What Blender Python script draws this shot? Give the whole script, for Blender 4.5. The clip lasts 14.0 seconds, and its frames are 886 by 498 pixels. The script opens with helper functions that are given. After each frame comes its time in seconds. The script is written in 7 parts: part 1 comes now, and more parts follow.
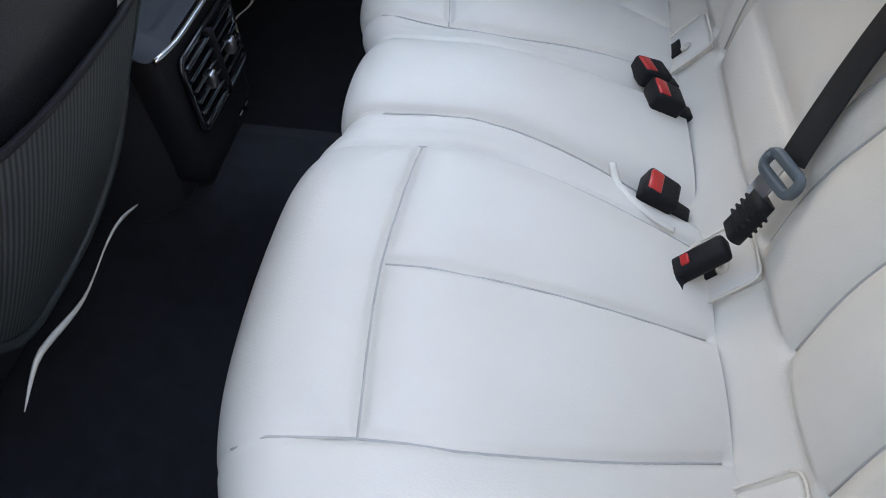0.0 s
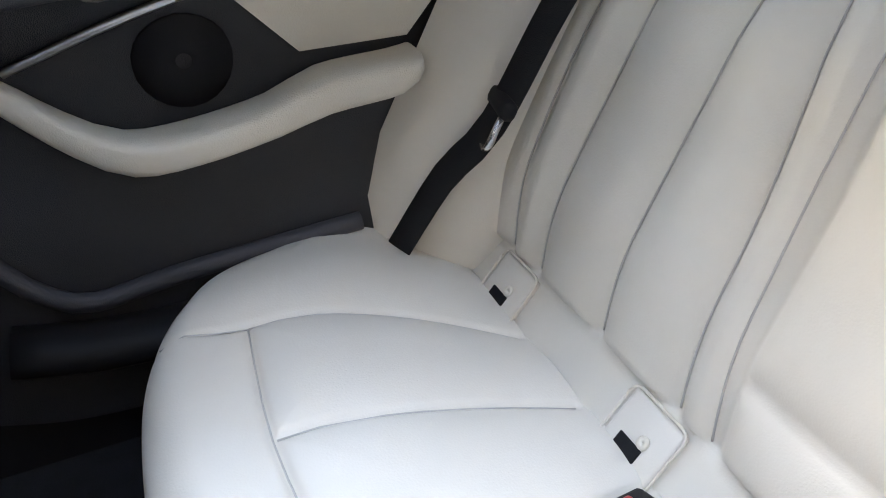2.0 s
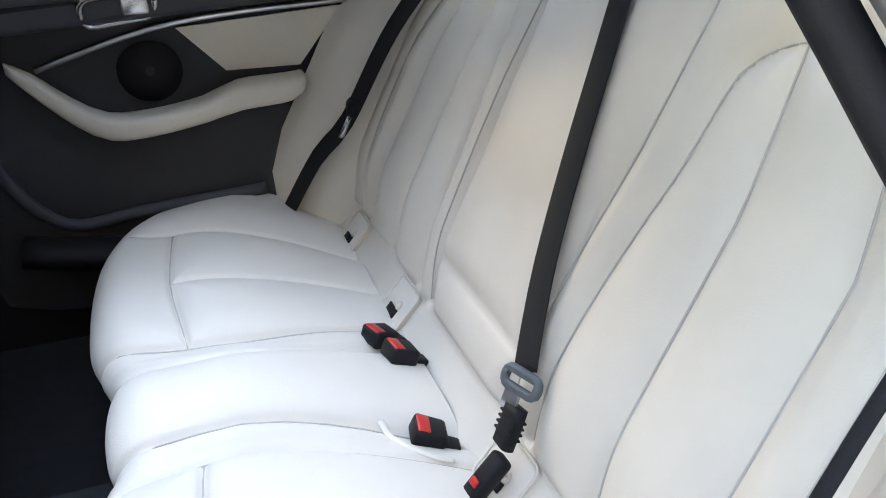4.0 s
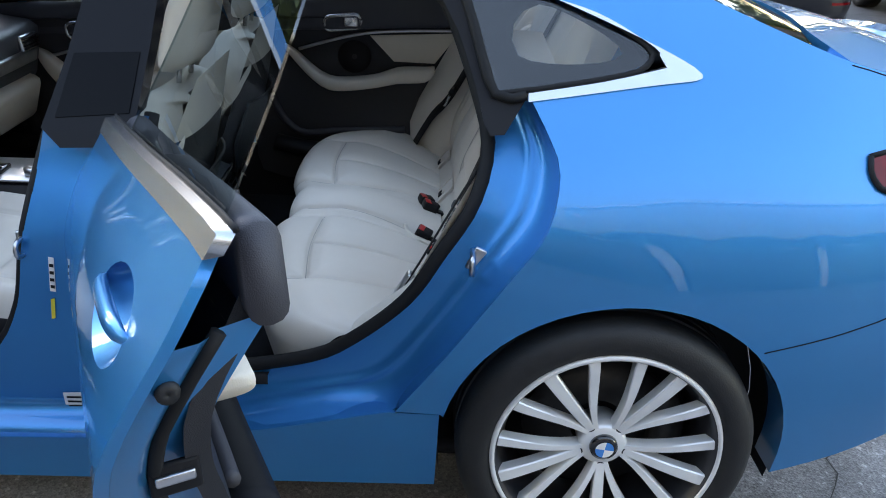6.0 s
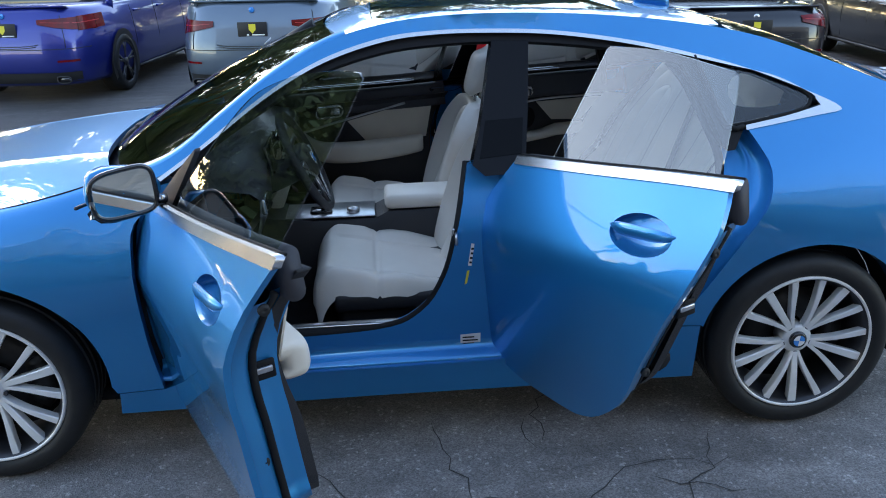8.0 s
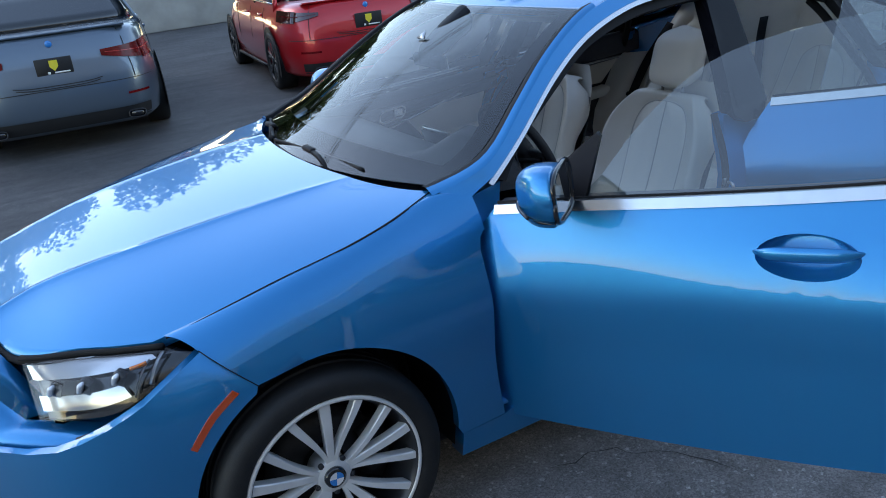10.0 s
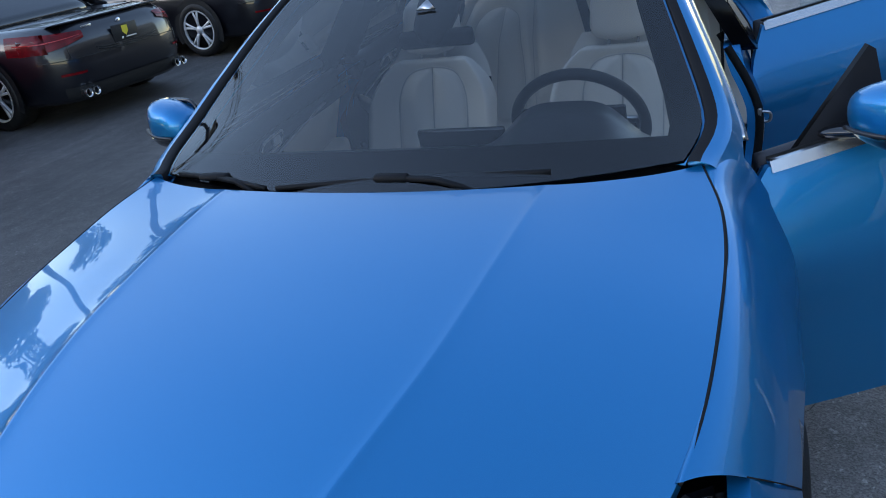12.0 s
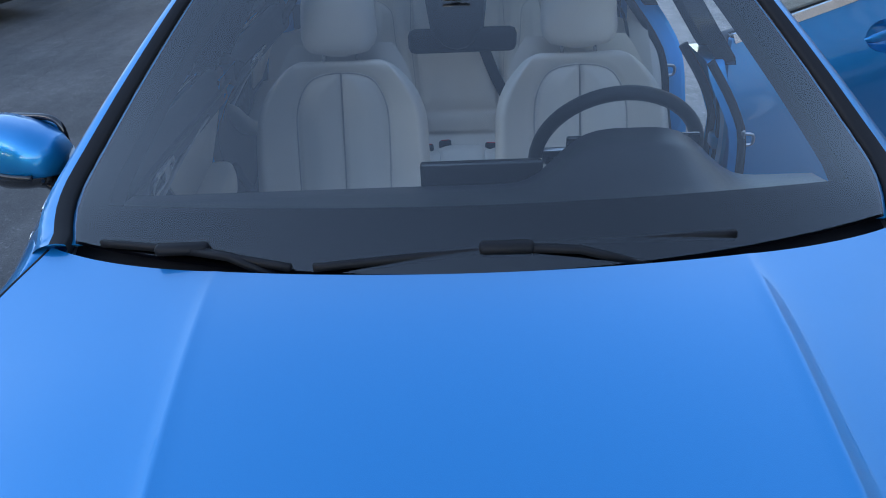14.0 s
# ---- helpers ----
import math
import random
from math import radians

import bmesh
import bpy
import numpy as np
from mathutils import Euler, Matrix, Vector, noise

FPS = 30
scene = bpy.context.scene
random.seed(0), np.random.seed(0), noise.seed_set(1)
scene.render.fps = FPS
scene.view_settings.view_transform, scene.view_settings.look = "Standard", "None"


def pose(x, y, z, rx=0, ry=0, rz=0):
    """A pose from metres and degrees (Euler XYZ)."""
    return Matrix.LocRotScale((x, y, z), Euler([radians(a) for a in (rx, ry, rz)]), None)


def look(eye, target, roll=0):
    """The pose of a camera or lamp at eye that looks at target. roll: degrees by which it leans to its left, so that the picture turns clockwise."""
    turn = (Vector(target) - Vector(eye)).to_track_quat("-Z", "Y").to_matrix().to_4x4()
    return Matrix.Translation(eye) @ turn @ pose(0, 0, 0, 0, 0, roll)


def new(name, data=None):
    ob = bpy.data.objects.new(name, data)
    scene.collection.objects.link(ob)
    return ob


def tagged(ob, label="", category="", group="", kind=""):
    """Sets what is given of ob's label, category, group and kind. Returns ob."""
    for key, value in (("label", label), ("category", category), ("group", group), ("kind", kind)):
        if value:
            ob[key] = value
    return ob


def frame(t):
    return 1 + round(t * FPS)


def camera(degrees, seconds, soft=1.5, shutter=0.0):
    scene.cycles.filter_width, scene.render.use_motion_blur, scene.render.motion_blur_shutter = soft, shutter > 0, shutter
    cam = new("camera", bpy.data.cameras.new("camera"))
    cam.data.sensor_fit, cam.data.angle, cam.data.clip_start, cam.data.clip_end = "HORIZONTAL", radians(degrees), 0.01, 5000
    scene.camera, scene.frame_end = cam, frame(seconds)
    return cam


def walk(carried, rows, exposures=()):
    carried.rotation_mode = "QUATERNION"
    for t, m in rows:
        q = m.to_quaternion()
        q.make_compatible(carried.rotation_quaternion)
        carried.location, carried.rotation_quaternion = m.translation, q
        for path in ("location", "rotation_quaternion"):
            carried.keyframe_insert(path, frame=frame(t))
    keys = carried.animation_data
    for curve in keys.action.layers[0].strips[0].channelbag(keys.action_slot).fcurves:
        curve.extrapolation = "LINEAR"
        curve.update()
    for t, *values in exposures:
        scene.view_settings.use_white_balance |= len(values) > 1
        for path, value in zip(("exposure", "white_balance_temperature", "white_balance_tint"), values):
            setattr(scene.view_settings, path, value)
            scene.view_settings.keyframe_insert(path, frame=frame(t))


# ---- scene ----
cam = camera(57.7, 14.0, soft=1.0)
PATH = [
    (0, (2.092, -0.855, 1.104), (1.965, 0.528, -0.336), 2.2),
    (0.5, (2.008, -0.649, 1.11), (2.031, 0.739, -0.33), 4.8),
    (1, (1.951, -0.471, 1.064), (2.11, 1.002, -0.279), 4.9),
    (1.5, (1.922, -0.331, 1.058), (2.247, 1.217, -0.167), 2.9),
    (2, (1.942, -0.272, 1.097), (2.555, 1.309, 0.035), -3.5),
    (2.2, (1.943, -0.291, 1.104), (2.702, 1.29, 0.143), -6.5),
    (4.3, (2.065, -1.058, 1.185), (2.57, 0.67, 0.293), 0.9),
    (4.5, (2.097, -1.15, 1.212), (2.512, 0.578, 0.295), 2.2),
    (5, (2.194, -1.407, 1.248), (2.405, 0.344, 0.305), 3.3),
    (5.5, (2.231, -1.819, 1.332), (2.355, -0.046, 0.415), 3.5),
    (6, (2.266, -2.224, 1.423), (2.325, -0.419, 0.565), 2.3),
    (6.5, (2.22, -2.649, 1.539), (2.243, -0.807, 0.759), 1.3),
    (7, (1.99, -3.023, 1.561), (2.014, -1.166, 0.818), 0.3),
    (7.5, (1.674, -3.195, 1.6), (1.74, -1.334, 0.87), -0.6),
    (8, (1.261, -3.204, 1.62), (1.417, -1.343, 0.904), -1.3),
    (8.5, (0.779, -3.245, 1.611), (1.072, -1.403, 0.891), -2.1),
    (9, (0.338, -3.13, 1.613), (0.771, -1.318, 0.887), -3.6),
    (9.2, (0.165, -3.043, 1.641), (0.671, -1.251, 0.911), -4.1),
    (11.3, (-1.172, -1.491, 1.596), (0.277, -0.374, 0.79), -9.5),
    (11.5, (-1.183, -1.297, 1.565), (0.335, -0.282, 0.75), -9.7),
    (12, (-1.172, -0.818, 1.559), (0.497, -0.081, 0.739), -9.3),
    (12.5, (-1.097, -0.436, 1.551), (0.668, 0.043, 0.742), -8.4),
    (13, (-0.861, -0.163, 1.49), (0.963, 0.107, 0.715), -6.8),
    (13.5, (-0.734, -0.008, 1.458), (1.1, 0.082, 0.664), -3.2),
    (14, (-0.728, 0.034, 1.525), (1.062, 0.067, 0.633), -2.4),
]
EXPOSURES = [(0, 4.0, 9400, 18), (1.0, 4.36, 10300, 19), (1.6, 4.72, 10300, 19), (2.2, 5.05, 10000, 18), (4.5, 4.2, 9600, 18), (5.0, 3.65, 9400, 18), (5.5, 3.4, 8900, 16), (6.5, 3.1, 8000, 13), (7.5, 2.84, 7500, 13), (8.5, 2.22, 7100, 12), (9.2, 2.06, 7300, 12), (11.3, 1.74, 6700, 11), (12.0, 1.66, 6800, 12), (13.2, 1.78, 6700, 12), (14.0, 2.02, 6700, 12)]
walk(cam, [(t, look(e, g, r)) for t, e, g, r in PATH], EXPOSURES)

# ---- world and light ----
SUN_UP = 22.0
SUN_WAY = Vector((-0.57, 0.82, 0)).normalized()
world = bpy.data.worlds.new("sky")
scene.world = world
world.use_nodes = True
wn = world.node_tree.nodes
sky = wn.new("ShaderNodeTexSky")
sky.sky_type, sky.sun_disc = "NISHITA", False
sky.sun_elevation, sky.sun_rotation = radians(SUN_UP), math.atan2(SUN_WAY.x, SUN_WAY.y)
sky.air_density, sky.dust_density, sky.ozone_density = 1.0, 0.25, 1.0
wn["Background"].inputs[1].default_value = 0.15
world.node_tree.links.new(sky.outputs[0], wn["Background"].inputs[0])
sun = new("sun", bpy.data.lights.new("sun", "SUN"))
sun.data.energy, sun.data.angle, sun.data.color = 0.12, radians(30), (1.0, 0.97, 0.93)
sun.matrix_world = look(SUN_WAY * 30 + Vector((0, 0, 30 * math.tan(radians(SUN_UP)))), (0, 0, 0))


# ---- materials ----
def material(name, base, rough=0.5, metal=0.0, coat=0.0, vary=0.0, scale=8.0, bump=0.0, bump_scale=200.0, second=None, spec=0.5, coat_rough=0.03, distort=0.0):
    """A surface with its colour broken up at one scale and a fine relief at another."""
    mat = bpy.data.materials.new(name)
    mat.use_nodes = True
    n, links = mat.node_tree.nodes, mat.node_tree.links
    b = n["Principled BSDF"]
    b.inputs["Base Color"].default_value = (*base, 1)
    b.inputs["Roughness"].default_value, b.inputs["Metallic"].default_value = rough, metal
    b.inputs["Coat Weight"].default_value, b.inputs["Coat Roughness"].default_value = coat, coat_rough
    b.inputs["Specular IOR Level"].default_value = spec
    place = n.new("ShaderNodeTexCoord")
    if vary or second:
        tex = n.new("ShaderNodeTexNoise")
        tex.inputs["Scale"].default_value, tex.inputs["Detail"].default_value = scale, 6
        tex.inputs["Distortion"].default_value = distort
        mix = n.new("ShaderNodeMix")
        mix.data_type = "RGBA"
        other = second or tuple(max(0, c * (1 - vary)) for c in base)
        mix.inputs["A"].default_value, mix.inputs["B"].default_value = (*base, 1), (*other, 1)
        ramp = n.new("ShaderNodeMapRange")
        ramp.inputs["From Min"].default_value, ramp.inputs["From Max"].default_value = 0.35, 0.65
        links.new(place.outputs["Object"], tex.inputs["Vector"])
        links.new(tex.outputs["Fac"], ramp.inputs["Value"])
        links.new(ramp.outputs[0], mix.inputs["Factor"])
        links.new(mix.outputs["Result"], b.inputs["Base Color"])
    if bump:
        fine = n.new("ShaderNodeTexNoise")
        fine.inputs["Scale"].default_value, fine.inputs["Detail"].default_value = bump_scale, 3
        relief = n.new("ShaderNodeBump")
        relief.inputs["Strength"].default_value, relief.inputs["Distance"].default_value = bump, 0.002
        links.new(place.outputs["Object"], fine.inputs["Vector"])
        links.new(fine.outputs["Fac"], relief.inputs["Height"])
        links.new(relief.outputs[0], b.inputs["Normal"])
    return mat


def glass_material(name, tint, rough=0.0, ior=1.58):
    """Thin glazing: clear or tinted light passes straight through, with the gloss of glass on top."""
    mat = bpy.data.materials.new(name)
    mat.use_nodes = True
    n, links = mat.node_tree.nodes, mat.node_tree.links
    n.remove(n["Principled BSDF"])
    clear, gloss, mix, fres = n.new("ShaderNodeBsdfTransparent"), n.new("ShaderNodeBsdfGlossy"), n.new("ShaderNodeMixShader"), n.new("ShaderNodeFresnel")
    clear.inputs["Color"].default_value = (*tint, 1)
    gloss.inputs["Roughness"].default_value = rough
    fres.inputs["IOR"].default_value = ior
    links.new(fres.outputs[0], mix.inputs[0])
    links.new(clear.outputs[0], mix.inputs[1])
    links.new(gloss.outputs[0], mix.inputs[2])
    links.new(mix.outputs[0], n["Material Output"].inputs[0])
    return mat


def paint(name, base, flake=0.0, metal=0.55, rough=0.32):
    """Car paint: a metallic base under clear lacquer."""
    mat = material(name, base, rough, metal, 1.0, coat_rough=0.015)
    n, links = mat.node_tree.nodes, mat.node_tree.links
    n["Principled BSDF"].inputs["Coat IOR"].default_value = 1.45
    if flake:
        cells = n.new("ShaderNodeTexVoronoi")
        cells.inputs["Scale"].default_value = 900
        place = n.new("ShaderNodeTexCoord")
        relief = n.new("ShaderNodeBump")
        relief.inputs["Strength"].default_value, relief.inputs["Distance"].default_value = flake, 0.0006
        links.new(place.outputs["Object"], cells.inputs["Vector"])
        links.new(cells.outputs["Distance"], relief.inputs["Height"])
        links.new(relief.outputs[0], n["Principled BSDF"].inputs["Normal"])
    return mat


BLUE = paint("blue_paint", (0.0008, 0.212, 0.50), flake=0.12, metal=0.64, rough=0.36)
# the same blue, toned down where the open door would block sky reflections
DIMMED_BLUE = paint("blue_paint_dimmed", (0.0008, 0.200, 0.50), flake=0.12, metal=0.60, rough=0.42)
DIMMED_BLUE.node_tree.nodes["Principled BSDF"].inputs["Coat Weight"].default_value = 0.35
BLACK_TRIM = material("black_trim", (0.011, 0.011, 0.013), 0.55, bump=0.15, bump_scale=900, spec=0.15)
GLOSS_BLACK = material("gloss_black", (0.008, 0.008, 0.01), 0.12, coat=0.6)
PILLAR_BLACK = material("pillar_black", (0.005, 0.005, 0.007), 0.20, spec=0.14)
INSET_BLACK = material("inset_black", (0.002, 0.002, 0.003), 0.15, spec=0.10)
RUBBER = material("rubber", (0.009, 0.009, 0.010), 0.62, bump=0.3, bump_scale=300, vary=0.4, scale=30)
SEAL = material("door_seal", (0.010, 0.010, 0.011), 0.7, spec=0.2, bump=0.15, bump_scale=500)
CHROME = material("satin_chrome", (0.62, 0.63, 0.65), 0.26, 1.0, vary=0.06, scale=30)
STEEL = material("steel", (0.6, 0.6, 0.62), 0.28, 1.0, vary=0.2, scale=20)
ALLOY = material("machined_alloy", (0.82, 0.81, 0.80), 0.38, 0.30, vary=0.10, scale=14, coat=0.4)
DARK_ALLOY = material("dark_alloy", (0.05, 0.05, 0.055), 0.35, 0.6)
LEATHER = material("light_leather", (0.69, 0.63, 0.565), 0.45, bump=0.18, bump_scale=420, second=(0.65, 0.59, 0.525), scale=5)
LEATHER_WARM = material("warm_leather", (0.69, 0.63, 0.555), 0.45, bump=0.16, bump_scale=420, vary=0.08, scale=5)
BEIGE = material("beige_trim", (0.72, 0.645, 0.55), 0.5, bump=0.4, bump_scale=500, vary=0.08, scale=6)
SEAM = material("seam", (0.45, 0.42, 0.39), 0.7)
SATIN_GREY = material("satin_grey", (0.036, 0.040, 0.046), 0.55, vary=0.1, scale=20, spec=0.25, bump=0.2, bump_scale=600)
CARPET = material("dark_carpet", (0.008, 0.009, 0.013), 0.95, bump=1.0, bump_scale=600, vary=0.5, scale=30)
# paler copy of the dashboard black, with the windscreen's light put into its colour
LIT_DASH = material("dashboard_lit", (0.060, 0.062, 0.070), 0.36, spec=0.6, bump=0.25, bump_scale=700, vary=0.15, scale=12)
DASH = material("soft_dashboard", (0.020, 0.020, 0.024), 0.48, spec=0.45, bump=0.6, bump_scale=700)
CLOTH = material("headliner", (0.70, 0.67, 0.62), 0.9, bump=0.3, bump_scale=900)
BELT = material("belt_webbing", (0.014, 0.014, 0.016), 0.7, spec=0.2, bump=0.5, bump_scale=900)
RED = material("red_button", (0.55, 0.012, 0.012), 0.3, coat=0.3)
TONGUE = material("grey_tongue", (0.085, 0.105, 0.115), 0.42, vary=0.2, scale=60)
SMOKED = material("smoked_lens", (0.05, 0.008, 0.01), 0.08, coat=1.0)
TAIL = material("tail_lens", (0.17, 0.002, 0.005), 0.20, spec=0.2, coat=0.2, vary=0.45, scale=14)
AMBER = material("amber_lens", (0.85, 0.20, 0.01), 0.2, coat=0.8)
MARKER = material("marker_lens", (0.50, 0.055, 0.006), 0.2, coat=0.8)
LAMP = material("lamp_lens", (0.85, 0.86, 0.88), 0.18, 0.55, coat=1.0)
MIRROR = material("mirror", (0.85, 0.87, 0.88), 0.01, 1.0)
WHITE = material("white_plastic", (0.78, 0.77, 0.75), 0.4)
GLASS = glass_material("clear_glass", (0.68, 0.75, 0.73), ior=2.05)
LENS = glass_material("lamp_cover", (0.95, 0.96, 0.97), ior=1.5)
TINT = glass_material("tinted_glass", (0.80, 0.84, 0.85), ior=1.75)
ROOF_GLASS = glass_material("roof_glass", (0.96, 0.98, 0.98))
SCREEN_GLASS = glass_material("windscreen_glass", (0.97, 1.0, 0.99), ior=1.85)


# ---- building tools ----
import functools
from mathutils.geometry import delaunay_2d_cdt


def part(name, bm, mat, parent=None, label="", sharp=None):
    """Links a bmesh as one mesh object under a thing or a part."""
    mesh = bpy.data.meshes.new(name)
    for f in bm.faces:
        f.smooth = True
    if sharp:
        for e in bm.edges:
            if len(e.link_faces) == 2 and e.calc_face_angle() > radians(sharp):
                e.smooth = False
    bm.to_mesh(mesh)
    bm.free()
    mesh.materials.append(mat)
    ob = new(name, mesh)
    if parent:
        ob.parent = parent
    if label:
        ob["label"] = label
    return ob


def smooth_line(points, step=0.02, closed=False):
    """A Catmull-Rom curve through points of any dimension."""
    p = [np.array(q, float) for q in points]
    n = len(p)
    out = []
    for i in range(n if closed else n - 1):
        a, b, c, d = (p[(i + k) % n] if closed else p[min(max(i + k, 0), n - 1)] for k in (-1, 0, 1, 2))
        m = max(2, int(np.linalg.norm(c - b) / step))
        for k in range(m):
            t = k / m
            out.append(0.5 * (2 * b + (c - a) * t + (2 * a - 5 * b + 4 * c - d) * t * t + (3 * b - a - 3 * c + d) * t**3))
    if not closed:
        out.append(p[-1])
    return out


def inside(q, poly):
    x, y = q
    hit = False
    for (ax, ay), (bx, by) in zip(poly, poly[1:] + poly[:1]):
        if (ay > y) != (by > y) and x < (bx - ax) * (y - ay) / (by - ay) + ax:
            hit = not hit
    return hit


def apart_from(q, poly):
    a = np.array(poly)
    return np.min(np.hypot(a[:, 0] - q[0], a[:, 1] - q[1]))


def sheet(outline, lift, step=0.035, rim=0.012, holes=(), back=None):
    """A panel: a flat outline filled with a fine net, lifted onto a surface, with a turned-in edge of depth rim along back."""
    outline = [tuple(map(float, q[:2])) for q in outline]
    holes = [[tuple(map(float, q[:2])) for q in h] for h in holes]
    pts, edges = [], []
    for ring in [outline] + holes:
        k = len(pts)
        pts += ring
        edges += [(k + i, k + (i + 1) % len(ring)) for i in range(len(ring))]
    a = np.array(outline)
    nx, ny = [max(2, int(v / step) + 1) for v in a.max(0) - a.min(0)]
    for i, gx in enumerate(np.linspace(a[:, 0].min(), a[:, 0].max(), nx + 1)):
        for gy in np.linspace(a[:, 1].min(), a[:, 1].max(), ny + 1) + (step / 2 if i % 2 else 0):
            q = (float(gx), float(gy))
            if inside(q, outline) and not any(inside(q, h) for h in holes) and all(apart_from(q, r) > step * 0.45 for r in [outline] + holes):
                pts.append(q)
    from_cdt = delaunay_2d_cdt([Vector(q) for q in pts], edges, [], 0, 1e-6)
    flat, tris = from_cdt[0], from_cdt[2]
    bm = bmesh.new()
    verts = [bm.verts.new(lift(q[0], q[1])) for q in flat]
    for f in tris:
        c = sum((flat[i] for i in f), Vector((0, 0))) / len(f)
        if inside(c, outline) and not any(inside(c, h) for h in holes):
            bm.faces.new([verts[i] for i in f])
    for v in list(bm.verts):
        if not v.link_faces:
            bm.verts.remove(v)
    bm.normal_update()
    if rim:
        border = [e for e in bm.edges if len(e.link_faces) == 1]
        made = {}
        for e in border:
            e.smooth = False
            for v in e.verts:
                if v not in made:
                    d = Vector(back) if back else -v.normal
                    made[v] = bm.verts.new(v.co + d.normalized() * rim)
        for e in border:
            p, q = e.verts
            if e.link_loops[0].vert != p:
                p, q = q, p
            bm.faces.new([q, p, made[p], made[q]])
    return bm


def facing(bm, way):
    """Turns the faces of an open panel so that most look along way."""
    bm.normal_update()
    if sum(f.normal.dot(Vector(way)) * f.calc_area() for f in bm.faces) < 0:
        bmesh.ops.reverse_faces(bm, faces=bm.faces)
    return bm


def loft(rings, closed=True, caps=True, bm=None):
    """Skins a row of rings with equal numbers of points."""
    bm = bm or bmesh.new()
    rows = [[bm.verts.new(p) for p in r] for r in rings]
    n = len(rings[0])
    for a, b in zip(rows, rows[1:]):
        for i in range(n if closed else n - 1):
            j = (i + 1) % n
            bm.faces.new((a[i], a[j], b[j], b[i]))
    if caps and closed:
        bm.faces.new(rows[0][::-1])
        bm.faces.new(rows[-1])
    bmesh.ops.recalc_face_normals(bm, faces=bm.faces)
    return bm


def frames_along(path, up=(0, 0, 1)):
    path = [Vector(p) for p in path]
    up = Vector(up)
    for i, p in enumerate(path):
        t = (path[min(i + 1, len(path) - 1)] - path[max(i - 1, 0)]).normalized()
        s = t.cross(up)
        s = s.normalized() if s.length > 1e-4 else Vector((1, 0, 0))
        yield p, s, s.cross(t).normalized()


def sweep(path, profile, up=(0, 0, 1), caps=True, bm=None):
    """A closed profile of (side, up) offsets carried along a path."""
    return loft([[p + s * a + u * b for a, b in profile] for p, s, u in frames_along(path, up)], True, caps, bm)


def ring(r, n=10, r2=None):
    return [(r * math.cos(2 * math.pi * i / n), (r2 or r) * math.sin(2 * math.pi * i / n)) for i in range(n)]


def rrect(w, h, r, n=3):
    """A rounded rectangle round the origin."""
    out = []
    for cx, cy, a0 in ((w / 2 - r, h / 2 - r, 0), (-w / 2 + r, h / 2 - r, 90), (-w / 2 + r, -h / 2 + r, 180), (w / 2 - r, -h / 2 + r, 270)):
        for k in range(n + 1):
            a = radians(a0 + 90 * k / n)
            out.append((cx + r * math.cos(a), cy + r * math.sin(a)))
    return out


def block(size, at=(0, 0, 0), bevel=0.008, turn=(0, 0, 0), seg=2, bm=None):
    """A box with rounded edges."""
    own = bmesh.new()
    bmesh.ops.create_cube(own, size=1)
    bmesh.ops.scale(own, vec=size, verts=own.verts)
    if bevel:
        bmesh.ops.bevel(own, geom=own.edges[:], offset=min(bevel, min(size) * 0.45), segments=seg, affect="EDGES", profile=0.5)
    bmesh.ops.transform(own, matrix=pose(*at, *turn), verts=own.verts)
    return join(bm, own)


def join(bm, own):
    if bm is None:
        return own
    mesh = bpy.data.meshes.new("joined")
    own.to_mesh(mesh)
    own.free()
    bm.from_mesh(mesh)
    bpy.data.meshes.remove(mesh)
    return bm


def lathe(profile, n=48, axis="y"):
    """Turns a closed (radius, along) profile round an axis through the origin."""
    rows = []
    for r, h in profile:
        row = []
        for i in range(n):
            a = 2 * math.pi * i / n
            c, s = r * math.cos(a), r * math.sin(a)
            row.append((c, h, s) if axis == "y" else (c, s, h) if axis == "z" else (h, c, s))
        rows.append(row)
    rows.append(rows[0])
    return loft(rows, True, False)


def moved(bm, m):
    bmesh.ops.transform(bm, matrix=m, verts=bm.verts)
    return bm


def spline(xs, ys, x):
    """A smooth value between stations."""
    n = len(xs)
    i = 0
    while i < n - 2 and xs[i + 1] < x:
        i += 1
    h = xs[i + 1] - xs[i]
    d = (ys[i + 1] - ys[i]) / h
    a = d if i == 0 else (d + (ys[i] - ys[i - 1]) / (xs[i] - xs[i - 1])) / 2
    b = d if i == n - 2 else (d + (ys[i + 2] - ys[i + 1]) / (xs[i + 2] - xs[i + 1])) / 2
    t = min(max((x - xs[i]) / h, 0), 1)
    return (2 * t**3 - 3 * t * t + 1) * ys[i] + (t**3 - 2 * t * t + t) * h * a + (3 * t * t - 2 * t**3) * ys[i + 1] + (t**3 - t * t) * h * b


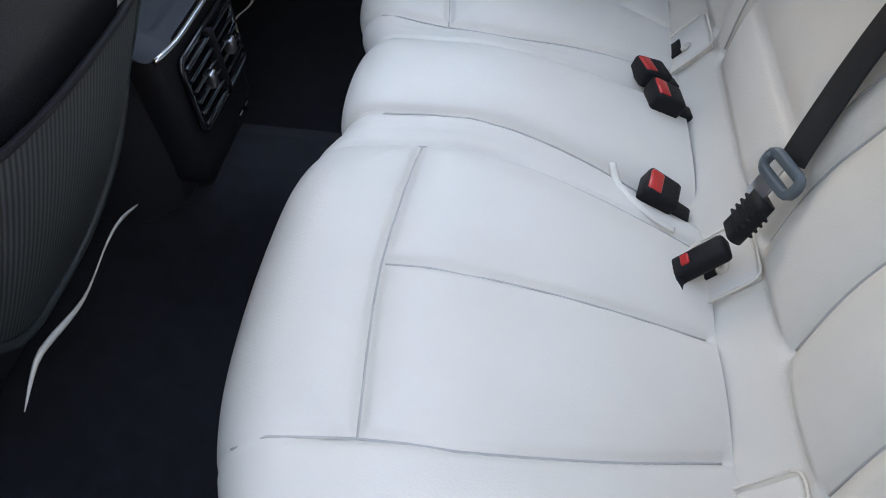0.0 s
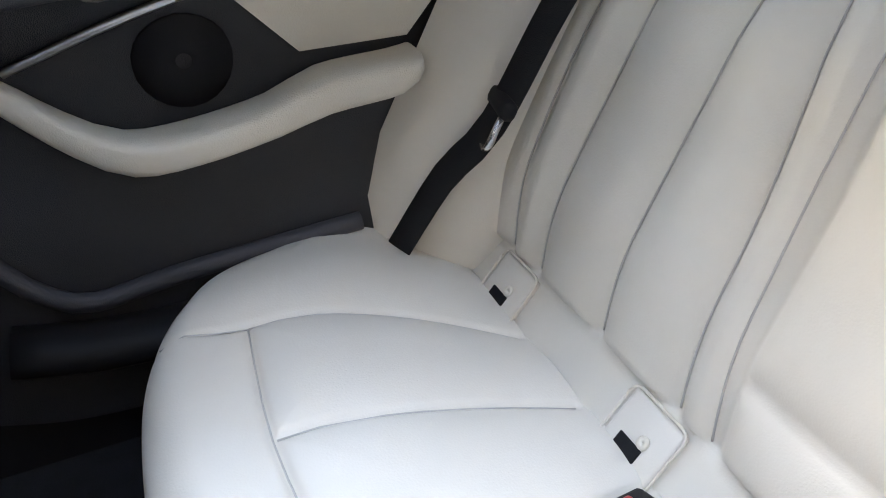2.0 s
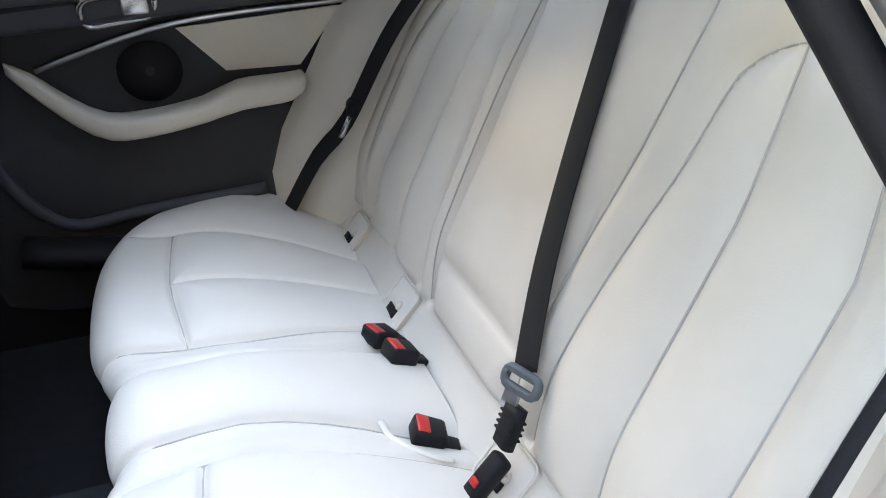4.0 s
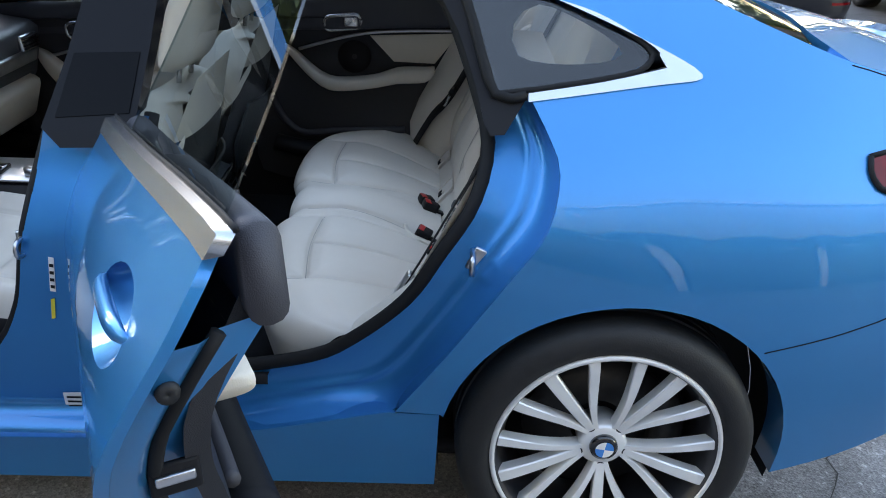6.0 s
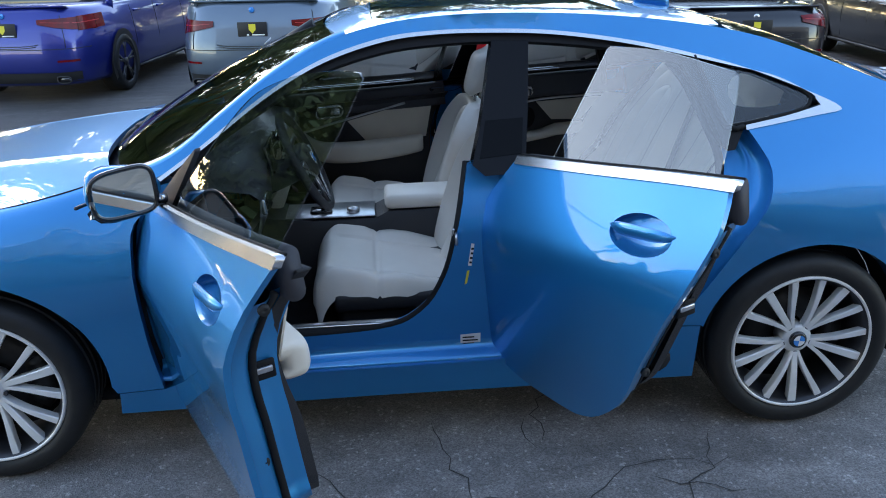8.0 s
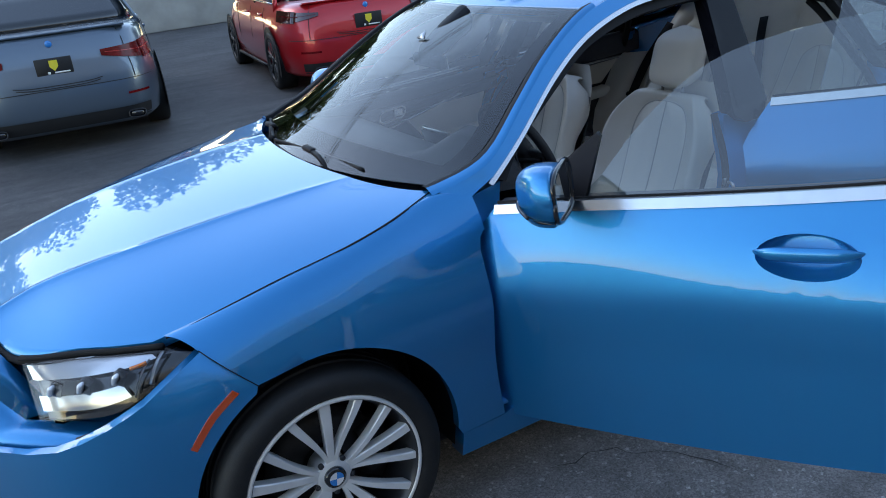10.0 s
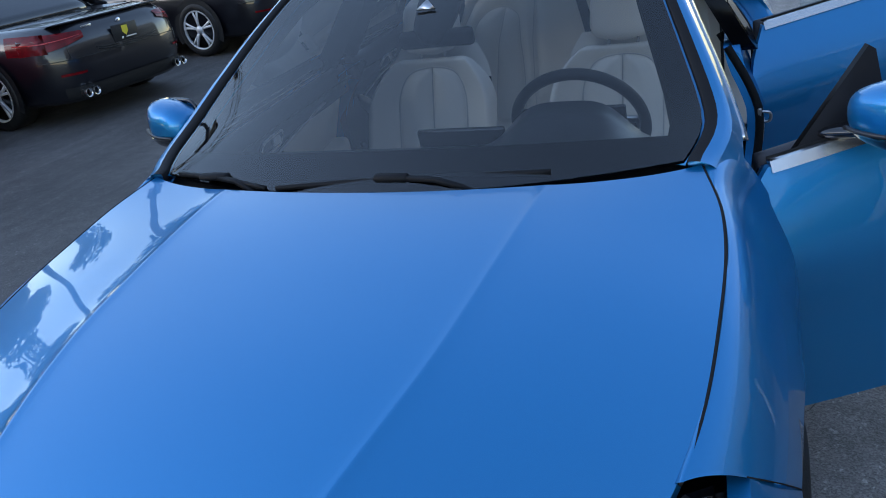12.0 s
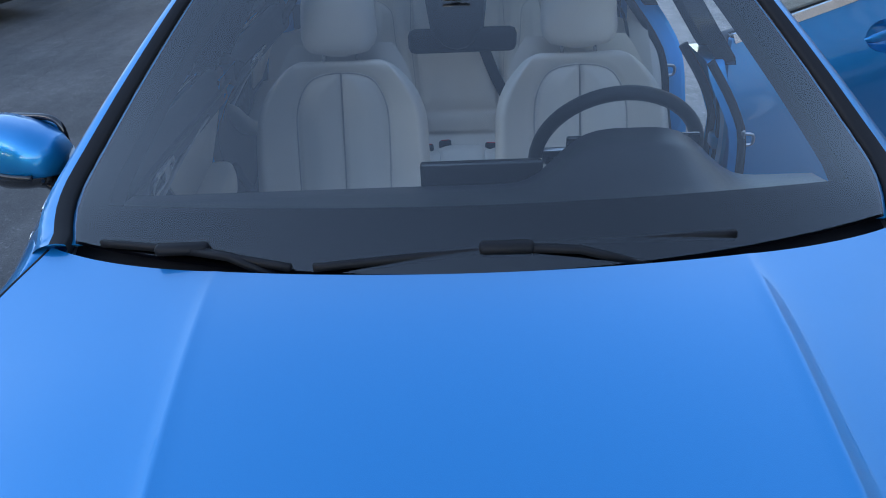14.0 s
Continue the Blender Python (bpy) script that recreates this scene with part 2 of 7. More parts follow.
# ---- the blue car: shape of its skin ----
# x runs from the front axle to the rear, y to the car's right side, z up
LEVELS = (0.18, 0.35, 0.55, 0.75, 0.90, 1.02, 1.20, 1.38)
SECTIONS = (
    (-0.85, (0.40, 0.45, 0.46, 0.42, 0.36, 0.30, 0.20, 0.10)),
    (-0.60, (0.70, 0.74, 0.75, 0.72, 0.64, 0.55, 0.45, 0.30)),
    (-0.30, (0.82, 0.85, 0.865, 0.80, 0.66, 0.64, 0.50, 0.40)),
    (0.00, (0.86, 0.885, 0.897, 0.872, 0.735, 0.64, 0.55, 0.45)),
    (0.32, (0.86, 0.88, 0.893, 0.878, 0.775, 0.69, 0.60, 0.50)),
    (0.55, (0.86, 0.875, 0.89, 0.88, 0.825, 0.75, 0.64, 0.53)),
    (1.60, (0.86, 0.875, 0.89, 0.885, 0.832, 0.762, 0.652, 0.545)),
    (2.40, (0.865, 0.88, 0.895, 0.887, 0.826, 0.743, 0.628, 0.525)),
    (2.67, (0.87, 0.89, 0.905, 0.887, 0.818, 0.732, 0.60, 0.50)),
    (3.13, (0.83, 0.85, 0.865, 0.845, 0.775, 0.688, 0.55, 0.44)),
    (3.45, (0.72, 0.76, 0.78, 0.76, 0.70, 0.60, 0.48, 0.38)),
    (3.66, (0.52, 0.56, 0.58, 0.56, 0.52, 0.45, 0.35, 0.30)),
)
SECTION_X = [s[0] for s in SECTIONS]


def crease_z(x):
    return spline((-0.30, 0.10, 0.62, 1.19, 1.60, 2.40, 2.60), (0.64, 0.655, 0.684, 0.734, 0.765, 0.806, 0.82), x)


def bend_table(levels):
    """Second slopes of a smooth curve through the levels, as a matrix on its values."""
    n = len(levels)
    a, b = np.eye(n), np.zeros((n, n))
    for i in range(1, n - 1):
        h0, h1 = levels[i] - levels[i - 1], levels[i + 1] - levels[i]
        a[i, i - 1:i + 2] = h0 / 6, (h0 + h1) / 3, h1 / 6
        b[i, i - 1:i + 2] = 1 / h0, -1 / h0 - 1 / h1, 1 / h1
    return np.linalg.solve(a, b)


BEND = bend_table(LEVELS)


def side_width(x, z):
    v = np.array([spline(SECTION_X, [s[1][k] for s in SECTIONS], x) for k in range(len(LEVELS))])
    m = BEND @ v
    z = min(max(z, LEVELS[0]), LEVELS[-1])
    i = min(max(int(np.searchsorted(LEVELS, z)) - 1, 0), len(LEVELS) - 2)
    h = LEVELS[i + 1] - LEVELS[i]
    a, b = (LEVELS[i + 1] - z) / h, (z - LEVELS[i]) / h
    return float(a * v[i] + b * v[i + 1] + ((a**3 - a) * m[i] + (b**3 - b) * m[i + 1]) * h * h / 6)


def ease(a, b, x):
    t = min(1.0, max(0.0, (x - a) / (b - a)))
    return t * t * (3 - 2 * t)


def fender_edge(x):
    """The hood's edge on the fender: half width and height."""
    q = min(x, 0.455)
    return hood_half(q) + 0.005, hood_lift(q, hood_half(q))[2] - 0.001


def body_width(x, z):
    """The side's half width; the front fender rolls over to the hood's edge."""
    wide = side_width(x, z)
    w = ease(-0.42, -0.20, x) * (1 - ease(0.28, 0.64, x))
    if w > 0 and z > 0.56:
        top_y, top_z = fender_edge(x)
        k = min(1.0, (z - 0.56) / (top_z - 0.56))
        wide += w * (top_y + (side_width(x, 0.56) - top_y) * (1 - k**2.4) ** 0.62 - wide)
    return wide


def half_width(x, z):
    """Half the car's width; a crease runs along the doors."""
    off = z - crease_z(x)
    fade = min(1.0, max(0.0, (2.75 - x) / 0.3)) * min(1.0, max(0.0, (x + 0.1) / 0.4))
    fold = 0.105 * fade * (math.sqrt(min(abs(off), 0.16) ** 2 + 0.004**2) - 0.004)
    return 0.005 * fade - fold + body_width(x, z)


def skin(inset=0.0, side=-1):
    """The lift of a side panel, inset metres inside the outer skin."""
    return lambda x, z: (x, side * (half_width(x, z) - inset), z)


EDGE_X = (0.46, 0.64, 0.79, 0.94, 1.12, 1.31, 1.50, 1.80, 2.10, 2.40, 2.56, 2.755, 2.97, 3.12, 3.40, 3.62)
EDGE_Z = (0.955, 1.02, 1.127, 1.231, 1.325, 1.375, 1.395, 1.395, 1.375, 1.335, 1.30, 1.234, 1.153, 1.10, 1.03, 0.98)
CROWN_Z = (0.99, 1.06, 1.16, 1.26, 1.355, 1.40, 1.42, 1.42, 1.405, 1.368, 1.338, 1.285, 1.20, 1.14, 1.08, 1.02)


def edge_z(x):
    return spline(EDGE_X, EDGE_Z, x)


def roof_z(x, y):
    wide = half_width(x, edge_z(x))
    return spline(EDGE_X, CROWN_Z, x) + (edge_z(x) - spline(EDGE_X, CROWN_Z, x)) * min(1.0, abs(y) / wide) ** 2.4


def roof_lift(x, y):
    return (x, y, roof_z(x, y))


HOOD_X = (-0.70, -0.55, -0.35, -0.05, 0.20, 0.46)
HOOD_MID = (0.800, 0.852, 0.896, 0.936, 0.960, 0.973)
HOOD_SIDE = (0.640, 0.715, 0.778, 0.856, 0.902, 0.960)


def hood_half(x):
    return spline((-0.70, -0.45, -0.28, 0.0, 0.30, 0.46), (0.50, 0.66, 0.725, 0.755, 0.745, 0.70), x)


def hood_ridge(x):
    return spline((-0.55, -0.25, 0.0, 0.25, 0.46), (0.285, 0.352, 0.378, 0.396, 0.406), x)


def hood_front(y):
    """Where the hood ends at the nose: straight across, then back along the headlamps."""
    return spline((0.0, 0.2, 0.35, 0.44, 0.50, 0.58, 0.65, 0.73), (-0.690, -0.686, -0.668, -0.632, -0.580, -0.490, -0.412, -0.308), abs(y))


def hood_lift(x, y):
    a = abs(y)
    s = min(1.0, a / hood_half(x))
    mid, side = spline(HOOD_X, HOOD_MID, x), spline(HOOD_X, HOOD_SIDE, x)
    ridge = hood_ridge(x)
    inner = mid - 0.004 * (min(a, ridge) / ridge) ** 2
    over = max(0.0, (a - ridge) / max(0.05, hood_half(x) - ridge))
    z = inner + (side - mid + 0.004) * (0.72 * over + 0.28 * over**3)
    fade = min(1.0, max(0.0, (0.38 - x) / 0.16))
    return (x, y, z + fade * 0.0016 * math.exp(-((a - ridge) / 0.010) ** 2) - fade * (0.003 * (1 - math.exp(-(a - ridge) / 0.03)) if a > ridge else 0.0) * max(0.0, 1 - over) ** 0.5)


# side outlines, as (x, z)
TRIM_ARCH = [(0.60, 0.965), (0.74, 1.055), (0.935, 1.19), (1.11, 1.28), (1.30, 1.335), (1.47, 1.352), (1.66, 1.352), (1.85, 1.342), (2.07, 1.312), (2.27, 1.270), (2.48, 1.213), (2.69, 1.135), (2.79, 1.09), (2.805, 1.072), (2.78, 1.066)]
TRIM_LOW = [(2.78, 1.066), (2.69, 1.058), (2.464, 1.028)]
QUARTER_EDGE = [(2.472, 1.028), (2.510, 0.962), (2.526, 0.91), (2.505, 0.82), (2.432, 0.714), (2.330, 0.557), (2.225, 0.405)]
REAR_ARCH, FRONT_ARCH, ARCH_R = (2.682, 0.312), (0.015, 0.325), 0.367


def arch(centre, start, end, n=26):
    return [(centre[0] + ARCH_R * math.cos(radians(start + (end - start) * k / n)), centre[1] + ARCH_R * math.sin(radians(start + (end - start) * k / n))) for k in range(n + 1)]


car = tagged(new("sedan_car"), "metallic blue four-door coupe sedan with two doors open", "car")

# body side: pillar, roof rail, rear quarter and rear bumper side in one sheet
rail = [(x, edge_z(x)) for x in np.linspace(0.47, 3.12, 60)]
tail_end = smooth_line([(3.12, edge_z(3.12)), (3.30, 1.055), (3.45, 1.02), (3.55, 0.97), (3.60, 0.85), (3.62, 0.70), (3.62, 0.50), (3.58, 0.40)], 0.04)
under = smooth_line([(3.58, 0.40), (3.437, 0.395), (3.337, 0.35), (3.193, 0.285), (3.045, 0.25)], 0.04)
opening = smooth_line(QUARTER_EDGE, 0.025)
quarter_outline = rail + tail_end[1:] + under[1:] + arch(REAR_ARCH, -8, 167)[1:] + [(2.318, 0.40)] + opening[::-1] + smooth_line(TRIM_LOW, 0.03)[::-1][1:-1] + smooth_line(TRIM_ARCH, 0.03)[::-1][:-1] + [(0.52, 0.93)]
for side in (-1, 1):
    bm = sheet(quarter_outline, skin(0, side), 0.04, 0.085, back=(0, -side, 0))
    bmesh.ops.dissolve_degenerate(bm, dist=0.002, edges=bm.edges[:])
    part("body_side", facing(bm, (0, side, 0)), BLUE, car)

# front fender
def fender_low(x):
    """Where the rolled top of the fender goes over into its side."""
    top = fender_edge(x)[1]
    return min(top - 0.006, max(top - 0.10, 0.765 - 0.97 * (x + 0.25)))


fender_outline = [(x, fender_low(x)) for x in np.linspace(-0.245, 0.54, 40)] + smooth_line([(0.538, 0.855), (0.515, 0.813), (0.513, 0.656), (0.519, 0.456), (0.542, 0.285)], 0.03) + [(0.395, 0.278)] + arch(FRONT_ARCH, -7, 96)[1:] + [(-0.15, 0.668)]
bumper_outline = [(-0.25, 0.765), (-0.15, 0.668)] + arch(FRONT_ARCH, 118, 190) + smooth_line([(-0.40, 0.24), (-0.60, 0.20), (-0.80, 0.22), (-0.845, 0.40), (-0.83, 0.52), (-0.76, 0.58), (-0.60, 0.605), (-0.40, 0.685)], 0.05)
for side in (-1, 1):
    part("front_fender", facing(sheet(fender_outline, skin(0, side), 0.035, 0.03, back=(0, -side, 0)), (0, side, 0)), BLUE, car)
    part("bumper_side", facing(sheet(bumper_outline, skin(0, side), 0.04, 0.03, back=(0, -side, 0)), (0, side, 0)), BLUE, car)
    sill_outline = [(0.40, 0.274), (0.545, 0.28), (0.62, 0.305), (1.63, 0.312), (1.95, 0.345), (2.21, 0.40), (2.316, 0.396), (2.312, 0.197), (1.2, 0.20), (0.392, 0.195)]
    part("sill_skirt", facing(sheet(sill_outline, skin(0.004, side), 0.05, 0.06, back=(0, -side, 0)), (0, side, 0)), BLUE, car)

# hood
def hood_across(x, v):
    a, r, h = abs(v), hood_ridge(x), hood_half(x)
    return r * a * 2 if a < 0.5 else r + (h - r) * (a - 0.5) * 2


@functools.lru_cache(None)
def hood_start(v):
    lo, hi = -0.72, -0.22
    for _ in range(30):
        mid = (lo + hi) / 2
        lo, hi = (mid, hi) if mid < hood_front(hood_across(mid, v)) else (lo, mid)
    return lo


def hood_at(u, v):
    """u from the nose to the windscreen, v across, with the ridges at a half."""
    f = hood_start(abs(v))
    x = f + (0.46 - 0.15 * (1 - v * v) - f) * u
    return hood_lift(x, math.copysign(hood_across(x, v), v))


across = sorted(set([round(s * q, 4) for s in (-1, 1) for q in list(np.linspace(0, 0.47, 12)) + [0.485, 0.494, 0.5, 0.506, 0.515] + list(np.linspace(0.53, 1, 12))]))
rows = [[hood_at(u, v) for v in across] for u in np.linspace(0, 1, 44)]
rows = [[(x - 0.001, y, z - 0.02) for x, y, z in rows[0]]] + rows + [[(x, y, z - 0.02) for x, y, z in rows[-1]]]
rows = [[(r[0][0], r[0][1], r[0][2] - 0.02)] + r + [(r[-1][0], r[-1][1], r[-1][2] - 0.02)] for r in rows]
part("hood", facing(loft(rows, False, False), (0, 0, 1)), BLUE, car, sharp=50)

# tops of the fenders, from the hood gap outwards
for side in (-1, 1):
    rows = []
    for x in np.linspace(-0.262, 0.545, 56):
        wide, top = fender_edge(x)
        low = fender_low(x)
        row = [(x, side * wide, top - 0.03), (x, side * wide, top)]
        row += [(x, side * max(wide, half_width(x, top - (top - low) * k * k)), top - (top - low) * k * k) for k in np.linspace(0.12, 1, 16)]
        lead = 0.046 * max(0.0, 1 - (x + 0.262) / 0.25)
        row = [(p[0] - lead * max(0.0, 1 - (n - 1) / 16) , p[1] - side * 0.4 * lead * max(0.0, 1 - (n - 1) / 16), p[2] - 0.20 * lead * max(0.0, 1 - (n - 1) / 16)) for n, p in enumerate(row)]
        rows.append(row)
    side_gap = [(x, side * (hood_half(x) + 0.0025), hood_lift(x, hood_half(x))[2] - 0.003) for x in np.linspace(-0.305, 0.455, 30)]
    part("hood_side_gap", sweep(side_gap, ring(0.0038, 6)), SEAL, car)
    part("fender_top", facing(loft(rows, False, False), (0, 0, 1)), BLUE, car)

# front bumper nose under the hood edge, dipping below the headlamps
def under_lamp(y, z):
    k = min(1.0, max(0.0, (abs(y) - 0.44) / 0.08))
    return z + k * (min(z, 0.60) - z)


rows = []
for k, (z, out) in enumerate(((0.20, -0.02), (0.26, 0.0), (0.42, 0.02), (0.56, 0.03), (0.66, 0.01), (0.70, -0.04), (0.705, -0.10))):
    rows.append([(-0.845 - out + 0.30 * (abs(y) / 0.70) ** 3.0, y, under_lamp(y, z)) for y in np.linspace(-0.70, 0.70, 41)])
rows.append([(hood_front(y) - 0.10, y, under_lamp(y, hood_lift(hood_front(y), y)[2] - 0.030)) for y in np.linspace(-0.70, 0.70, 41)])
rows.append([(hood_front(y) - 0.020, y, under_lamp(y, hood_lift(hood_front(y), y)[2] - 0.010)) for y in np.linspace(-0.70, 0.70, 41)])
rows.append([(hood_front(y) - 0.014, y, under_lamp(y, hood_lift(hood_front(y), y)[2] - 0.040)) for y in np.linspace(-0.70, 0.70, 41)])
part("bumper_nose", loft(rows, False, False), BLUE, car)
gap = [(hood_front(y) - 0.004, y, hood_lift(hood_front(y), y)[2] - 0.020) for y in np.linspace(-0.72, 0.72, 50)]
part("hood_seal", sweep(gap, ring(0.011, 8)), SEAL, car)

# roof
roof_outline = [(1.10 + 0.06 * (y / 0.56) ** 2, y) for y in np.linspace(-0.56, 0.56, 21)] + [(x, half_width(x, edge_z(x)) - 0.006) for x in np.linspace(1.18, 2.40, 30)] + [(2.44 + 0.05 * (1 - (y / 0.5) ** 2), y) for y in np.linspace(0.48, -0.48, 17)] + [(x, -half_width(x, edge_z(x)) + 0.006) for x in np.linspace(2.40, 1.18, 30)]
# unseen opening with a near-clear pane, added to let sky light into the cabin
roof_hole = [(1.27, -0.40), (1.30, -0.43), (2.10, -0.43), (2.13, -0.40), (2.13, 0.40), (2.10, 0.43), (1.30, 0.43), (1.27, 0.40)]
part("roof", facing(sheet(roof_outline, roof_lift, 0.05, 0.03, [roof_hole], back=(0, 0, -1)), (0, 0, 1)), BLUE, car)
roof_pane = [(x + 0.004 * (1 if x < 1.7 else -1), y * 0.992) for x, y in roof_hole]
part("roof_light_pane", facing(sheet(roof_pane, roof_lift, 0.06, 0.01, back=(0, 0, -1)), (0, 0, 1)), ROOF_GLASS, car, "near-clear roof pane added to let light into the cabin")

# rear screen and boot lid
screen_outline = [(2.46 + 0.05 * (1 - (y / 0.5) ** 2), y) for y in np.linspace(-0.47, 0.47, 17)] + [(x, half_width(x, edge_z(x)) - 0.02) for x in np.linspace(2.47, 3.05, 12)] + [(3.08 + 0.05 * (1 - (y / 0.45) ** 2), y) for y in np.linspace(0.45, -0.45, 17)] + [(x, -half_width(x, edge_z(x)) + 0.02) for x in np.linspace(3.05, 2.47, 12)]
part("rear_screen", facing(sheet(screen_outline, lambda x, y: (x, y, roof_z(x, y) - 0.004), 0.05, 0.004, back=(0, 0, -1)), (0, 0, 1)), TINT, car)
lid_outline = [(3.10 + 0.05 * (1 - (y / 0.45) ** 2), y) for y in np.linspace(-0.46, 0.46, 17)] + [(x, half_width(x, edge_z(x)) - 0.004) for x in np.linspace(3.12, 3.56, 10)] + [(3.60, y) for y in np.linspace(0.5, -0.5, 11)] + [(x, -half_width(x, edge_z(x)) + 0.004) for x in np.linspace(3.56, 3.12, 10)]
part("boot_lid", facing(sheet(lid_outline, roof_lift, 0.05, 0.02, back=(0, 0, -1)), (0, 0, 1)), BLUE, car)
rows = [[(3.60 + 0.06 * (1 - (y / 0.55) ** 2) + o, y, z) for y in np.linspace(-0.56, 0.56, 17)] for z, o in ((1.0, -0.02), (0.95, 0), (0.80, -0.03), (0.60, 0.0), (0.40, -0.02))]
part("rear_panel", loft(rows, False, False), BLUE, car)

# windscreen: from the cowl to the roof, between the pillars
def screen_lift(s, t, drop=0.0):
    xs = 0.47 + 0.70 * t
    side = Vector((xs, half_width(xs, edge_z(xs)) - 0.066 + 0.022 * t, edge_z(xs) + 0.008))
    xc, zc = 0.325 + 0.78 * t, 0.958 + 0.398 * t + 0.030 * math.sin(math.pi * t)
    return Vector((xc + (side.x - xc) * s * s, side.y * s, zc + (side.z - zc) * abs(s) ** 2.2 - drop))


part("windscreen", loft([[screen_lift(s, t) for s in np.linspace(-1, 1, 41)] for t in np.linspace(0.0, 0.985, 17)], False, False), SCREEN_GLASS, car, "clear laminated windscreen")
for side in (-1, 1):
    rows = []
    for t in np.linspace(-0.03, 1.02, 24):
        glass_edge, xs = screen_lift(side, max(0.0, min(1.0, t))), 0.47 + 0.70 * t
        rail_edge = Vector((xs, side * half_width(xs, edge_z(xs)), edge_z(xs)))
        glass_edge.x = xs
        row = [glass_edge + Vector((0.0, side * 0.004, -0.02)), glass_edge + Vector((0.0, side * 0.006, 0.002))]
        row += [glass_edge.lerp(rail_edge, f) + Vector((0, 0, 0.010 * math.sin(math.pi * f) ** 0.7)) for f in (0.15, 0.3, 0.42, 0.52, 0.75, 0.9)]
        rows.append(row + [rail_edge])
    part("pillar_strip", facing(loft([r[:6] for r in rows], False, False), (0, 0, 1)), BLACK_TRIM, car, "black strip along the windscreen")
    part("front_pillar", facing(loft([r[5:] for r in rows], False, False), (0, 0, 1)), BLUE, car)
    band = [[screen_lift(side * s, t, 0.006) for s in np.linspace(0.915 - 0.02 * t, 1.0, 4)] for t in np.linspace(0, 1.0, 17)]
    part("screen_border", loft(band, False, False), INSET_BLACK, car, "black windscreen border")
low = [[screen_lift(s, t, 0.006) for s in np.linspace(-0.93, 0.93, 31)] for t in np.linspace(0.0, 0.14, 4)]
part("screen_border", loft(low, False, False), INSET_BLACK, car, "black windscreen border")
top = [[screen_lift(s, t, 0.006) for s in np.linspace(-0.93, 0.93, 31)] for t in np.linspace(0.93, 0.985, 3)]
part("screen_border", loft(top, False, False), INSET_BLACK, car, "black windscreen border")


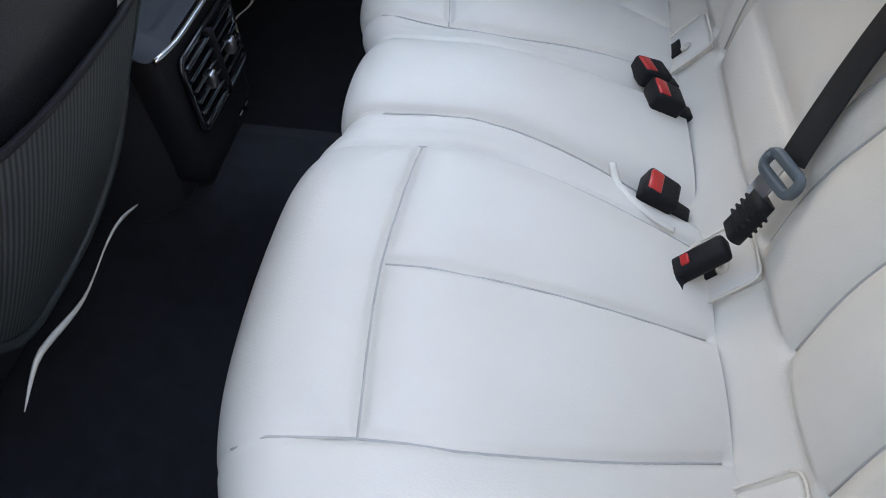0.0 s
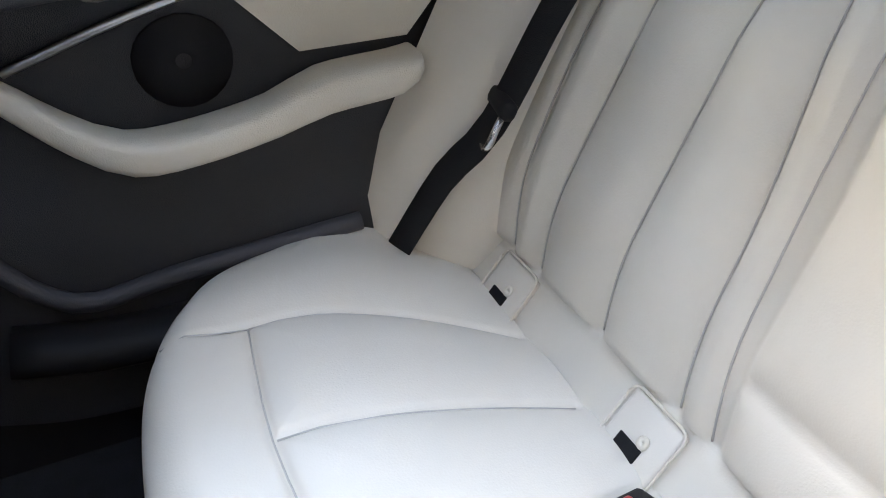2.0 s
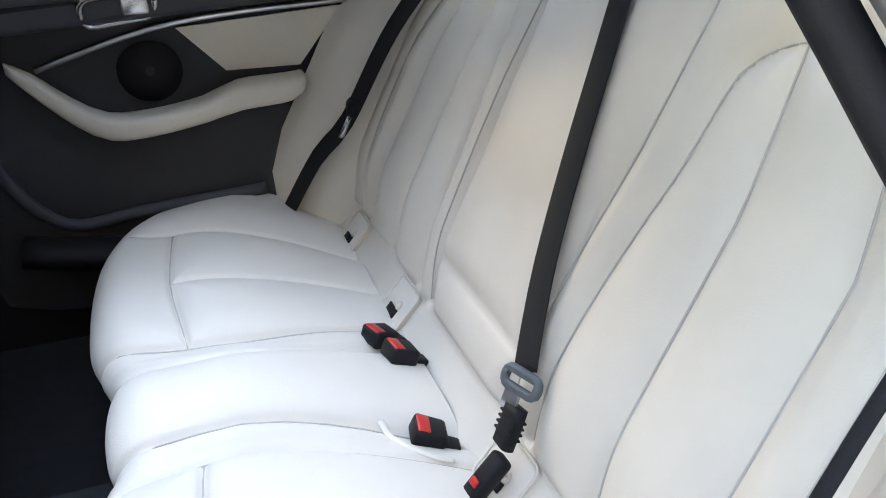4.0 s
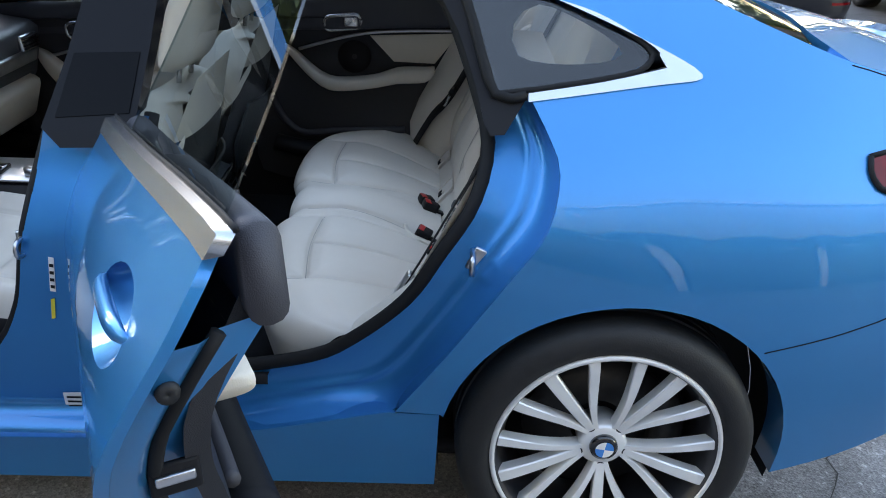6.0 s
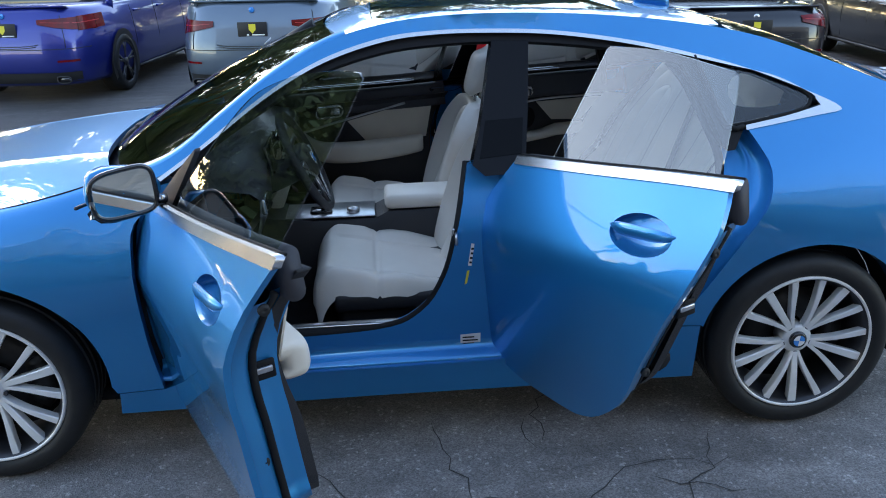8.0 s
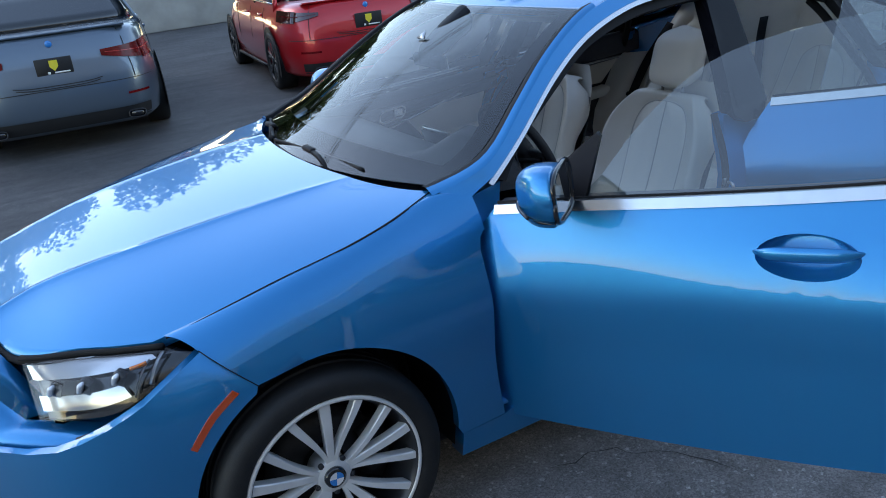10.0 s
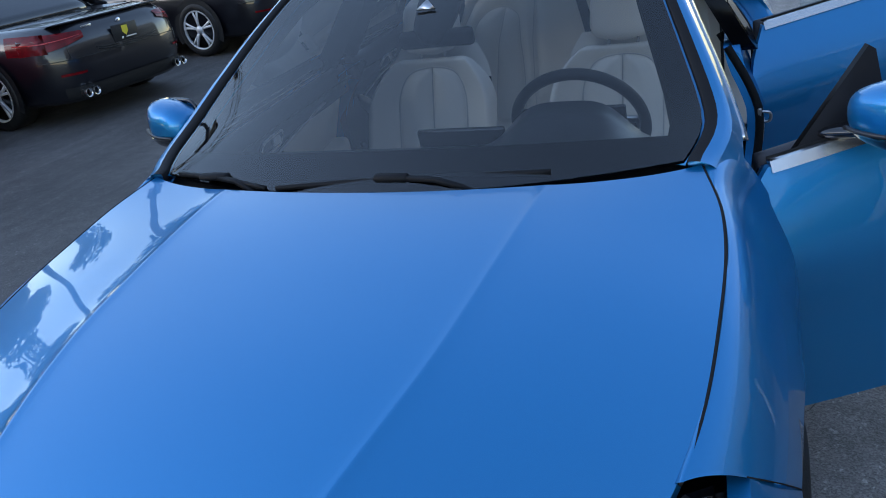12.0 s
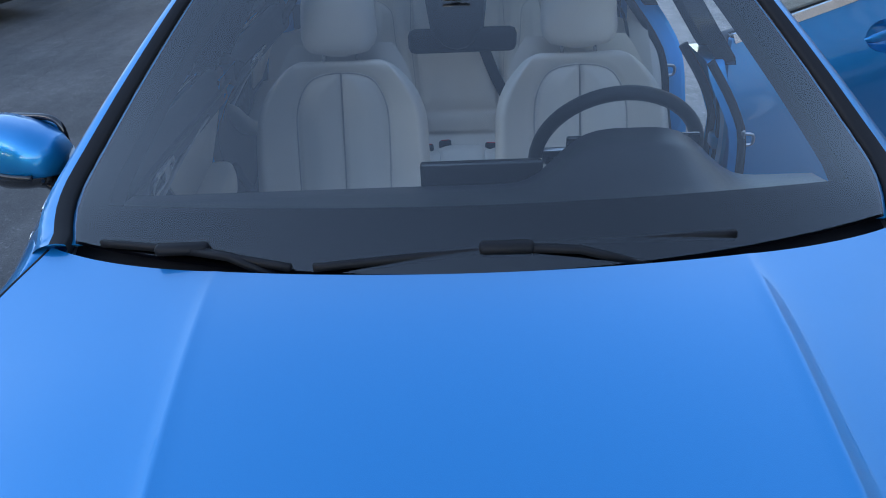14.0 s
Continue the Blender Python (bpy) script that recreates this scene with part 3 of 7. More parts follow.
# ---- wheels ----
def wheel(x, side, z=0.318):
    """A tyre on a fifteen-spoke alloy rim; its face looks along side."""
    tyre_r, lip = 0.318, 0.246
    barrel = lathe([(0.246, -0.004), (0.240, 0.006), (0.232, 0.0), (0.226, -0.02), (0.212, -0.05), (0.205, -0.19), (0.23, -0.205), (0.236, -0.20), (0.214, -0.18), (0.218, -0.05), (0.236, -0.02)], 72)
    turn = pose(x, side * 0.885, z) @ (Matrix.Identity(4) if side > 0 else Matrix.Rotation(math.pi, 4, "Z"))
    hub = part("wheel", moved(barrel, turn), DARK_ALLOY, car, "machined alloy rim with fifteen slim spokes")
    tread = [(0.243, -0.004), (0.252, 0.008), (0.272, 0.014), (0.292, 0.011), (0.306, 0.0), (0.3145, -0.014), (0.318, -0.035)]
    for k in range(4):
        a = -0.055 - 0.036 * k
        tread += [(0.318, a + 0.004), (0.3115, a), (0.3115, a - 0.006), (0.318, a - 0.010)]
    tread += [(0.318, -0.19), (0.312, -0.207), (0.285, -0.218), (0.243, -0.212)]
    part("tyre", moved(lathe(tread, 72), turn), RUBBER, hub, "black low-profile tyre", sharp=40)
    disc = lathe([(0.06, -0.105), (0.165, -0.105), (0.165, -0.128), (0.06, -0.128)], 40)
    part("rim_edge", moved(lathe([(0.2475, -0.002), (0.243, 0.008), (0.236, 0.006), (0.234, -0.004), (0.24, -0.01)], 72), turn), ALLOY, hub)
    part("brake_disc", moved(disc, turn), BRAKE, hub, "grey steel brake disc")
    part("wheel_backing", moved(lathe([(0.01, -0.15), (0.205, -0.15), (0.205, -0.16), (0.01, -0.16)], 32), turn), BLACK_TRIM, hub)
    caliper = loft([[(r * math.cos(a), y, r * math.sin(a)) for r, y in ((0.115, -0.08), (0.185, -0.08), (0.19, -0.14), (0.115, -0.14))] for a in np.linspace(radians(150), radians(215), 8)])
    part("brake_caliper", moved(caliper, turn), BRAKE, hub)
    part("hub", moved(lathe([(0.004, -0.028), (0.044, -0.027), (0.052, -0.034), (0.05, -0.10), (0.004, -0.10)], 40), turn), ALLOY, hub)
    part("hub_cap", moved(lathe([(0.001, -0.014), (0.022, -0.015), (0.0295, -0.018), (0.031, -0.03), (0.001, -0.03)], 32), turn), GLOSS_BLACK, hub, "round hub cap with blue and white quarters")
    for k in range(4):
        fan = loft([[(r * math.cos(a), -0.0125, r * math.sin(a)) for r in (0.0005, 0.02)] for a in np.linspace(radians(90 * k + 8), radians(90 * k + 98), 7)], False, False)
        part("badge_quarter", moved(fan, turn), BADGE_BLUE if k % 2 else WHITE, hub)
    for k in range(5):
        a = radians(72 * k + 54)
        bolt = lathe([(0.001, -0.036), (0.008, -0.036), (0.008, -0.028), (0.001, -0.0285)], 10)
        part("wheel_bolt", moved(bolt, turn @ pose(0.052 * math.cos(a), 0, 0.052 * math.sin(a))), DARK_ALLOY, hub)
    for k in range(15):
        wide = k % 3 == 0
        a0 = radians(24 * k + (90 if x < 1 else 270))
        bend = 0 if wide else radians(9 if k % 3 == 1 else -9)
        rows = []
        for t in np.linspace(0, 1, 9):
            r = 0.040 + t * 0.196
            a = a0 - bend * (1 - t) ** 1.6 * 1.4
            w = (0.0095 + 0.0060 * t) if wide else (0.0056 + 0.0070 * t)
            y = -0.03 + 0.026 * math.sin(t * math.pi / 2)
            c, s = math.cos(a), math.sin(a)
            rows.append([(r * c - s * o, y + d, r * s + c * o) for o, d in ((-w, -0.003), (-w * 0.8, 0), (w * 0.8, 0), (w, -0.003), (w * 0.8, -0.03), (-w * 0.8, -0.03))])
        part("spoke", moved(loft(rows), turn), ALLOY, hub, sharp=35)
    return hub


BRAKE = material("brake_iron", (0.03, 0.029, 0.03), 0.45, 0.5, vary=0.4, scale=25)
BADGE_BLUE = material("badge_blue", (0.02, 0.22, 0.62), 0.2, coat=0.8)
for x in (0.0, 2.67):
    for side in (-1, 1):
        wheel(x, side)


# ---- door frames, pillars and window trim ----
FRONT_IN = [(0.66, 0.95), (0.625, 0.80), (0.63, 0.60), (0.68, 0.45), (0.797, 0.411), (1.235, 0.42), (1.386, 0.48), (1.466, 0.60), (1.51, 0.766), (1.552, 0.955)]
SPLIT = [(1.693, 0.985), (1.672, 0.955), (1.63, 0.885), (1.602, 0.80), (1.595, 0.70), (1.592, 0.58), (1.588, 0.38), (1.580, 0.31)]
REAR_IN = [(1.735, 0.965), (1.715, 0.75), (1.72, 0.55), (1.76, 0.455), (1.88, 0.44), (2.04, 0.47), (2.128, 0.517), (2.241, 0.618), (2.308, 0.726), (2.374, 0.833), (2.398, 0.931), (2.375, 1.02)]
TOP_IN = [(2.275, 1.225), (2.10, 1.272), (1.85, 1.302), (1.66, 1.312), (1.47, 1.308), (1.30, 1.290), (1.10, 1.236), (0.93, 1.146), (0.755, 1.04), (0.66, 0.955)]
frame_outer = [(0.565, 0.925)] + smooth_line([(0.545, 0.868), (0.515, 0.813), (0.513, 0.656), (0.519, 0.456), (0.548, 0.30)], 0.04) + [(0.60, 0.350), (1.66, 0.361)]
frame_outline = frame_outer + [(1.745, 0.47), (1.72, 0.55), (1.715, 0.75), (1.735, 0.965)] + smooth_line(FRONT_IN, 0.03)[::-1]
arch_line = [q for q in smooth_line(TRIM_ARCH, 0.03) if 0.6 < q[0] < 2.335]
upper_outline = arch_line + [(2.345, 1.245)] + smooth_line(TOP_IN, 0.03)
pillar_c = [(2.325, 1.252), (2.275, 1.232)] + smooth_line([(2.330, 1.14), (2.365, 1.05), (2.383, 0.985)], 0.03) + [(2.396, 0.966), (2.422, 0.968), (2.464, 1.028)] + smooth_line([(2.404, 1.034), (2.364, 1.145)], 0.03)
quarter_glass = smooth_line([(2.328, 1.246), (2.452, 1.222), (2.595, 1.180), (2.70, 1.122), (2.708, 1.098), (2.68, 1.078), (2.61, 1.064), (2.50, 1.047)], 0.03) + smooth_line([(2.404, 1.035), (2.364, 1.145)], 0.03)




LIP_H, LIP_D = (-0.02, 0.0, 0.010, 0.018, 0.026, 0.036, 0.05, 0.9), (0.016, 0.018, 0.024, 0.040, 0.058, 0.068, 0.072, 0.072)


def sill_z(x):
    return 0.303 + 0.008 * (x - 0.62)


def sill_depth(x, z):
    """The front frame's depth under the skin: the flat flange, rising to the window frame."""
    return 0.072 * (1 - 0.55 * ease(0.86, 1.02, z))


def lip_depth(x, z):
    return spline(LIP_H, LIP_D, z - sill_z(x))


# pairs of points on the rear opening's outer edge and on its seal line, as (x, z, x, z)
REAR_JAMB = [(2.472, 1.028, 2.375, 1.02), (2.510, 0.962, 2.394, 0.960), (2.526, 0.91, 2.398, 0.920), (2.505, 0.82, 2.374, 0.833), (2.432, 0.714, 2.308, 0.726), (2.330, 0.557, 2.241, 0.618), (2.225, 0.405, 2.128, 0.517), (2.08, 0.372, 2.02, 0.463), (1.90, 0.336, 1.88, 0.440), (1.74, 0.318, 1.79, 0.447), (1.62, 0.311, 1.745, 0.47)]
JAMB_F = (0.0, 0.03, 0.08, 0.18, 0.27, 0.33, 0.38, 0.45, 0.60, 1.0)
JAMB_D = (0.014, 0.034, 0.054, 0.076, 0.085, 0.0855, 0.088, 0.096, 0.102, 0.105)


def rear_jamb(side):
    rows = []
    for ox, oz, ix, iz in smooth_line(REAR_JAMB, 0.018):
        flat = ease(2.0, 1.70, ox)
        row = []
        for f in np.linspace(0, 1, 36):
            x, z = ox + (ix - ox) * f, oz + (iz - oz) * f
            row.append(skin(spline(JAMB_F, JAMB_D, f) * (1 - flat) + lip_depth(x, z) * flat, side)(x, z))
        rows.append(row)
    return loft(rows, False, False)


def seal(line, inset, r, side, parent, name="door_seal"):
    pts = [skin(inset, side)(*q) for q in line]
    return part(name, sweep(pts, ring(r, 8), up=(0, 1, 0)), SEAL, parent)


for side in (-1, 1):
    back = (0, -side, 0)
    jamb = sheet(frame_outline, lambda x, z, s=side: skin(sill_depth(x, z), s)(x, z), 0.017 if side < 0 else 0.05, 0.05, back=back)
    part("door_frame", facing(jamb, (0, side, 0)), DIMMED_BLUE, car, "blue painted door frame and sill")
    lip = [[skin(lip_depth(x, sill_z(x) + h), side)(x, sill_z(x) + h) for h in np.linspace(0, 0.056, 22)] for x in np.linspace(0.53, 1.665, 60)]
    part("sill_lip", facing(loft(lip, False, False), (0, side, 0)), BLUE, car)
    part("rear_door_frame", facing(rear_jamb(side), (0, side, 0)), DIMMED_BLUE, car, "blue painted rear door frame with gutter")
    part("window_frame", facing(sheet(upper_outline, skin(0.016, side), 0.04, 0.05, back=back), (0, side, 0)), BLACK_TRIM, car, "black rubber window frame")
    part("rear_pillar_trim", facing(sheet(pillar_c, skin(0.012, side), 0.04, 0.05, back=back), (0, side, 0)), BLACK_TRIM, car)
    b_panel = [(1.563, 0.962), (1.60, 1.08), (1.655, 1.315), (1.775, 1.312), (1.752, 1.10), (1.735, 0.985), (1.70, 0.95), (1.66, 0.932), (1.60, 0.93)]
    part("pillar_panel", facing(sheet(b_panel, skin(0.008, side), 0.04, 0.06, back=back), (0, side, 0)), PILLAR_BLACK, car, "gloss black pillar panel")
    inset = [(1.588, 0.980), (1.614, 1.085), (1.735, 1.090), (1.722, 0.990)]
    part("pillar_inset", facing(sheet(inset, skin(0.005, side), 0.04, 0.004, back=back), (0, side, 0)), INSET_BLACK, car)
    front_loop, rear_loop = smooth_line(FRONT_IN, 0.03), smooth_line(REAR_IN + [(2.345, 1.10), (2.312, 1.17), (2.268, 1.222)], 0.03)
    seal(front_loop, 0.085, 0.013, side, car)
    seal(rear_loop, 0.108, 0.015, side, car)
    seal(smooth_line(TOP_IN, 0.03), 0.045, 0.012, side, car)
    seal(smooth_line([(2.324, 1.248), (2.362, 1.145), (2.402, 1.036), (2.462, 1.034)], 0.03), 0.006, 0.010, side, car, "window_seal")
    part("quarter_window", facing(sheet(quarter_glass, skin(0.010, side), 0.05, 0.004, back=back), (0, side, 0)), TINT, car, "dark tinted rear quarter window")
    clear = smooth_line([(2.45, 1.095), (2.44, 1.15), (2.49, 1.185), (2.58, 1.155), (2.65, 1.115), (2.64, 1.092), (2.54, 1.082)], 0.03, True)
    part("quarter_surround", facing(sheet(quarter_glass, skin(0.030, side), 0.05, 0.004, [clear], back=back), (0, side, 0)), INSET_BLACK, car, "black inner surround of the quarter window")
    seal(quarter_glass + quarter_glass[:1], 0.008, 0.006, side, car, "window_seal")
    # bright strip over the windows, widening into the rear corner
    outer = [q for q in smooth_line(TRIM_ARCH, 0.025)]
    lower = smooth_line([(2.735, 1.088), (2.722, 1.108), (2.712, 1.122), (2.60, 1.178), (2.452, 1.215), (2.27, 1.258), (2.07, 1.300), (1.85, 1.330), (1.66, 1.340), (1.47, 1.340), (1.30, 1.322), (1.11, 1.267), (0.935, 1.177), (0.74, 1.043), (0.61, 0.958)], 0.025)
    base = smooth_line([(2.78, 1.066), (2.69, 1.056), (2.466, 1.026)], 0.03) + smooth_line([(2.466, 1.040), (2.61, 1.062), (2.69, 1.078), (2.735, 1.088)], 0.03)[:-1]
    part("chrome_trim", facing(sheet(outer + base[1:] + lower, skin(-0.004, side), 0.03, 0.012, back=back), (0, side, 0)), CHROME, car, "satin chrome window trim")

# ---- doors ----
SOFT_GREY = material("soft_grey_trim", (0.045, 0.045, 0.055), 0.6, bump=0.4, bump_scale=600)
HINGE_LEAN = 4.6


def bowl(centre, a, b, depth, lift, n=28):
    """A dished oval recess behind the skin."""
    rows = []
    for s, d in ((1.0, 0.0), (0.97, 0.25), (0.90, 0.6), (0.75, 0.9), (0.5, 1.0), (0.02, 1.0)):
        row = []
        for k in range(n):
            t = 2 * math.pi * k / n
            p = Vector(lift(centre[0] + a * s * math.cos(t), centre[1] + b * s * math.sin(t)))
            p.y += depth * d * (1 if p.y < 0 else -1)
            row.append(p)
        rows.append(row)
    return loft(rows, True, False)


def inset_line(line, o):
    """A closed outline moved inwards by o."""
    a = np.array(line)
    if o == 0:
        return [tuple(q) for q in a]
    t = np.roll(a, -2, 0) - np.roll(a, 2, 0)
    t /= np.linalg.norm(t, axis=1)[:, None]
    area = np.sum(a[:, 0] * np.roll(a[:, 1], -1) - np.roll(a[:, 0], -1) * a[:, 1])
    return [tuple(q) for q in a + np.stack([-t[:, 1], t[:, 0]], 1) * o * (1 if area > 0 else -1)]


def car_door(name, outline, belt, glass, handle, hinge, turn, side, insert, arm, label, pull, speaker):
    """A frameless door, built shut and swung on its leaning hinge line."""
    hinge = Vector((hinge[0], side * hinge[1], 0.6))
    lift, back = skin(0, side), (0, -side, 0)
    axis = Vector((0, -side * math.sin(radians(HINGE_LEAN)), math.cos(radians(HINGE_LEAN))))
    swing = Matrix.Translation(hinge) @ Matrix.Rotation(radians(turn * -side) * -1, 4, axis)
    home = Matrix.Translation(-hinge)
    oval = [(handle[0] + 0.106 * math.cos(t), handle[1] + 0.046 * math.sin(t)) for t in np.linspace(0, 2 * math.pi, 29)[:-1]]
    body = part(name, moved(facing(sheet(outline, lift, 0.035, 0.016, [oval], back=back), (0, side, 0)), home), BLUE, car, label)
    body.matrix_basis = swing

    def sub(nm, bm, mat, lab="", sharp=None):
        return part(nm, moved(bm, home), mat, body, lab, sharp)

    # the door's inner frame behind the skin, with its step and seal
    steps = ((0.000, 0.015), (0.007, 0.019), (0.010, 0.044), (0.020, 0.056), (0.034, 0.060), (0.044, 0.100), (0.050, 0.128))
    top = max(z for _, z in outline) - (0.075 if name == "front_door" else 0.06)
    start = next(k for k in range(len(outline)) if outline[k - 1][1] >= top > outline[k][1])
    around = [k % len(outline) for k in range(start, start + len(outline)) if outline[k % len(outline)][1] < top]
    rim = [[skin(d, side)(*inset_line(outline, o)[k]) for k in around] for o, d in steps]
    sub("door_shell", loft(rim, False, False), BLUE, "blue painted inner door frame")
    groove = [skin(0.067, side)(*inset_line(outline, 0.027)[k]) for k in around]
    sub("edge_seal", sweep(groove, ring(0.009, 7), up=(0, 1, 0)), SEAL, "black rubber edge seal")
    # handle in its bowl
    cup = bowl(handle, 0.106, 0.046, 0.05, lift)
    sub("handle_recess", facing(cup, (0, side, 0)), BLUE)
    bar = []
    for t in np.linspace(-1, 1, 15):
        x, z = handle[0] + 0.112 * t, handle[1] + 0.008 + 0.004 * t
        y = lift(x, z)[1] + side * (0.012 * (1 - t**4) - 0.004)
        k = max(0.25, (1 - abs(t) ** 5))
        bar.append([(x, y + side * 0.011 * k * math.cos(a), z + 0.0175 * k * math.sin(a)) for a in np.linspace(0, 2 * math.pi, 13)[:-1]])
    sub("door_handle", loft(bar), BLUE, "blue pull handle")
    # window strip and glass
    strip = smooth_line(belt, 0.04)
    poly = strip + [(x, z - 0.023) for x, z in strip[::-1]]
    sub("belt_trim", facing(sheet(poly, skin(-0.006, side), 0.03, 0.02, back=back), (0, side, 0)), CHROME, "satin chrome belt strip")
    sub("belt_seal", sweep([skin(0.012, side)(x, z + 0.001) for x, z in strip], ring(0.0035, 6), up=(0, 1, 0)), SEAL)
    pane = sub("door_glass", facing(sheet(glass, skin(0.020, side), 0.06, 0.004, back=back), (0, side, 0)), GLASS, "clear frameless door glass")
    if turn == 0:
        # chrome line added to draw the bright sheen on the inner trim's top
        sill = [skin(0.030, side)(x, z + 0.010) for x, z in strip if (0.88 < x < 1.47 or 1.74 < x < 2.2)]
        sub("trim_sheen_strip", sweep(sill, ring(0.0035, 6), up=(0, 1, 0)), CHROME, "bright strip drawn for the sheen along the inner door trim")
    # inner panel with its trim
    inner = list(outline)
    c = np.mean(inner, 0)
    shrink = [tuple(c + (np.array(q) - c) * (0.895, 0.865)) for q in inner]
    thick = lambda x, z: skin(0.118 + 0.035 * min(1, max(0, (0.85 - z) / 0.3)), side)(x, z)
    sub("inner_panel", facing(sheet(shrink, thick, 0.05, 0.03, back=(0, side, 0)), (0, -side, 0)), DASH, "black moulded inner panel")
    sub("panel_insert", facing(sheet(insert, lambda x, z: tuple(Vector(thick(x, z)) + Vector((0, -side * 0.006, 0))), 0.05, 0.006, back=(0, side, 0)), (0, -side, 0)), BEIGE, "beige upholstered insert")
    rows = []
    for (x, z, wide, high) in smooth_line(arm, 0.025):
        y = thick(x, z)[1]
        rows.append([(x, y - side * (wide * 0.5 + wide * 0.5 * math.copysign(abs(math.cos(a)) ** 0.6, math.cos(a))), z + high * math.copysign(abs(math.sin(a)) ** 0.6, math.sin(a))) for a in np.linspace(0, 2 * math.pi, 23)[:-1]])
    sub("armrest", loft(rows), BEIGE, "beige padded armrest")
    cap_line = [Vector(skin(0.085, side)(x, z - 0.062)) for x, z in strip if x < strip[-1][0] - (0.075 if name == "front_door" else 0.025)]
    sub("upper_trim", sweep(cap_line, rrect(0.115, 0.045, 0.02), up=(0, 1, 0)), SOFT_GREY, "dark grey soft upper trim")
    edge_x = max(x for x, z in outline if abs(z - 0.66) < 0.05)
    edge = lambda z, o: max(x for x, h in outline if abs(h - z) < 0.05) - o
    latch_y = half_width(edge_x, 0.72) - 0.088
    latch = sub("latch", block((0.010, 0.060, 0.044), (edge(0.72, 0.040), side * latch_y, 0.72), 0.005), BLACK_TRIM, "black door latch with a steel jaw")
    sub("latch_jaw", block((0.008, 0.046, 0.014), (edge(0.72, 0.034), side * latch_y, 0.722), 0.003), STEEL)
    for z, o, d in ((0.88, 0.016, 0.040), (0.52, 0.020, 0.040)):
        sub("rubber_stop", moved(lathe([(0.001, 0.0), (0.010, 0.0), (0.013, 0.006), (0.012, 0.012), (0.001, 0.014)], 14, "x"), pose(edge(z, o + 0.004), side * (half_width(edge_x, z) - d), z)), RUBBER)
    near = lambda x, z, out=0.0: Vector(thick(x, z)) + Vector((0, -side * out, 0))
    hx, hz = pull
    frame_ring = [(hx + a, hz + b + 0.12 * a) for a, b in rrect(0.13, 0.055, 0.022)]
    rim_path = [near(x, z, 0.010) for x, z in frame_ring]
    sub("inner_handle", sweep(rim_path + rim_path[:1], ring(0.007, 7), up=(0, 1, 0)), CHROME, "satin chrome inner door handle")
    sub("handle_lever", block((0.05, 0.014, 0.036), near(hx + 0.03, hz + 0.004, 0.010), 0.006), CHROME)
    gx, gz = speaker
    disc = loft([[near(gx + r * math.cos(a), gz + r * math.sin(a), h) for a in np.linspace(0, 2 * math.pi, 25)[:-1]] for r, h in ((0.062, 0.0), (0.060, 0.006), (0.01, 0.007))], True, False)
    sub("speaker_grille", disc, BLACK_TRIM, "round black speaker grille")
    ledge = smooth_line([(insert[0][0] - 0.26, insert[0][1] - 0.06), (insert[0][0], insert[0][1] + 0.012), (insert[-1][0] + 0.01, insert[-1][1] + 0.012)], 0.04)
    sub("trim_strip", sweep([near(x, z, 0.008) for x, z in ledge], ring(0.006, 7), up=(0, 1, 0)), STEEL, "brushed metal trim strip")
    pocket = [(0.12, 0.0), (0.30, -0.03), (0.62, -0.01)]
    low = min(z for _, z in outline)
    x0 = min(x for x, _ in outline)
    lip = smooth_line([(x0 + a, low + 0.20 + b) for a, b in pocket], 0.05)
    if name == "rear_door":
        bow = smooth_line([(1.700, 0.640), (1.735, 0.570), (1.780, 0.520), (1.830, 0.498), (1.930, 0.508), (2.070, 0.515), (2.200, 0.520)], 0.025)
        sub("pocket_lip", sweep([near(x, z, 0.010) for x, z in bow], ring(0.014, 8), up=(0, 1, 0)), SOFT_GREY, "dark grey moulded pocket lip")
    sub("door_pocket", sweep([near(x, z, 0.03) for x, z in lip], ring(0.03, 10, 0.045), up=(0, 1, 0)), BLACK_TRIM, "black door pocket")
    return body


front_door_line = smooth_line([(0.60, 0.905), (0.555, 0.855), (0.525, 0.80), (0.52, 0.656), (0.526, 0.456), (0.545, 0.275)], 0.03) + smooth_line([(0.56, 0.262), (0.80, 0.268), (1.10, 0.285), (1.40, 0.312), (1.57, 0.335)], 0.05) + smooth_line(SPLIT[::-1][1:], 0.03) + smooth_line([(1.60, 0.975), (1.35, 0.955), (1.00, 0.932), (0.70, 0.908)], 0.05)
front_belt = [(0.605, 0.918), (0.84, 0.940), (1.15, 0.958), (1.35, 0.970), (1.51, 0.982), (1.698, 0.998)]
front_glass = smooth_line([(0.83, 0.93), (0.90, 0.985), (0.995, 1.106), (1.142, 1.222), (1.312, 1.272), (1.47, 1.294), (1.612, 1.304), (1.70, 1.304)], 0.04) + smooth_line([(1.722, 1.295), (1.71, 1.211), (1.665, 1.08), (1.631, 0.975)], 0.04) + [(1.2, 0.945)]
rear_door_line = smooth_line([(1.70, 0.982), (1.682, 0.955), (1.64, 0.885), (1.612, 0.80), (1.605, 0.70), (1.602, 0.58), (1.598, 0.38)], 0.03) + smooth_line([(1.62, 0.312), (1.715, 0.283), (1.83, 0.270), (2.00, 0.270), (2.07, 0.280), (2.155, 0.318), (2.26, 0.41), (2.345, 0.55), (2.43, 0.69), (2.495, 0.80), (2.522, 0.90), (2.520, 0.95), (2.498, 1.010)], 0.03) + [(2.1, 0.993)]
rear_belt = [(1.702, 0.992), (2.0, 1.008), (2.30, 1.026), (2.515, 1.036)]
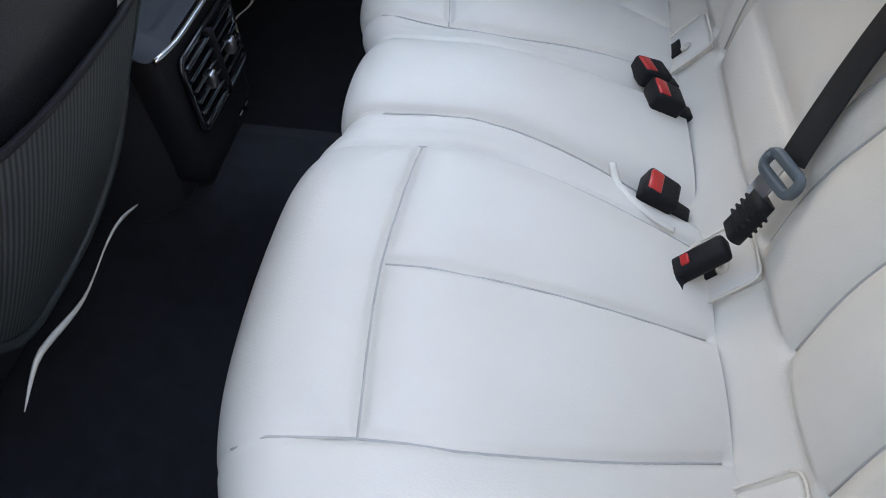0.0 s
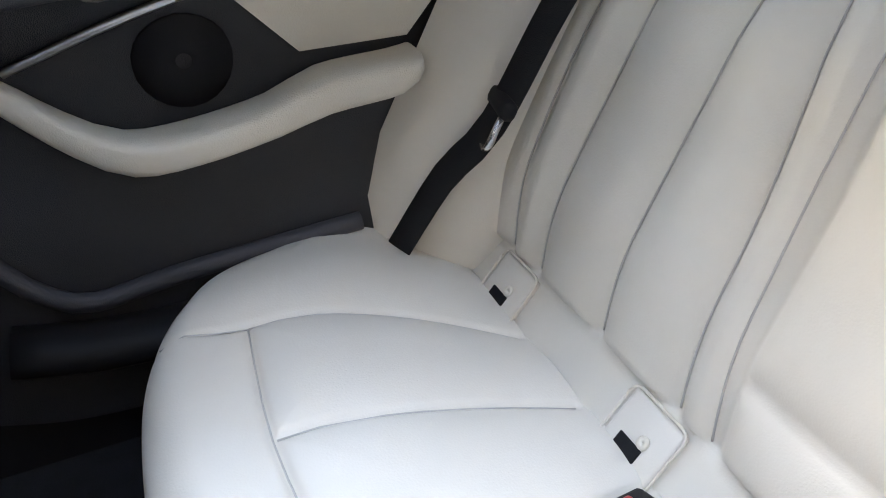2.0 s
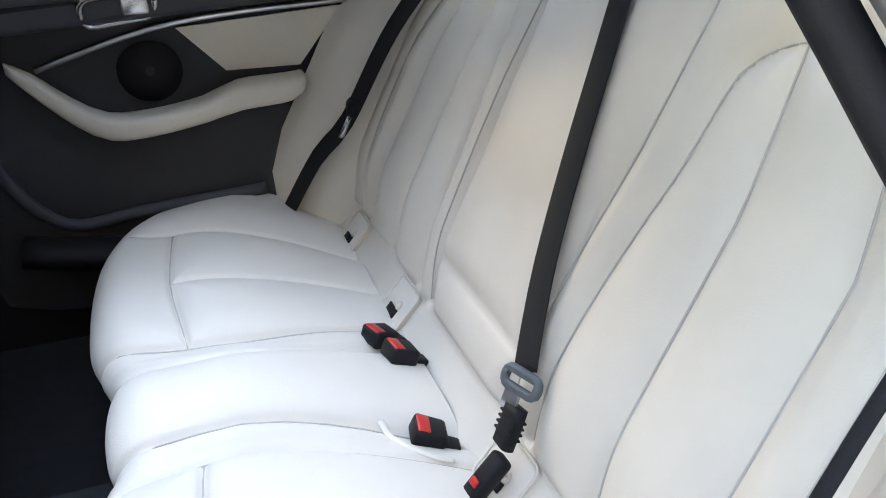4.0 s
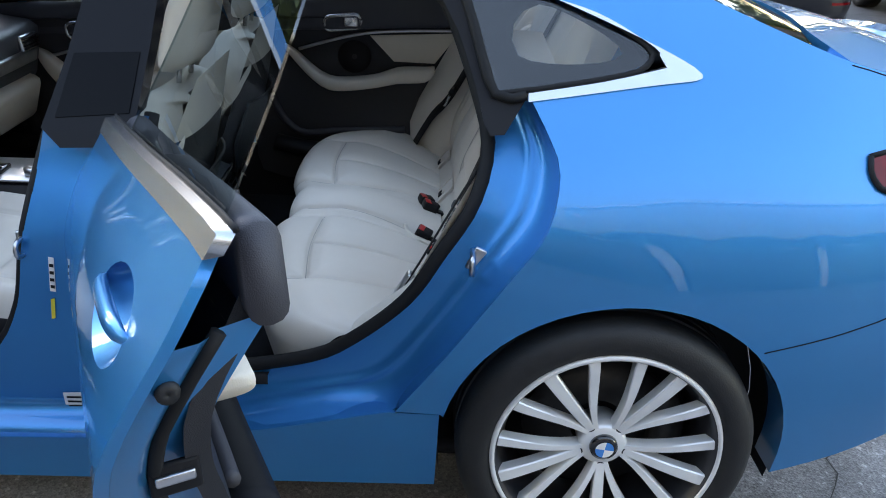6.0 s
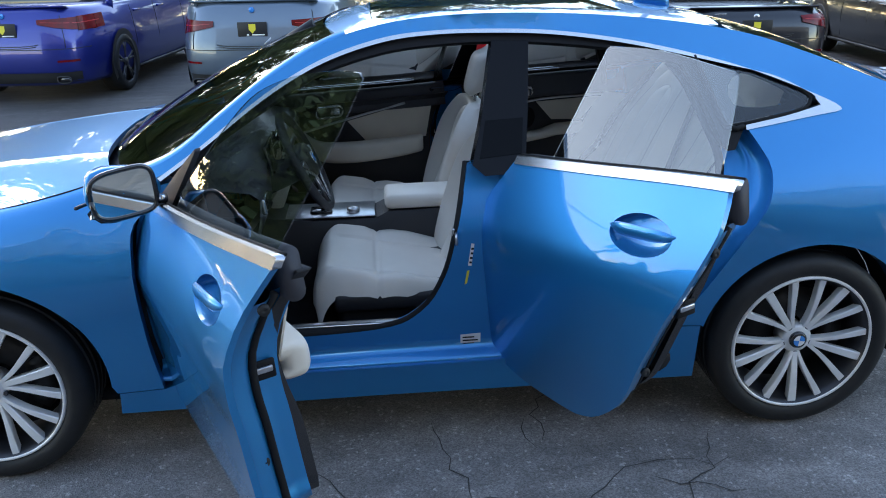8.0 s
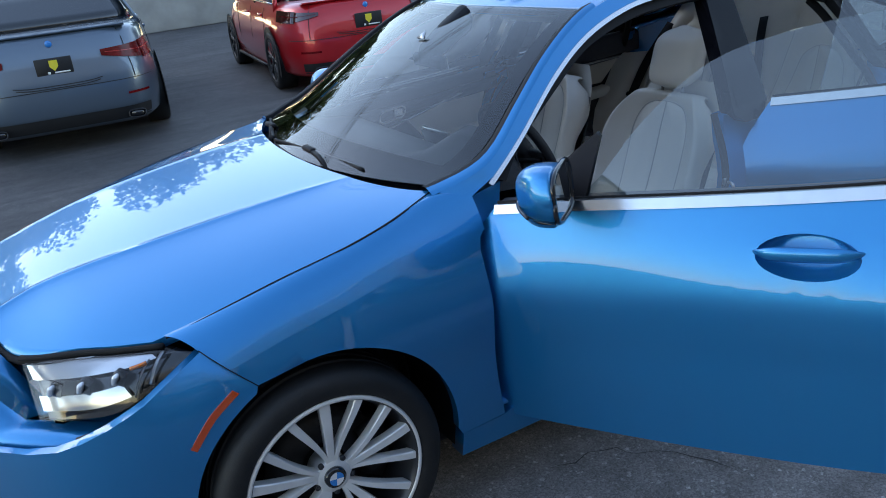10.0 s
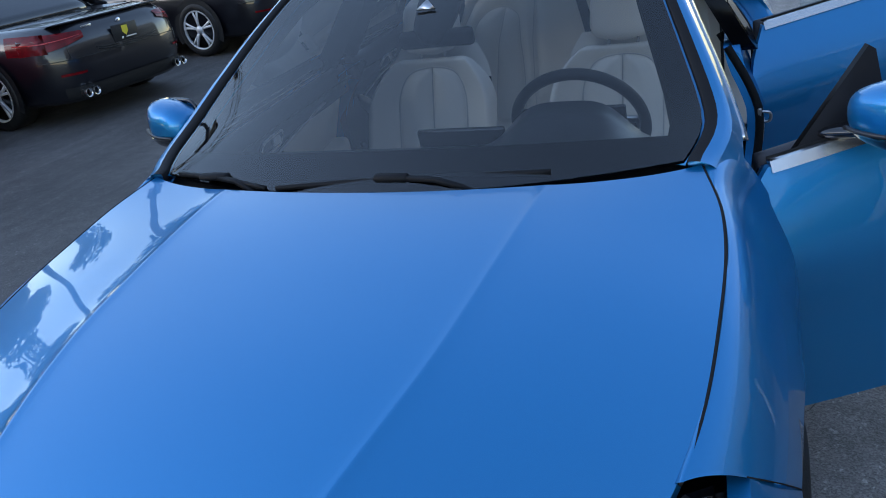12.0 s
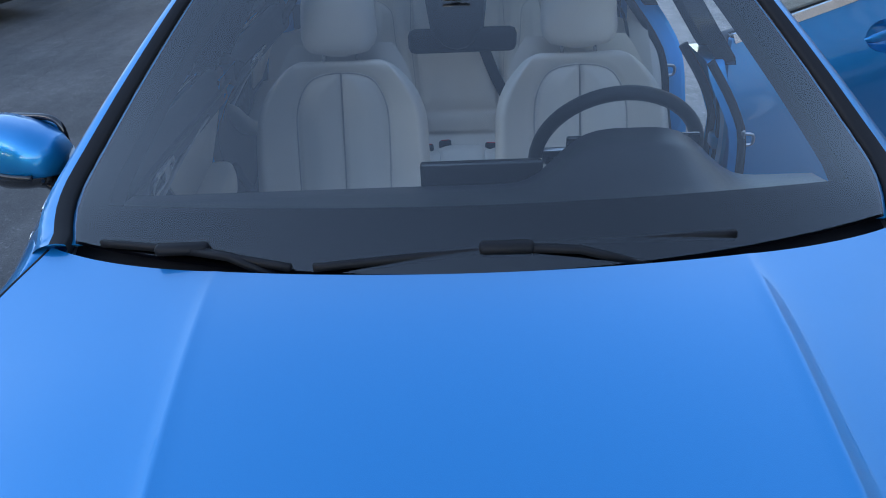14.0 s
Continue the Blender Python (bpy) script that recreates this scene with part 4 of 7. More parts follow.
rear_glass = smooth_line([(1.84, 0.98), (1.864, 1.13), (1.890, 1.290)], 0.05) + smooth_line([(1.90, 1.300), (2.102, 1.292), (2.36, 1.250)], 0.05) + smooth_line([(2.378, 1.240), (2.41, 1.14), (2.445, 1.01)], 0.05) + [(2.1, 0.99)]
front_insert = [(1.135, 0.80), (1.223, 0.695), (1.386, 0.695), (1.52, 0.71), (1.55, 0.89), (1.409, 0.875)]
rear_insert = [(2.069, 0.865), (2.155, 0.768), (2.305, 0.765), (2.39, 0.885)]
front_arm = [(0.86, 0.765, 0.015, 0.015), (0.90, 0.730, 0.05, 0.040), (0.99, 0.665, 0.08, 0.048), (1.15, 0.655, 0.095, 0.050), (1.33, 0.668, 0.095, 0.048), (1.44, 0.68, 0.09, 0.044), (1.495, 0.688, 0.075, 0.040), (1.502, 0.690, 0.05, 0.028)]
rear_arm = [(1.76, 0.815, 0.015, 0.011), (1.80, 0.780, 0.045, 0.022), (1.86, 0.725, 0.06, 0.025), (1.92, 0.692, 0.075, 0.024), (2.00, 0.692, 0.085, 0.022), (2.10, 0.706, 0.085, 0.022), (2.17, 0.726, 0.085, 0.027), (2.27, 0.732, 0.085, 0.025), (2.30, 0.745, 0.08, 0.013), (2.305, 0.748, 0.05, 0.007)]
FRONT_DOORS = {}
for side, f_turn, r_turn, state in ((-1, 65.5, 65.6, "open"), (1, 0.0, 0.0, "closed")):
    FRONT_DOORS[side] = car_door("front_door", front_door_line, front_belt, front_glass, (1.40, 0.846), (0.58, 0.83), f_turn, side, front_insert, front_arm, f"{state} metallic blue front door with frameless window", (1.05, 0.852), (0.78, 0.50))
    car_door("rear_door", rear_door_line, rear_belt, rear_glass, (2.305, 0.886), (1.67, 0.82), r_turn, side, rear_insert, rear_arm, f"{state} metallic blue rear door with frameless window", (1.975, 0.915), (2.01, 0.782))


# ---- cabin shell ----
def grid_sheet(f, us, vs):
    return loft([[f(u, v) for v in vs] for u in us], False, False)


def floor_lift(x, y):
    hump = 0.14 * math.exp(-(y / 0.13) ** 4)
    rise = 0.32 * max(0.0, (0.45 - x) / 0.25) ** 1.5 if x < 0.45 else 0
    return (x, y, 0.235 + hump + rise)


part("carpet", facing(grid_sheet(floor_lift, np.linspace(0.15, 2.45, 40), np.linspace(-0.74, 0.74, 41)), (0, 0, 1)), CARPET, car, "dark blue-black carpet")
for side in (-1, 1):
    rows = [[(x, side * (0.735 + o), z) for x in np.linspace(0.62, 1.95, 26)] for o, z in ((0.0, 0.22), (0.0, 0.40), (0.02, 0.425), (0.05, 0.43), (0.055, 0.41))]
    part("sill_trim", loft(rows, False, False), BLACK_TRIM, car)
    plate = block((0.62, 0.035, 0.006), (1.12, side * 0.762, 0.432), 0.003)
    part("sill_plate", plate, CHROME, car)
part("headliner", facing(sheet([(1.16, -0.5), (2.5, -0.44), (2.5, 0.44), (1.16, 0.5)], lambda x, y: (x, y, roof_z(x, y) - 0.035), 0.08, 0, [roof_hole]), (0, 0, -1)), CLOTH, car)
part("parcel_shelf", block((0.42, 1.0, 0.03), (2.95, 0, 1.05), 0.01), BLACK_TRIM, car)
part("firewall", block((0.03, 1.40, 0.46), (0.24, 0, 0.56), 0.01), BLACK_TRIM, car)
part("boot_wall", block((0.02, 1.38, 0.72), (2.75, 0, 0.60), 0.004), BLACK_TRIM, car)
part("underbody", block((3.45, 1.45, 0.05), (1.25, 0, 0.195), 0.02), BLACK_TRIM, car)
for side in (-1, 1):
    for (cx, cz) in (FRONT_ARCH, REAR_ARCH):
        rows = [[(cx + 0.372 * math.cos(a), side * y, cz + 0.372 * math.sin(a)) for y in np.linspace(0.56 if cx < 1 else 0.665, 0.835, 6)] for a in np.linspace(radians(-14), radians(194), 24)]
        part("wheel_arch_liner", loft(rows, False, False), BLACK_TRIM, car)
        fan = [(cx + 0.37 * math.cos(a), cz + 0.37 * math.sin(a)) for a in np.linspace(radians(-14), radians(194), 24)]
        part("wheel_arch_wall", facing(sheet(fan, lambda x, z, s=side, y=0.56 if cx < 1 else 0.665: (x, s * y, z), 0.2, 0), (0, side, 0)), BLACK_TRIM, car)


# ---- upholstery ----
class Seams:
    """Seam lines of a cushion; calling it with a point gives how deep that lies in a seam, 0 to 1, and how far off one."""

    def __init__(self, lines, width):
        ends = [(p[0], p[1], q[0] - p[0], q[1] - p[1]) for line in lines for p, q in zip(line, line[1:])]
        self.a, self.width = np.array(ends, float), width
        self.size = (self.a[:, 2:] ** 2).sum(1)

    def __call__(self, x, y):
        px, py = x - self.a[:, 0], y - self.a[:, 1]
        t = np.clip((px * self.a[:, 2] + py * self.a[:, 3]) / self.size, 0, 1)
        best = math.sqrt(((px - t * self.a[:, 2]) ** 2 + (py - t * self.a[:, 3]) ** 2).min())
        return math.exp(-((best / self.width) ** 2)), best


# rear bench cushion: seams in plan, for the right half
def bench_seams():
    inner = smooth_line([(1.86, 0.165), (1.90, 0.152), (1.994, 0.132), (2.08, 0.130), (2.18, 0.150), (2.32, 0.178)], 0.03)
    mid = smooth_line([(1.988, 0.328), (2.10, 0.325), (2.32, 0.312)], 0.04)
    outer = smooth_line([(1.86, 0.555), (1.90, 0.540), (1.995, 0.522), (2.08, 0.520), (2.20, 0.495), (2.32, 0.455)], 0.03)
    cross = smooth_line([(1.998, 0.132), (1.984, 0.33), (1.998, 0.522)], 0.04)
    hump = smooth_line([(1.80, 0.098), (1.90, 0.085), (2.05, 0.080), (2.20, 0.095), (2.32, 0.12)], 0.04)
    front = smooth_line([(1.80, 0.165), (1.86, 0.165)], 0.02)
    return [inner, mid, outer, cross, hump, front]


BENCH_LINES = bench_seams()
BENCH_SEAMS = Seams(BENCH_LINES, 0.0052)


def bench(u, y):
    """u from 0 at the back to 1 at the nose, to 1.5 at the foot of the front."""
    a = abs(y)
    nose = spline((0.0, 0.08, 0.14, 0.32, 0.46, 0.54, 0.62, 0.69, 0.73), (1.890, 1.888, 1.872, 1.862, 1.866, 1.884, 1.920, 1.975, 2.07), a)
    crest = 0.528 + 0.004 * math.exp(-(a / 0.09) ** 4) - 0.03 * max(0, (a - 0.56) / 0.17) ** 2
    back_x = 2.33
    if u <= 1:
        x = back_x + (nose + 0.055 - back_x) * u
        z = crest - 0.085 * (1 - min(1, u / 0.75)) ** 1.4 + 0.004 * math.sin(math.pi * u)
        up, out = 1.0, 0.0
    else:
        t = (u - 1) / 0.5
        ang = min(1.0, t / 0.55) * math.pi / 2
        x = nose + 0.055 - 0.055 * math.sin(ang) + (0.05 * max(0, (t - 0.55) / 0.45))
        z = crest - 0.055 * (1 - math.cos(ang)) - 0.20 * max(0, (t - 0.55) / 0.45)
        up, out = math.cos(ang), -math.sin(ang)
    dent, best = BENCH_SEAMS(x, a)
    puff = 0.010 * (1 - math.exp(-(best / 0.030) ** 1.3))
    calm = ease(0.86, 1.04, u) * ease(0.30, 0.45, a)
    puff, dent = puff + (0.006 - puff) * calm, dent * (1 - 0.75 * calm)
    lift = puff - 0.0055 * dent - 0.012 * math.exp(-((a - 0.115) / 0.03) ** 2) * (1 if 1.84 < x else 0)
    return (x + out * lift, y, z + up * lift)


us = list(np.linspace(0, 1, 160)) + list(np.linspace(1.02, 1.5, 40))
rear_seat = part("rear_seat_cushion", facing(grid_sheet(bench, us, np.linspace(-0.73, 0.73, 461)), (0, 0, 1)), LEATHER, car, "light grey leather rear bench cushion with stitched seams")

def nose_at(y):
    return spline((0.0, 0.08, 0.14, 0.32, 0.46, 0.54, 0.62, 0.69, 0.73), (1.890, 1.888, 1.872, 1.862, 1.866, 1.884, 1.920, 1.975, 2.07), abs(y))


def bench_point(x, y):
    nose = nose_at(y)
    if x < nose + 0.055:
        return bench(1 + 0.275 * math.asin(min(1.0, (nose + 0.055 - x) / 0.055)) / (math.pi / 2), y)
    return bench(min(1.0, max(0.0, (2.33 - x) / (2.33 - nose - 0.055))), y)


for side in (-1, 1):
    for line in BENCH_LINES:
        pts = [bench_point(x, side * y) for x, y in line if nose_at(y) + 0.003 < x < 2.326]
        if len(pts) > 2:
            part("seam_line", sweep([Vector(p) + Vector((-0.0005, 0, 0.0009)) for p in pts], ring(0.0012, 5)), SEAM, rear_seat)


# rear backrests: seams as (across, up), for the right half
BACK_SEAMS = Seams([[(0.153, 0.0), (0.160, 0.25), (0.205, 0.60)], smooth_line([(0.214, 0.0), (0.225, 0.20), (0.262, 0.40), (0.285, 0.46), (0.35, 0.495), (0.42, 0.490), (0.475, 0.45), (0.495, 0.36), (0.508, 0.0)], 0.03), [(0.360, 0.0), (0.352, 0.495)], [(0.573, 0.0), (0.57, 0.30), (0.53, 0.52), (0.48, 0.57)], [(0.0, 0.075), (0.155, 0.075)]], 0.0075)


def backrest_at(v, y):
    """v from 0 at the foot to 1 at the shoulder."""
    a = abs(y)
    y *= 1 - 0.20 * max(0.0, (v - 0.55) / 0.45)
    foot = Vector((2.312, y, 0.425))
    knee = Vector((2.378, y, 0.500))
    top = Vector((2.736, y, 1.205 - 0.06 * max(0, (a - 0.45) / 0.2) ** 2))
    if v < 0.16:
        p = foot.lerp(knee, v / 0.16)
        n = Vector((-0.86, 0, 0.51))
    else:
        p = knee.lerp(top, (v - 0.16) / 0.84)
        n = Vector((-0.84, 0, 0.54))
        t = (v - 0.16) / 0.84
        dent, best = BACK_SEAMS(a, t * 0.737)
        p += n * (0.012 * (1 - math.exp(-(best / 0.03) ** 2)) - 0.008 * dent)
        p += n * (0.03 * math.sin(min(1, t * 6) * math.pi / 2) + 0.025 * math.exp(-((a - 0.58) / 0.05) ** 2) * math.sin(math.pi * min(1, t + 0.1)))
        if t > 0.93:
            p -= n * 0.09 * ((t - 0.93) / 0.07) ** 2
    return p


backrest = part("rear_backrest", facing(grid_sheet(backrest_at, list(np.linspace(0, 0.155, 8)) + list(np.linspace(0.16, 1, 90)), np.linspace(-0.66, 0.66, 280)), (-1, 0, 0.5)), LEATHER_WARM, car, "cream leather rear backrest with stitched panels")
for side in (-1, 1):
    for line in ([(0.160, 0.0), (0.205, 0.56)], smooth_line([(0.214, 0.0), (0.225, 0.20), (0.262, 0.40), (0.285, 0.46), (0.35, 0.495), (0.42, 0.490), (0.475, 0.45), (0.495, 0.36), (0.508, 0.0)], 0.03), [(0.360, 0.0), (0.352, 0.495)], [(0.573, 0.0), (0.57, 0.30), (0.53, 0.52)]):
        fine = smooth_line(line, 0.025)
        part("seam_line", sweep([backrest_at(0.165 + 0.835 * up / 0.737, side * a) + Vector((-0.0010, 0, 0.0006)) for a, up in fine], ring(0.0014, 5)), SEAM, backrest)
    rows = [[(x, side * y, z) for x, y in ((2.205, 0.75), (2.235, 0.70), (2.34, 0.615), (2.48, 0.575), (2.55, 0.57))] for z in (0.42, 0.55)]
    rows += [[(x + 0.21 * k, side * (y - 0.035 * k), 0.55 + 0.40 * k) for x, y in ((2.205, 0.75), (2.235, 0.70), (2.34, 0.62), (2.46, 0.575), (2.52, 0.57))] for k in (0.3, 0.6, 0.9)]
    part("side_bolster", loft(rows, False, False), LEATHER_WARM, car, "cream leather side bolster")
    # child seat anchor covers
    for y in (0.530, 0.222):
        cover = block((0.012, 0.085, 0.075), (2.345, side * y, 0.466), 0.004, (0, 41, 0))
        cov = part("anchor_cover", cover, LEATHER, car, "light plastic child-seat anchor cover")
        edge = [pose(2.345, side * y, 0.466, 0, 41, 0) @ Vector((-0.0065, a, b)) for a, b in rrect(0.092, 0.082, 0.012)]
        part("cover_frame", sweep(edge + edge[:1], ring(0.0018, 6), up=(1, 0, 0)), BEIGE, cov)
        part("cover_slot", moved(block((0.004, 0.036, 0.020), (-0.0065, 0.004, -0.018), 0.001), pose(2.345, side * y, 0.466, 0, 41, 0)), BLACK_TRIM, cov)
        part("cover_mark", moved(lathe([(0.0005, 0.0), (0.008, 0.0), (0.008, 0.002), (0.0005, 0.002)], 16, "z"), pose(2.3395, side * y - 0.01, 0.4712, 0, -49, 0)), BEIGE, cov)


def buckle(at, turn, red_up=True):
    body = part("belt_buckle", block((0.046, 0.046, 0.028), at, 0.006, turn), BLACK_TRIM, car, "black seat belt buckle with red button")
    m = pose(*at, *turn)
    tip = m @ Vector((-0.012, 0, 0.0055))
    part("release_button", block((0.018, 0.035, 0.020), tip, 0.003, turn), RED, body, "red release button")
    stalk = m @ Vector((0.034, 0, -0.008))
    part("stalk", block((0.03, 0.026, 0.012), stalk, 0.004, turn), BLACK_TRIM, body)


buckle((2.278, -0.118, 0.470), (0, 25, -12))
buckle((2.296, 0.064, 0.480), (0, 25, 8))
buckle((2.284, 0.136, 0.470), (0, 20, 18))


def strap(points, wide, up, name="seat_belt", parent=None):
    return part(name, sweep(smooth_line(points, 0.03), rrect(wide, 0.003, 0.0012, 1), up=up), BELT, parent or car, "black seat belt webbing")


belt_r = strap([(2.235, 0.675, 0.475), (2.30, 0.635, 0.60), (2.36, 0.600, 0.68), (2.46, 0.575, 0.86), (2.60, 0.54, 1.04)], 0.048, (-0.8, -0.3, 0.5))
part("belt_tongue", block((0.026, 0.078, 0.022), (2.372, 0.597, 0.706), 0.009, (0, -62, -12)), BLACK_TRIM, belt_r)
loop = [Matrix.Translation((2.356, 0.601, 0.672)) @ Matrix.Rotation(radians(-12), 4, "Z") @ Matrix.Rotation(radians(26), 4, "Y") @ Vector((0, a, b)) for a, b in ((-0.020, 0.026), (-0.019, -0.016), (-0.012, -0.024), (0.012, -0.024), (0.019, -0.016), (0.020, 0.026))]
part("tongue_plate", sweep(loop, ring(0.0055, 8), up=(1, 0, 0)), CHROME, belt_r, "bright steel belt tongue")
belt_l = strap([(2.625, -0.012, 1.09), (2.579, -0.034, 1.007), (2.537, -0.062, 0.925), (2.484, -0.098, 0.820), (2.427, -0.144, 0.708), (2.387, -0.188, 0.628), (2.374, -0.205, 0.600)], 0.044, (-0.85, 0, 0.5))
hook_at = Matrix.Translation((2.366, -0.212, 0.592)) @ Matrix.Rotation(radians(20), 4, "Z") @ Matrix.Rotation(radians(28), 4, "Y")
hook = [hook_at @ Vector((0, a, b)) for a, b in rrect(0.052, 0.021, 0.008)]
part("belt_tongue", sweep(hook + hook[:2], rrect(0.011, 0.010, 0.003), up=(1, 0, 0)), TONGUE, belt_l, "grey plastic belt hook")
part("tongue_plate", moved(block((0.004, 0.024, 0.024), (0, 0.006, -0.026), 0.001), hook_at), STEEL, belt_l, "bright steel link")
sleeve_line = smooth_line([(2.356, -0.222, 0.566), (2.347, -0.226, 0.546), (2.336, -0.228, 0.520)], 0.01)
part("belt_sleeve", sweep(sleeve_line, rrect(0.034, 0.018, 0.007), up=(-0.85, 0, 0.5)), BLACK_TRIM, belt_l)
for f in (0.25, 0.4, 0.55, 0.7):
    p = Vector(sleeve_line[0]).lerp(Vector(sleeve_line[-1]), f)
    part("sleeve_rib", block((0.0190, 0.0348, 0.003), p, 0.001, (0, 24, 4)), BLACK_TRIM, belt_l)
centre_buckle = part("belt_buckle", block((0.066, 0.029, 0.020), (2.312, -0.236, 0.484), 0.006, (0, -46, 4)), BLACK_TRIM, belt_l)
part("release_button", block((0.010, 0.014, 0.005), (2.296, -0.236, 0.482), 0.0015, (0, -46, 4)), RED, centre_buckle, "small red release button")
part("belt_stay", sweep(smooth_line([(2.294, -0.240, 0.466), (2.288, -0.254, 0.462), (2.286, -0.272, 0.460)], 0.01), ring(0.012, 8, 0.007)), BLACK_TRIM, belt_l)
lip = [Vector(bench_point(x, y)) + Vector((0, 0, 0.0005)) for x, y in ((2.222, -0.088), (2.228, -0.108), (2.236, -0.128), (2.250, -0.146), (2.272, -0.160), (2.296, -0.166))]
part("buckle_pocket_edge", sweep(smooth_line(lip, 0.006), ring(0.005, 10, 0.0022)), LEATHER_WARM, rear_seat, "padded leather edge of the buckle pocket")
strap([(2.62, -0.585, 1.04), (2.50, -0.625, 0.96), (2.40, -0.645, 0.885), (2.265, -0.662, 0.642), (2.226, -0.664, 0.573), (2.19, -0.668, 0.50)], 0.012, (-0.85, 0, 0.5))
part("belt_bracket", block((0.02, 0.03, 0.07), (2.235, -0.652, 0.585), 0.006, (0, 30, 0)), STEEL, car)
for side in (-1,):
    line = smooth_line([(2.12, 0.512), (2.16, 0.545)] + [(2.241, 0.618), (2.308, 0.726), (2.374, 0.833), (2.407, 0.931), (2.40, 1.03), (2.36, 1.12)], 0.03)
    rows = []
    for x, z in line:
        o = Vector(skin(0.104, side)(x, z))
        i = Vector((x + 0.035, side * 0.655, z + 0.004)) if z < 1.0 else Vector((x + 0.06, o.y - side * 0.06, z))
        m = (o + i) / 2 + Vector((-0.008, 0, 0.010))
        back = i + Vector((0.09, side * 0.02, 0.0))
        rows.append([o, o.lerp(m, 0.5) + Vector((-0.002, 0, 0.004)), m, m.lerp(i, 0.6) + Vector((-0.001, 0, 0.003)), i, i.lerp(back, 0.3) + Vector((0, -side * 0.004, 0)), back])
    part("aperture_trim", loft(rows, False, False), LEATHER, car, "light padded trim beside the rear seat")


# ---- front seats ----
SEAT_SEAMS = Seams([[(0.0, 0.155), (0.48, 0.165)], [(0.31, 0.0), (0.31, 0.265)]], 0.006)
FRONT_SEAM_LINES = [smooth_line([(0.135, 0.02), (0.14, 0.30), (0.135, 0.44), (0.10, 0.525), (0.045, 0.552), (0.0, 0.555)], 0.02), [(0.0, 0.001 + 0.0277 * k) for k in range(21)]]
SHOULDER_SEAMS = Seams(FRONT_SEAM_LINES, 0.008)


def front_seat(yc):
    def cushion(u, v):
        # u: 0 back to 1 nose to 1.4 down; v: -1 to 1 across
        y = 0.265 * v
        bolster = 0.032 * abs(v) ** 3.0 * min(1, u * 3)
        dent, best = SEAT_SEAMS(u * 0.5, abs(y))
        if u <= 1:
            x, z, nx, nz = 1.52 - 0.44 * u, 0.466 + 0.071 * u - 0.03 * max(0, u - 0.8) ** 2, 0, 1
        else:
            t = (u - 1) / 0.4
            g = t * math.pi / 2
            x, z, nx, nz = 1.08 - 0.055 * math.sin(g), 0.537 - 0.125 * (1 - math.cos(g)), -math.sin(g), math.cos(g)
        x += 0.055 * abs(v) ** 5 * ease(0.55, 1.0, u)
        if abs(v) > 0.86:
            k = (abs(v) - 0.86) / 0.14
            z -= (0.085 + 0.03 * ease(0.5, 1.0, u)) * k**2.4
        h = bolster + 0.012 * (1 - math.exp(-(best / 0.05) ** 2)) - 0.009 * dent
        return (x + nx * h, yc + y * (1 - 0.10 * max(0, u - 0.8)), z + nz * h)

    seat = part("front_seat", facing(grid_sheet(cushion, list(np.linspace(0, 1, 40)) + list(np.linspace(1.04, 1.4, 10)), np.linspace(-1, 1, 71)), (0, 0, 1)), LEATHER, car, "light leather sports front seat")
    part("seat_base", block((0.42, 0.50, 0.17), (1.31, yc, 0.36), 0.03), BLACK_TRIM, seat, "black plastic seat base")
    part("seat_skirt", block((0.44, 0.53, 0.075), (1.31, yc, 0.435), 0.02), DASH, seat)

    def back(t, v):
        half = 0.262 - 0.02 * t - 0.125 * max(0, (t - 0.58) / 0.42) ** 2.0
        y = half * v
        x = 1.50 + 0.21 * t + 0.01 * math.sin(t * 5)
        z = 0.462 + 0.523 * t
        wing = 0.07 * min(1.0, abs(v)) ** 4 * math.sin(math.pi * min(1, t * 1.05)) ** 0.6
        dent, best = SHOULDER_SEAMS(abs(y), t * 0.62)
        h = wing + 0.014 * (1 - math.exp(-(best / 0.04) ** 2)) - 0.008 * dent
        far = max(0.0, abs(v) - 1.0) / 0.4
        if abs(v) > 0.9:
            h -= 0.03 * min(1.0, (abs(v) - 0.9) / 0.1) ** 2
        if t > 0.94:
            h -= 0.05 * ((t - 0.94) / 0.06) ** 2
        if t > 0.92:
            x += 0.012 * ((t - 0.92) / 0.08) ** 2 * (1 - min(1.0, far))
            z -= 0.02 * ((t - 0.92) / 0.08) ** 2
        y = math.copysign(min(abs(y), half) + 0.012 * math.sin(math.pi * min(1.0, far * 1.1)) - 0.03 * far * far, v)
        return (x - 0.91 * h + (0.085 + 0.045 * ease(0.40, 0.65, t)) * far * (1 - max(0.0, (t - 0.75) / 0.25) ** 1.5), yc + y, z + 0.40 * h - 0.02 * far)

    for line in FRONT_SEAM_LINES:
        for flip in (-1, 1):
            pts = []
            for a, s in line:
                t = min(0.93, s / 0.62)
                half = 0.262 - 0.02 * t - 0.125 * max(0, (t - 0.58) / 0.42) ** 2.0
                pts.append(Vector(back(t, flip * a / half)) + Vector((-0.0015, 0, 0.0006)))
            part("seam_line", sweep(pts, ring(0.0024, 5)), SEAM, seat)
    part("backrest", facing(grid_sheet(back, np.linspace(0, 1, 64), np.linspace(-1.4, 1.4, 111)), (-1, 0, 0.3)), LEATHER, seat, "light leather backrest with arched seam")

    def shell(t, v):
        half = 0.216 - 0.062 * max(0, (t - 0.76) / 0.24) ** 2
        return (1.548 + 0.235 * t + 0.062 * (1 - abs(v) ** 3) * math.sin(math.pi * min(1, 0.15 + t * 0.85)), yc + half * v, 0.36 + 0.635 * t)

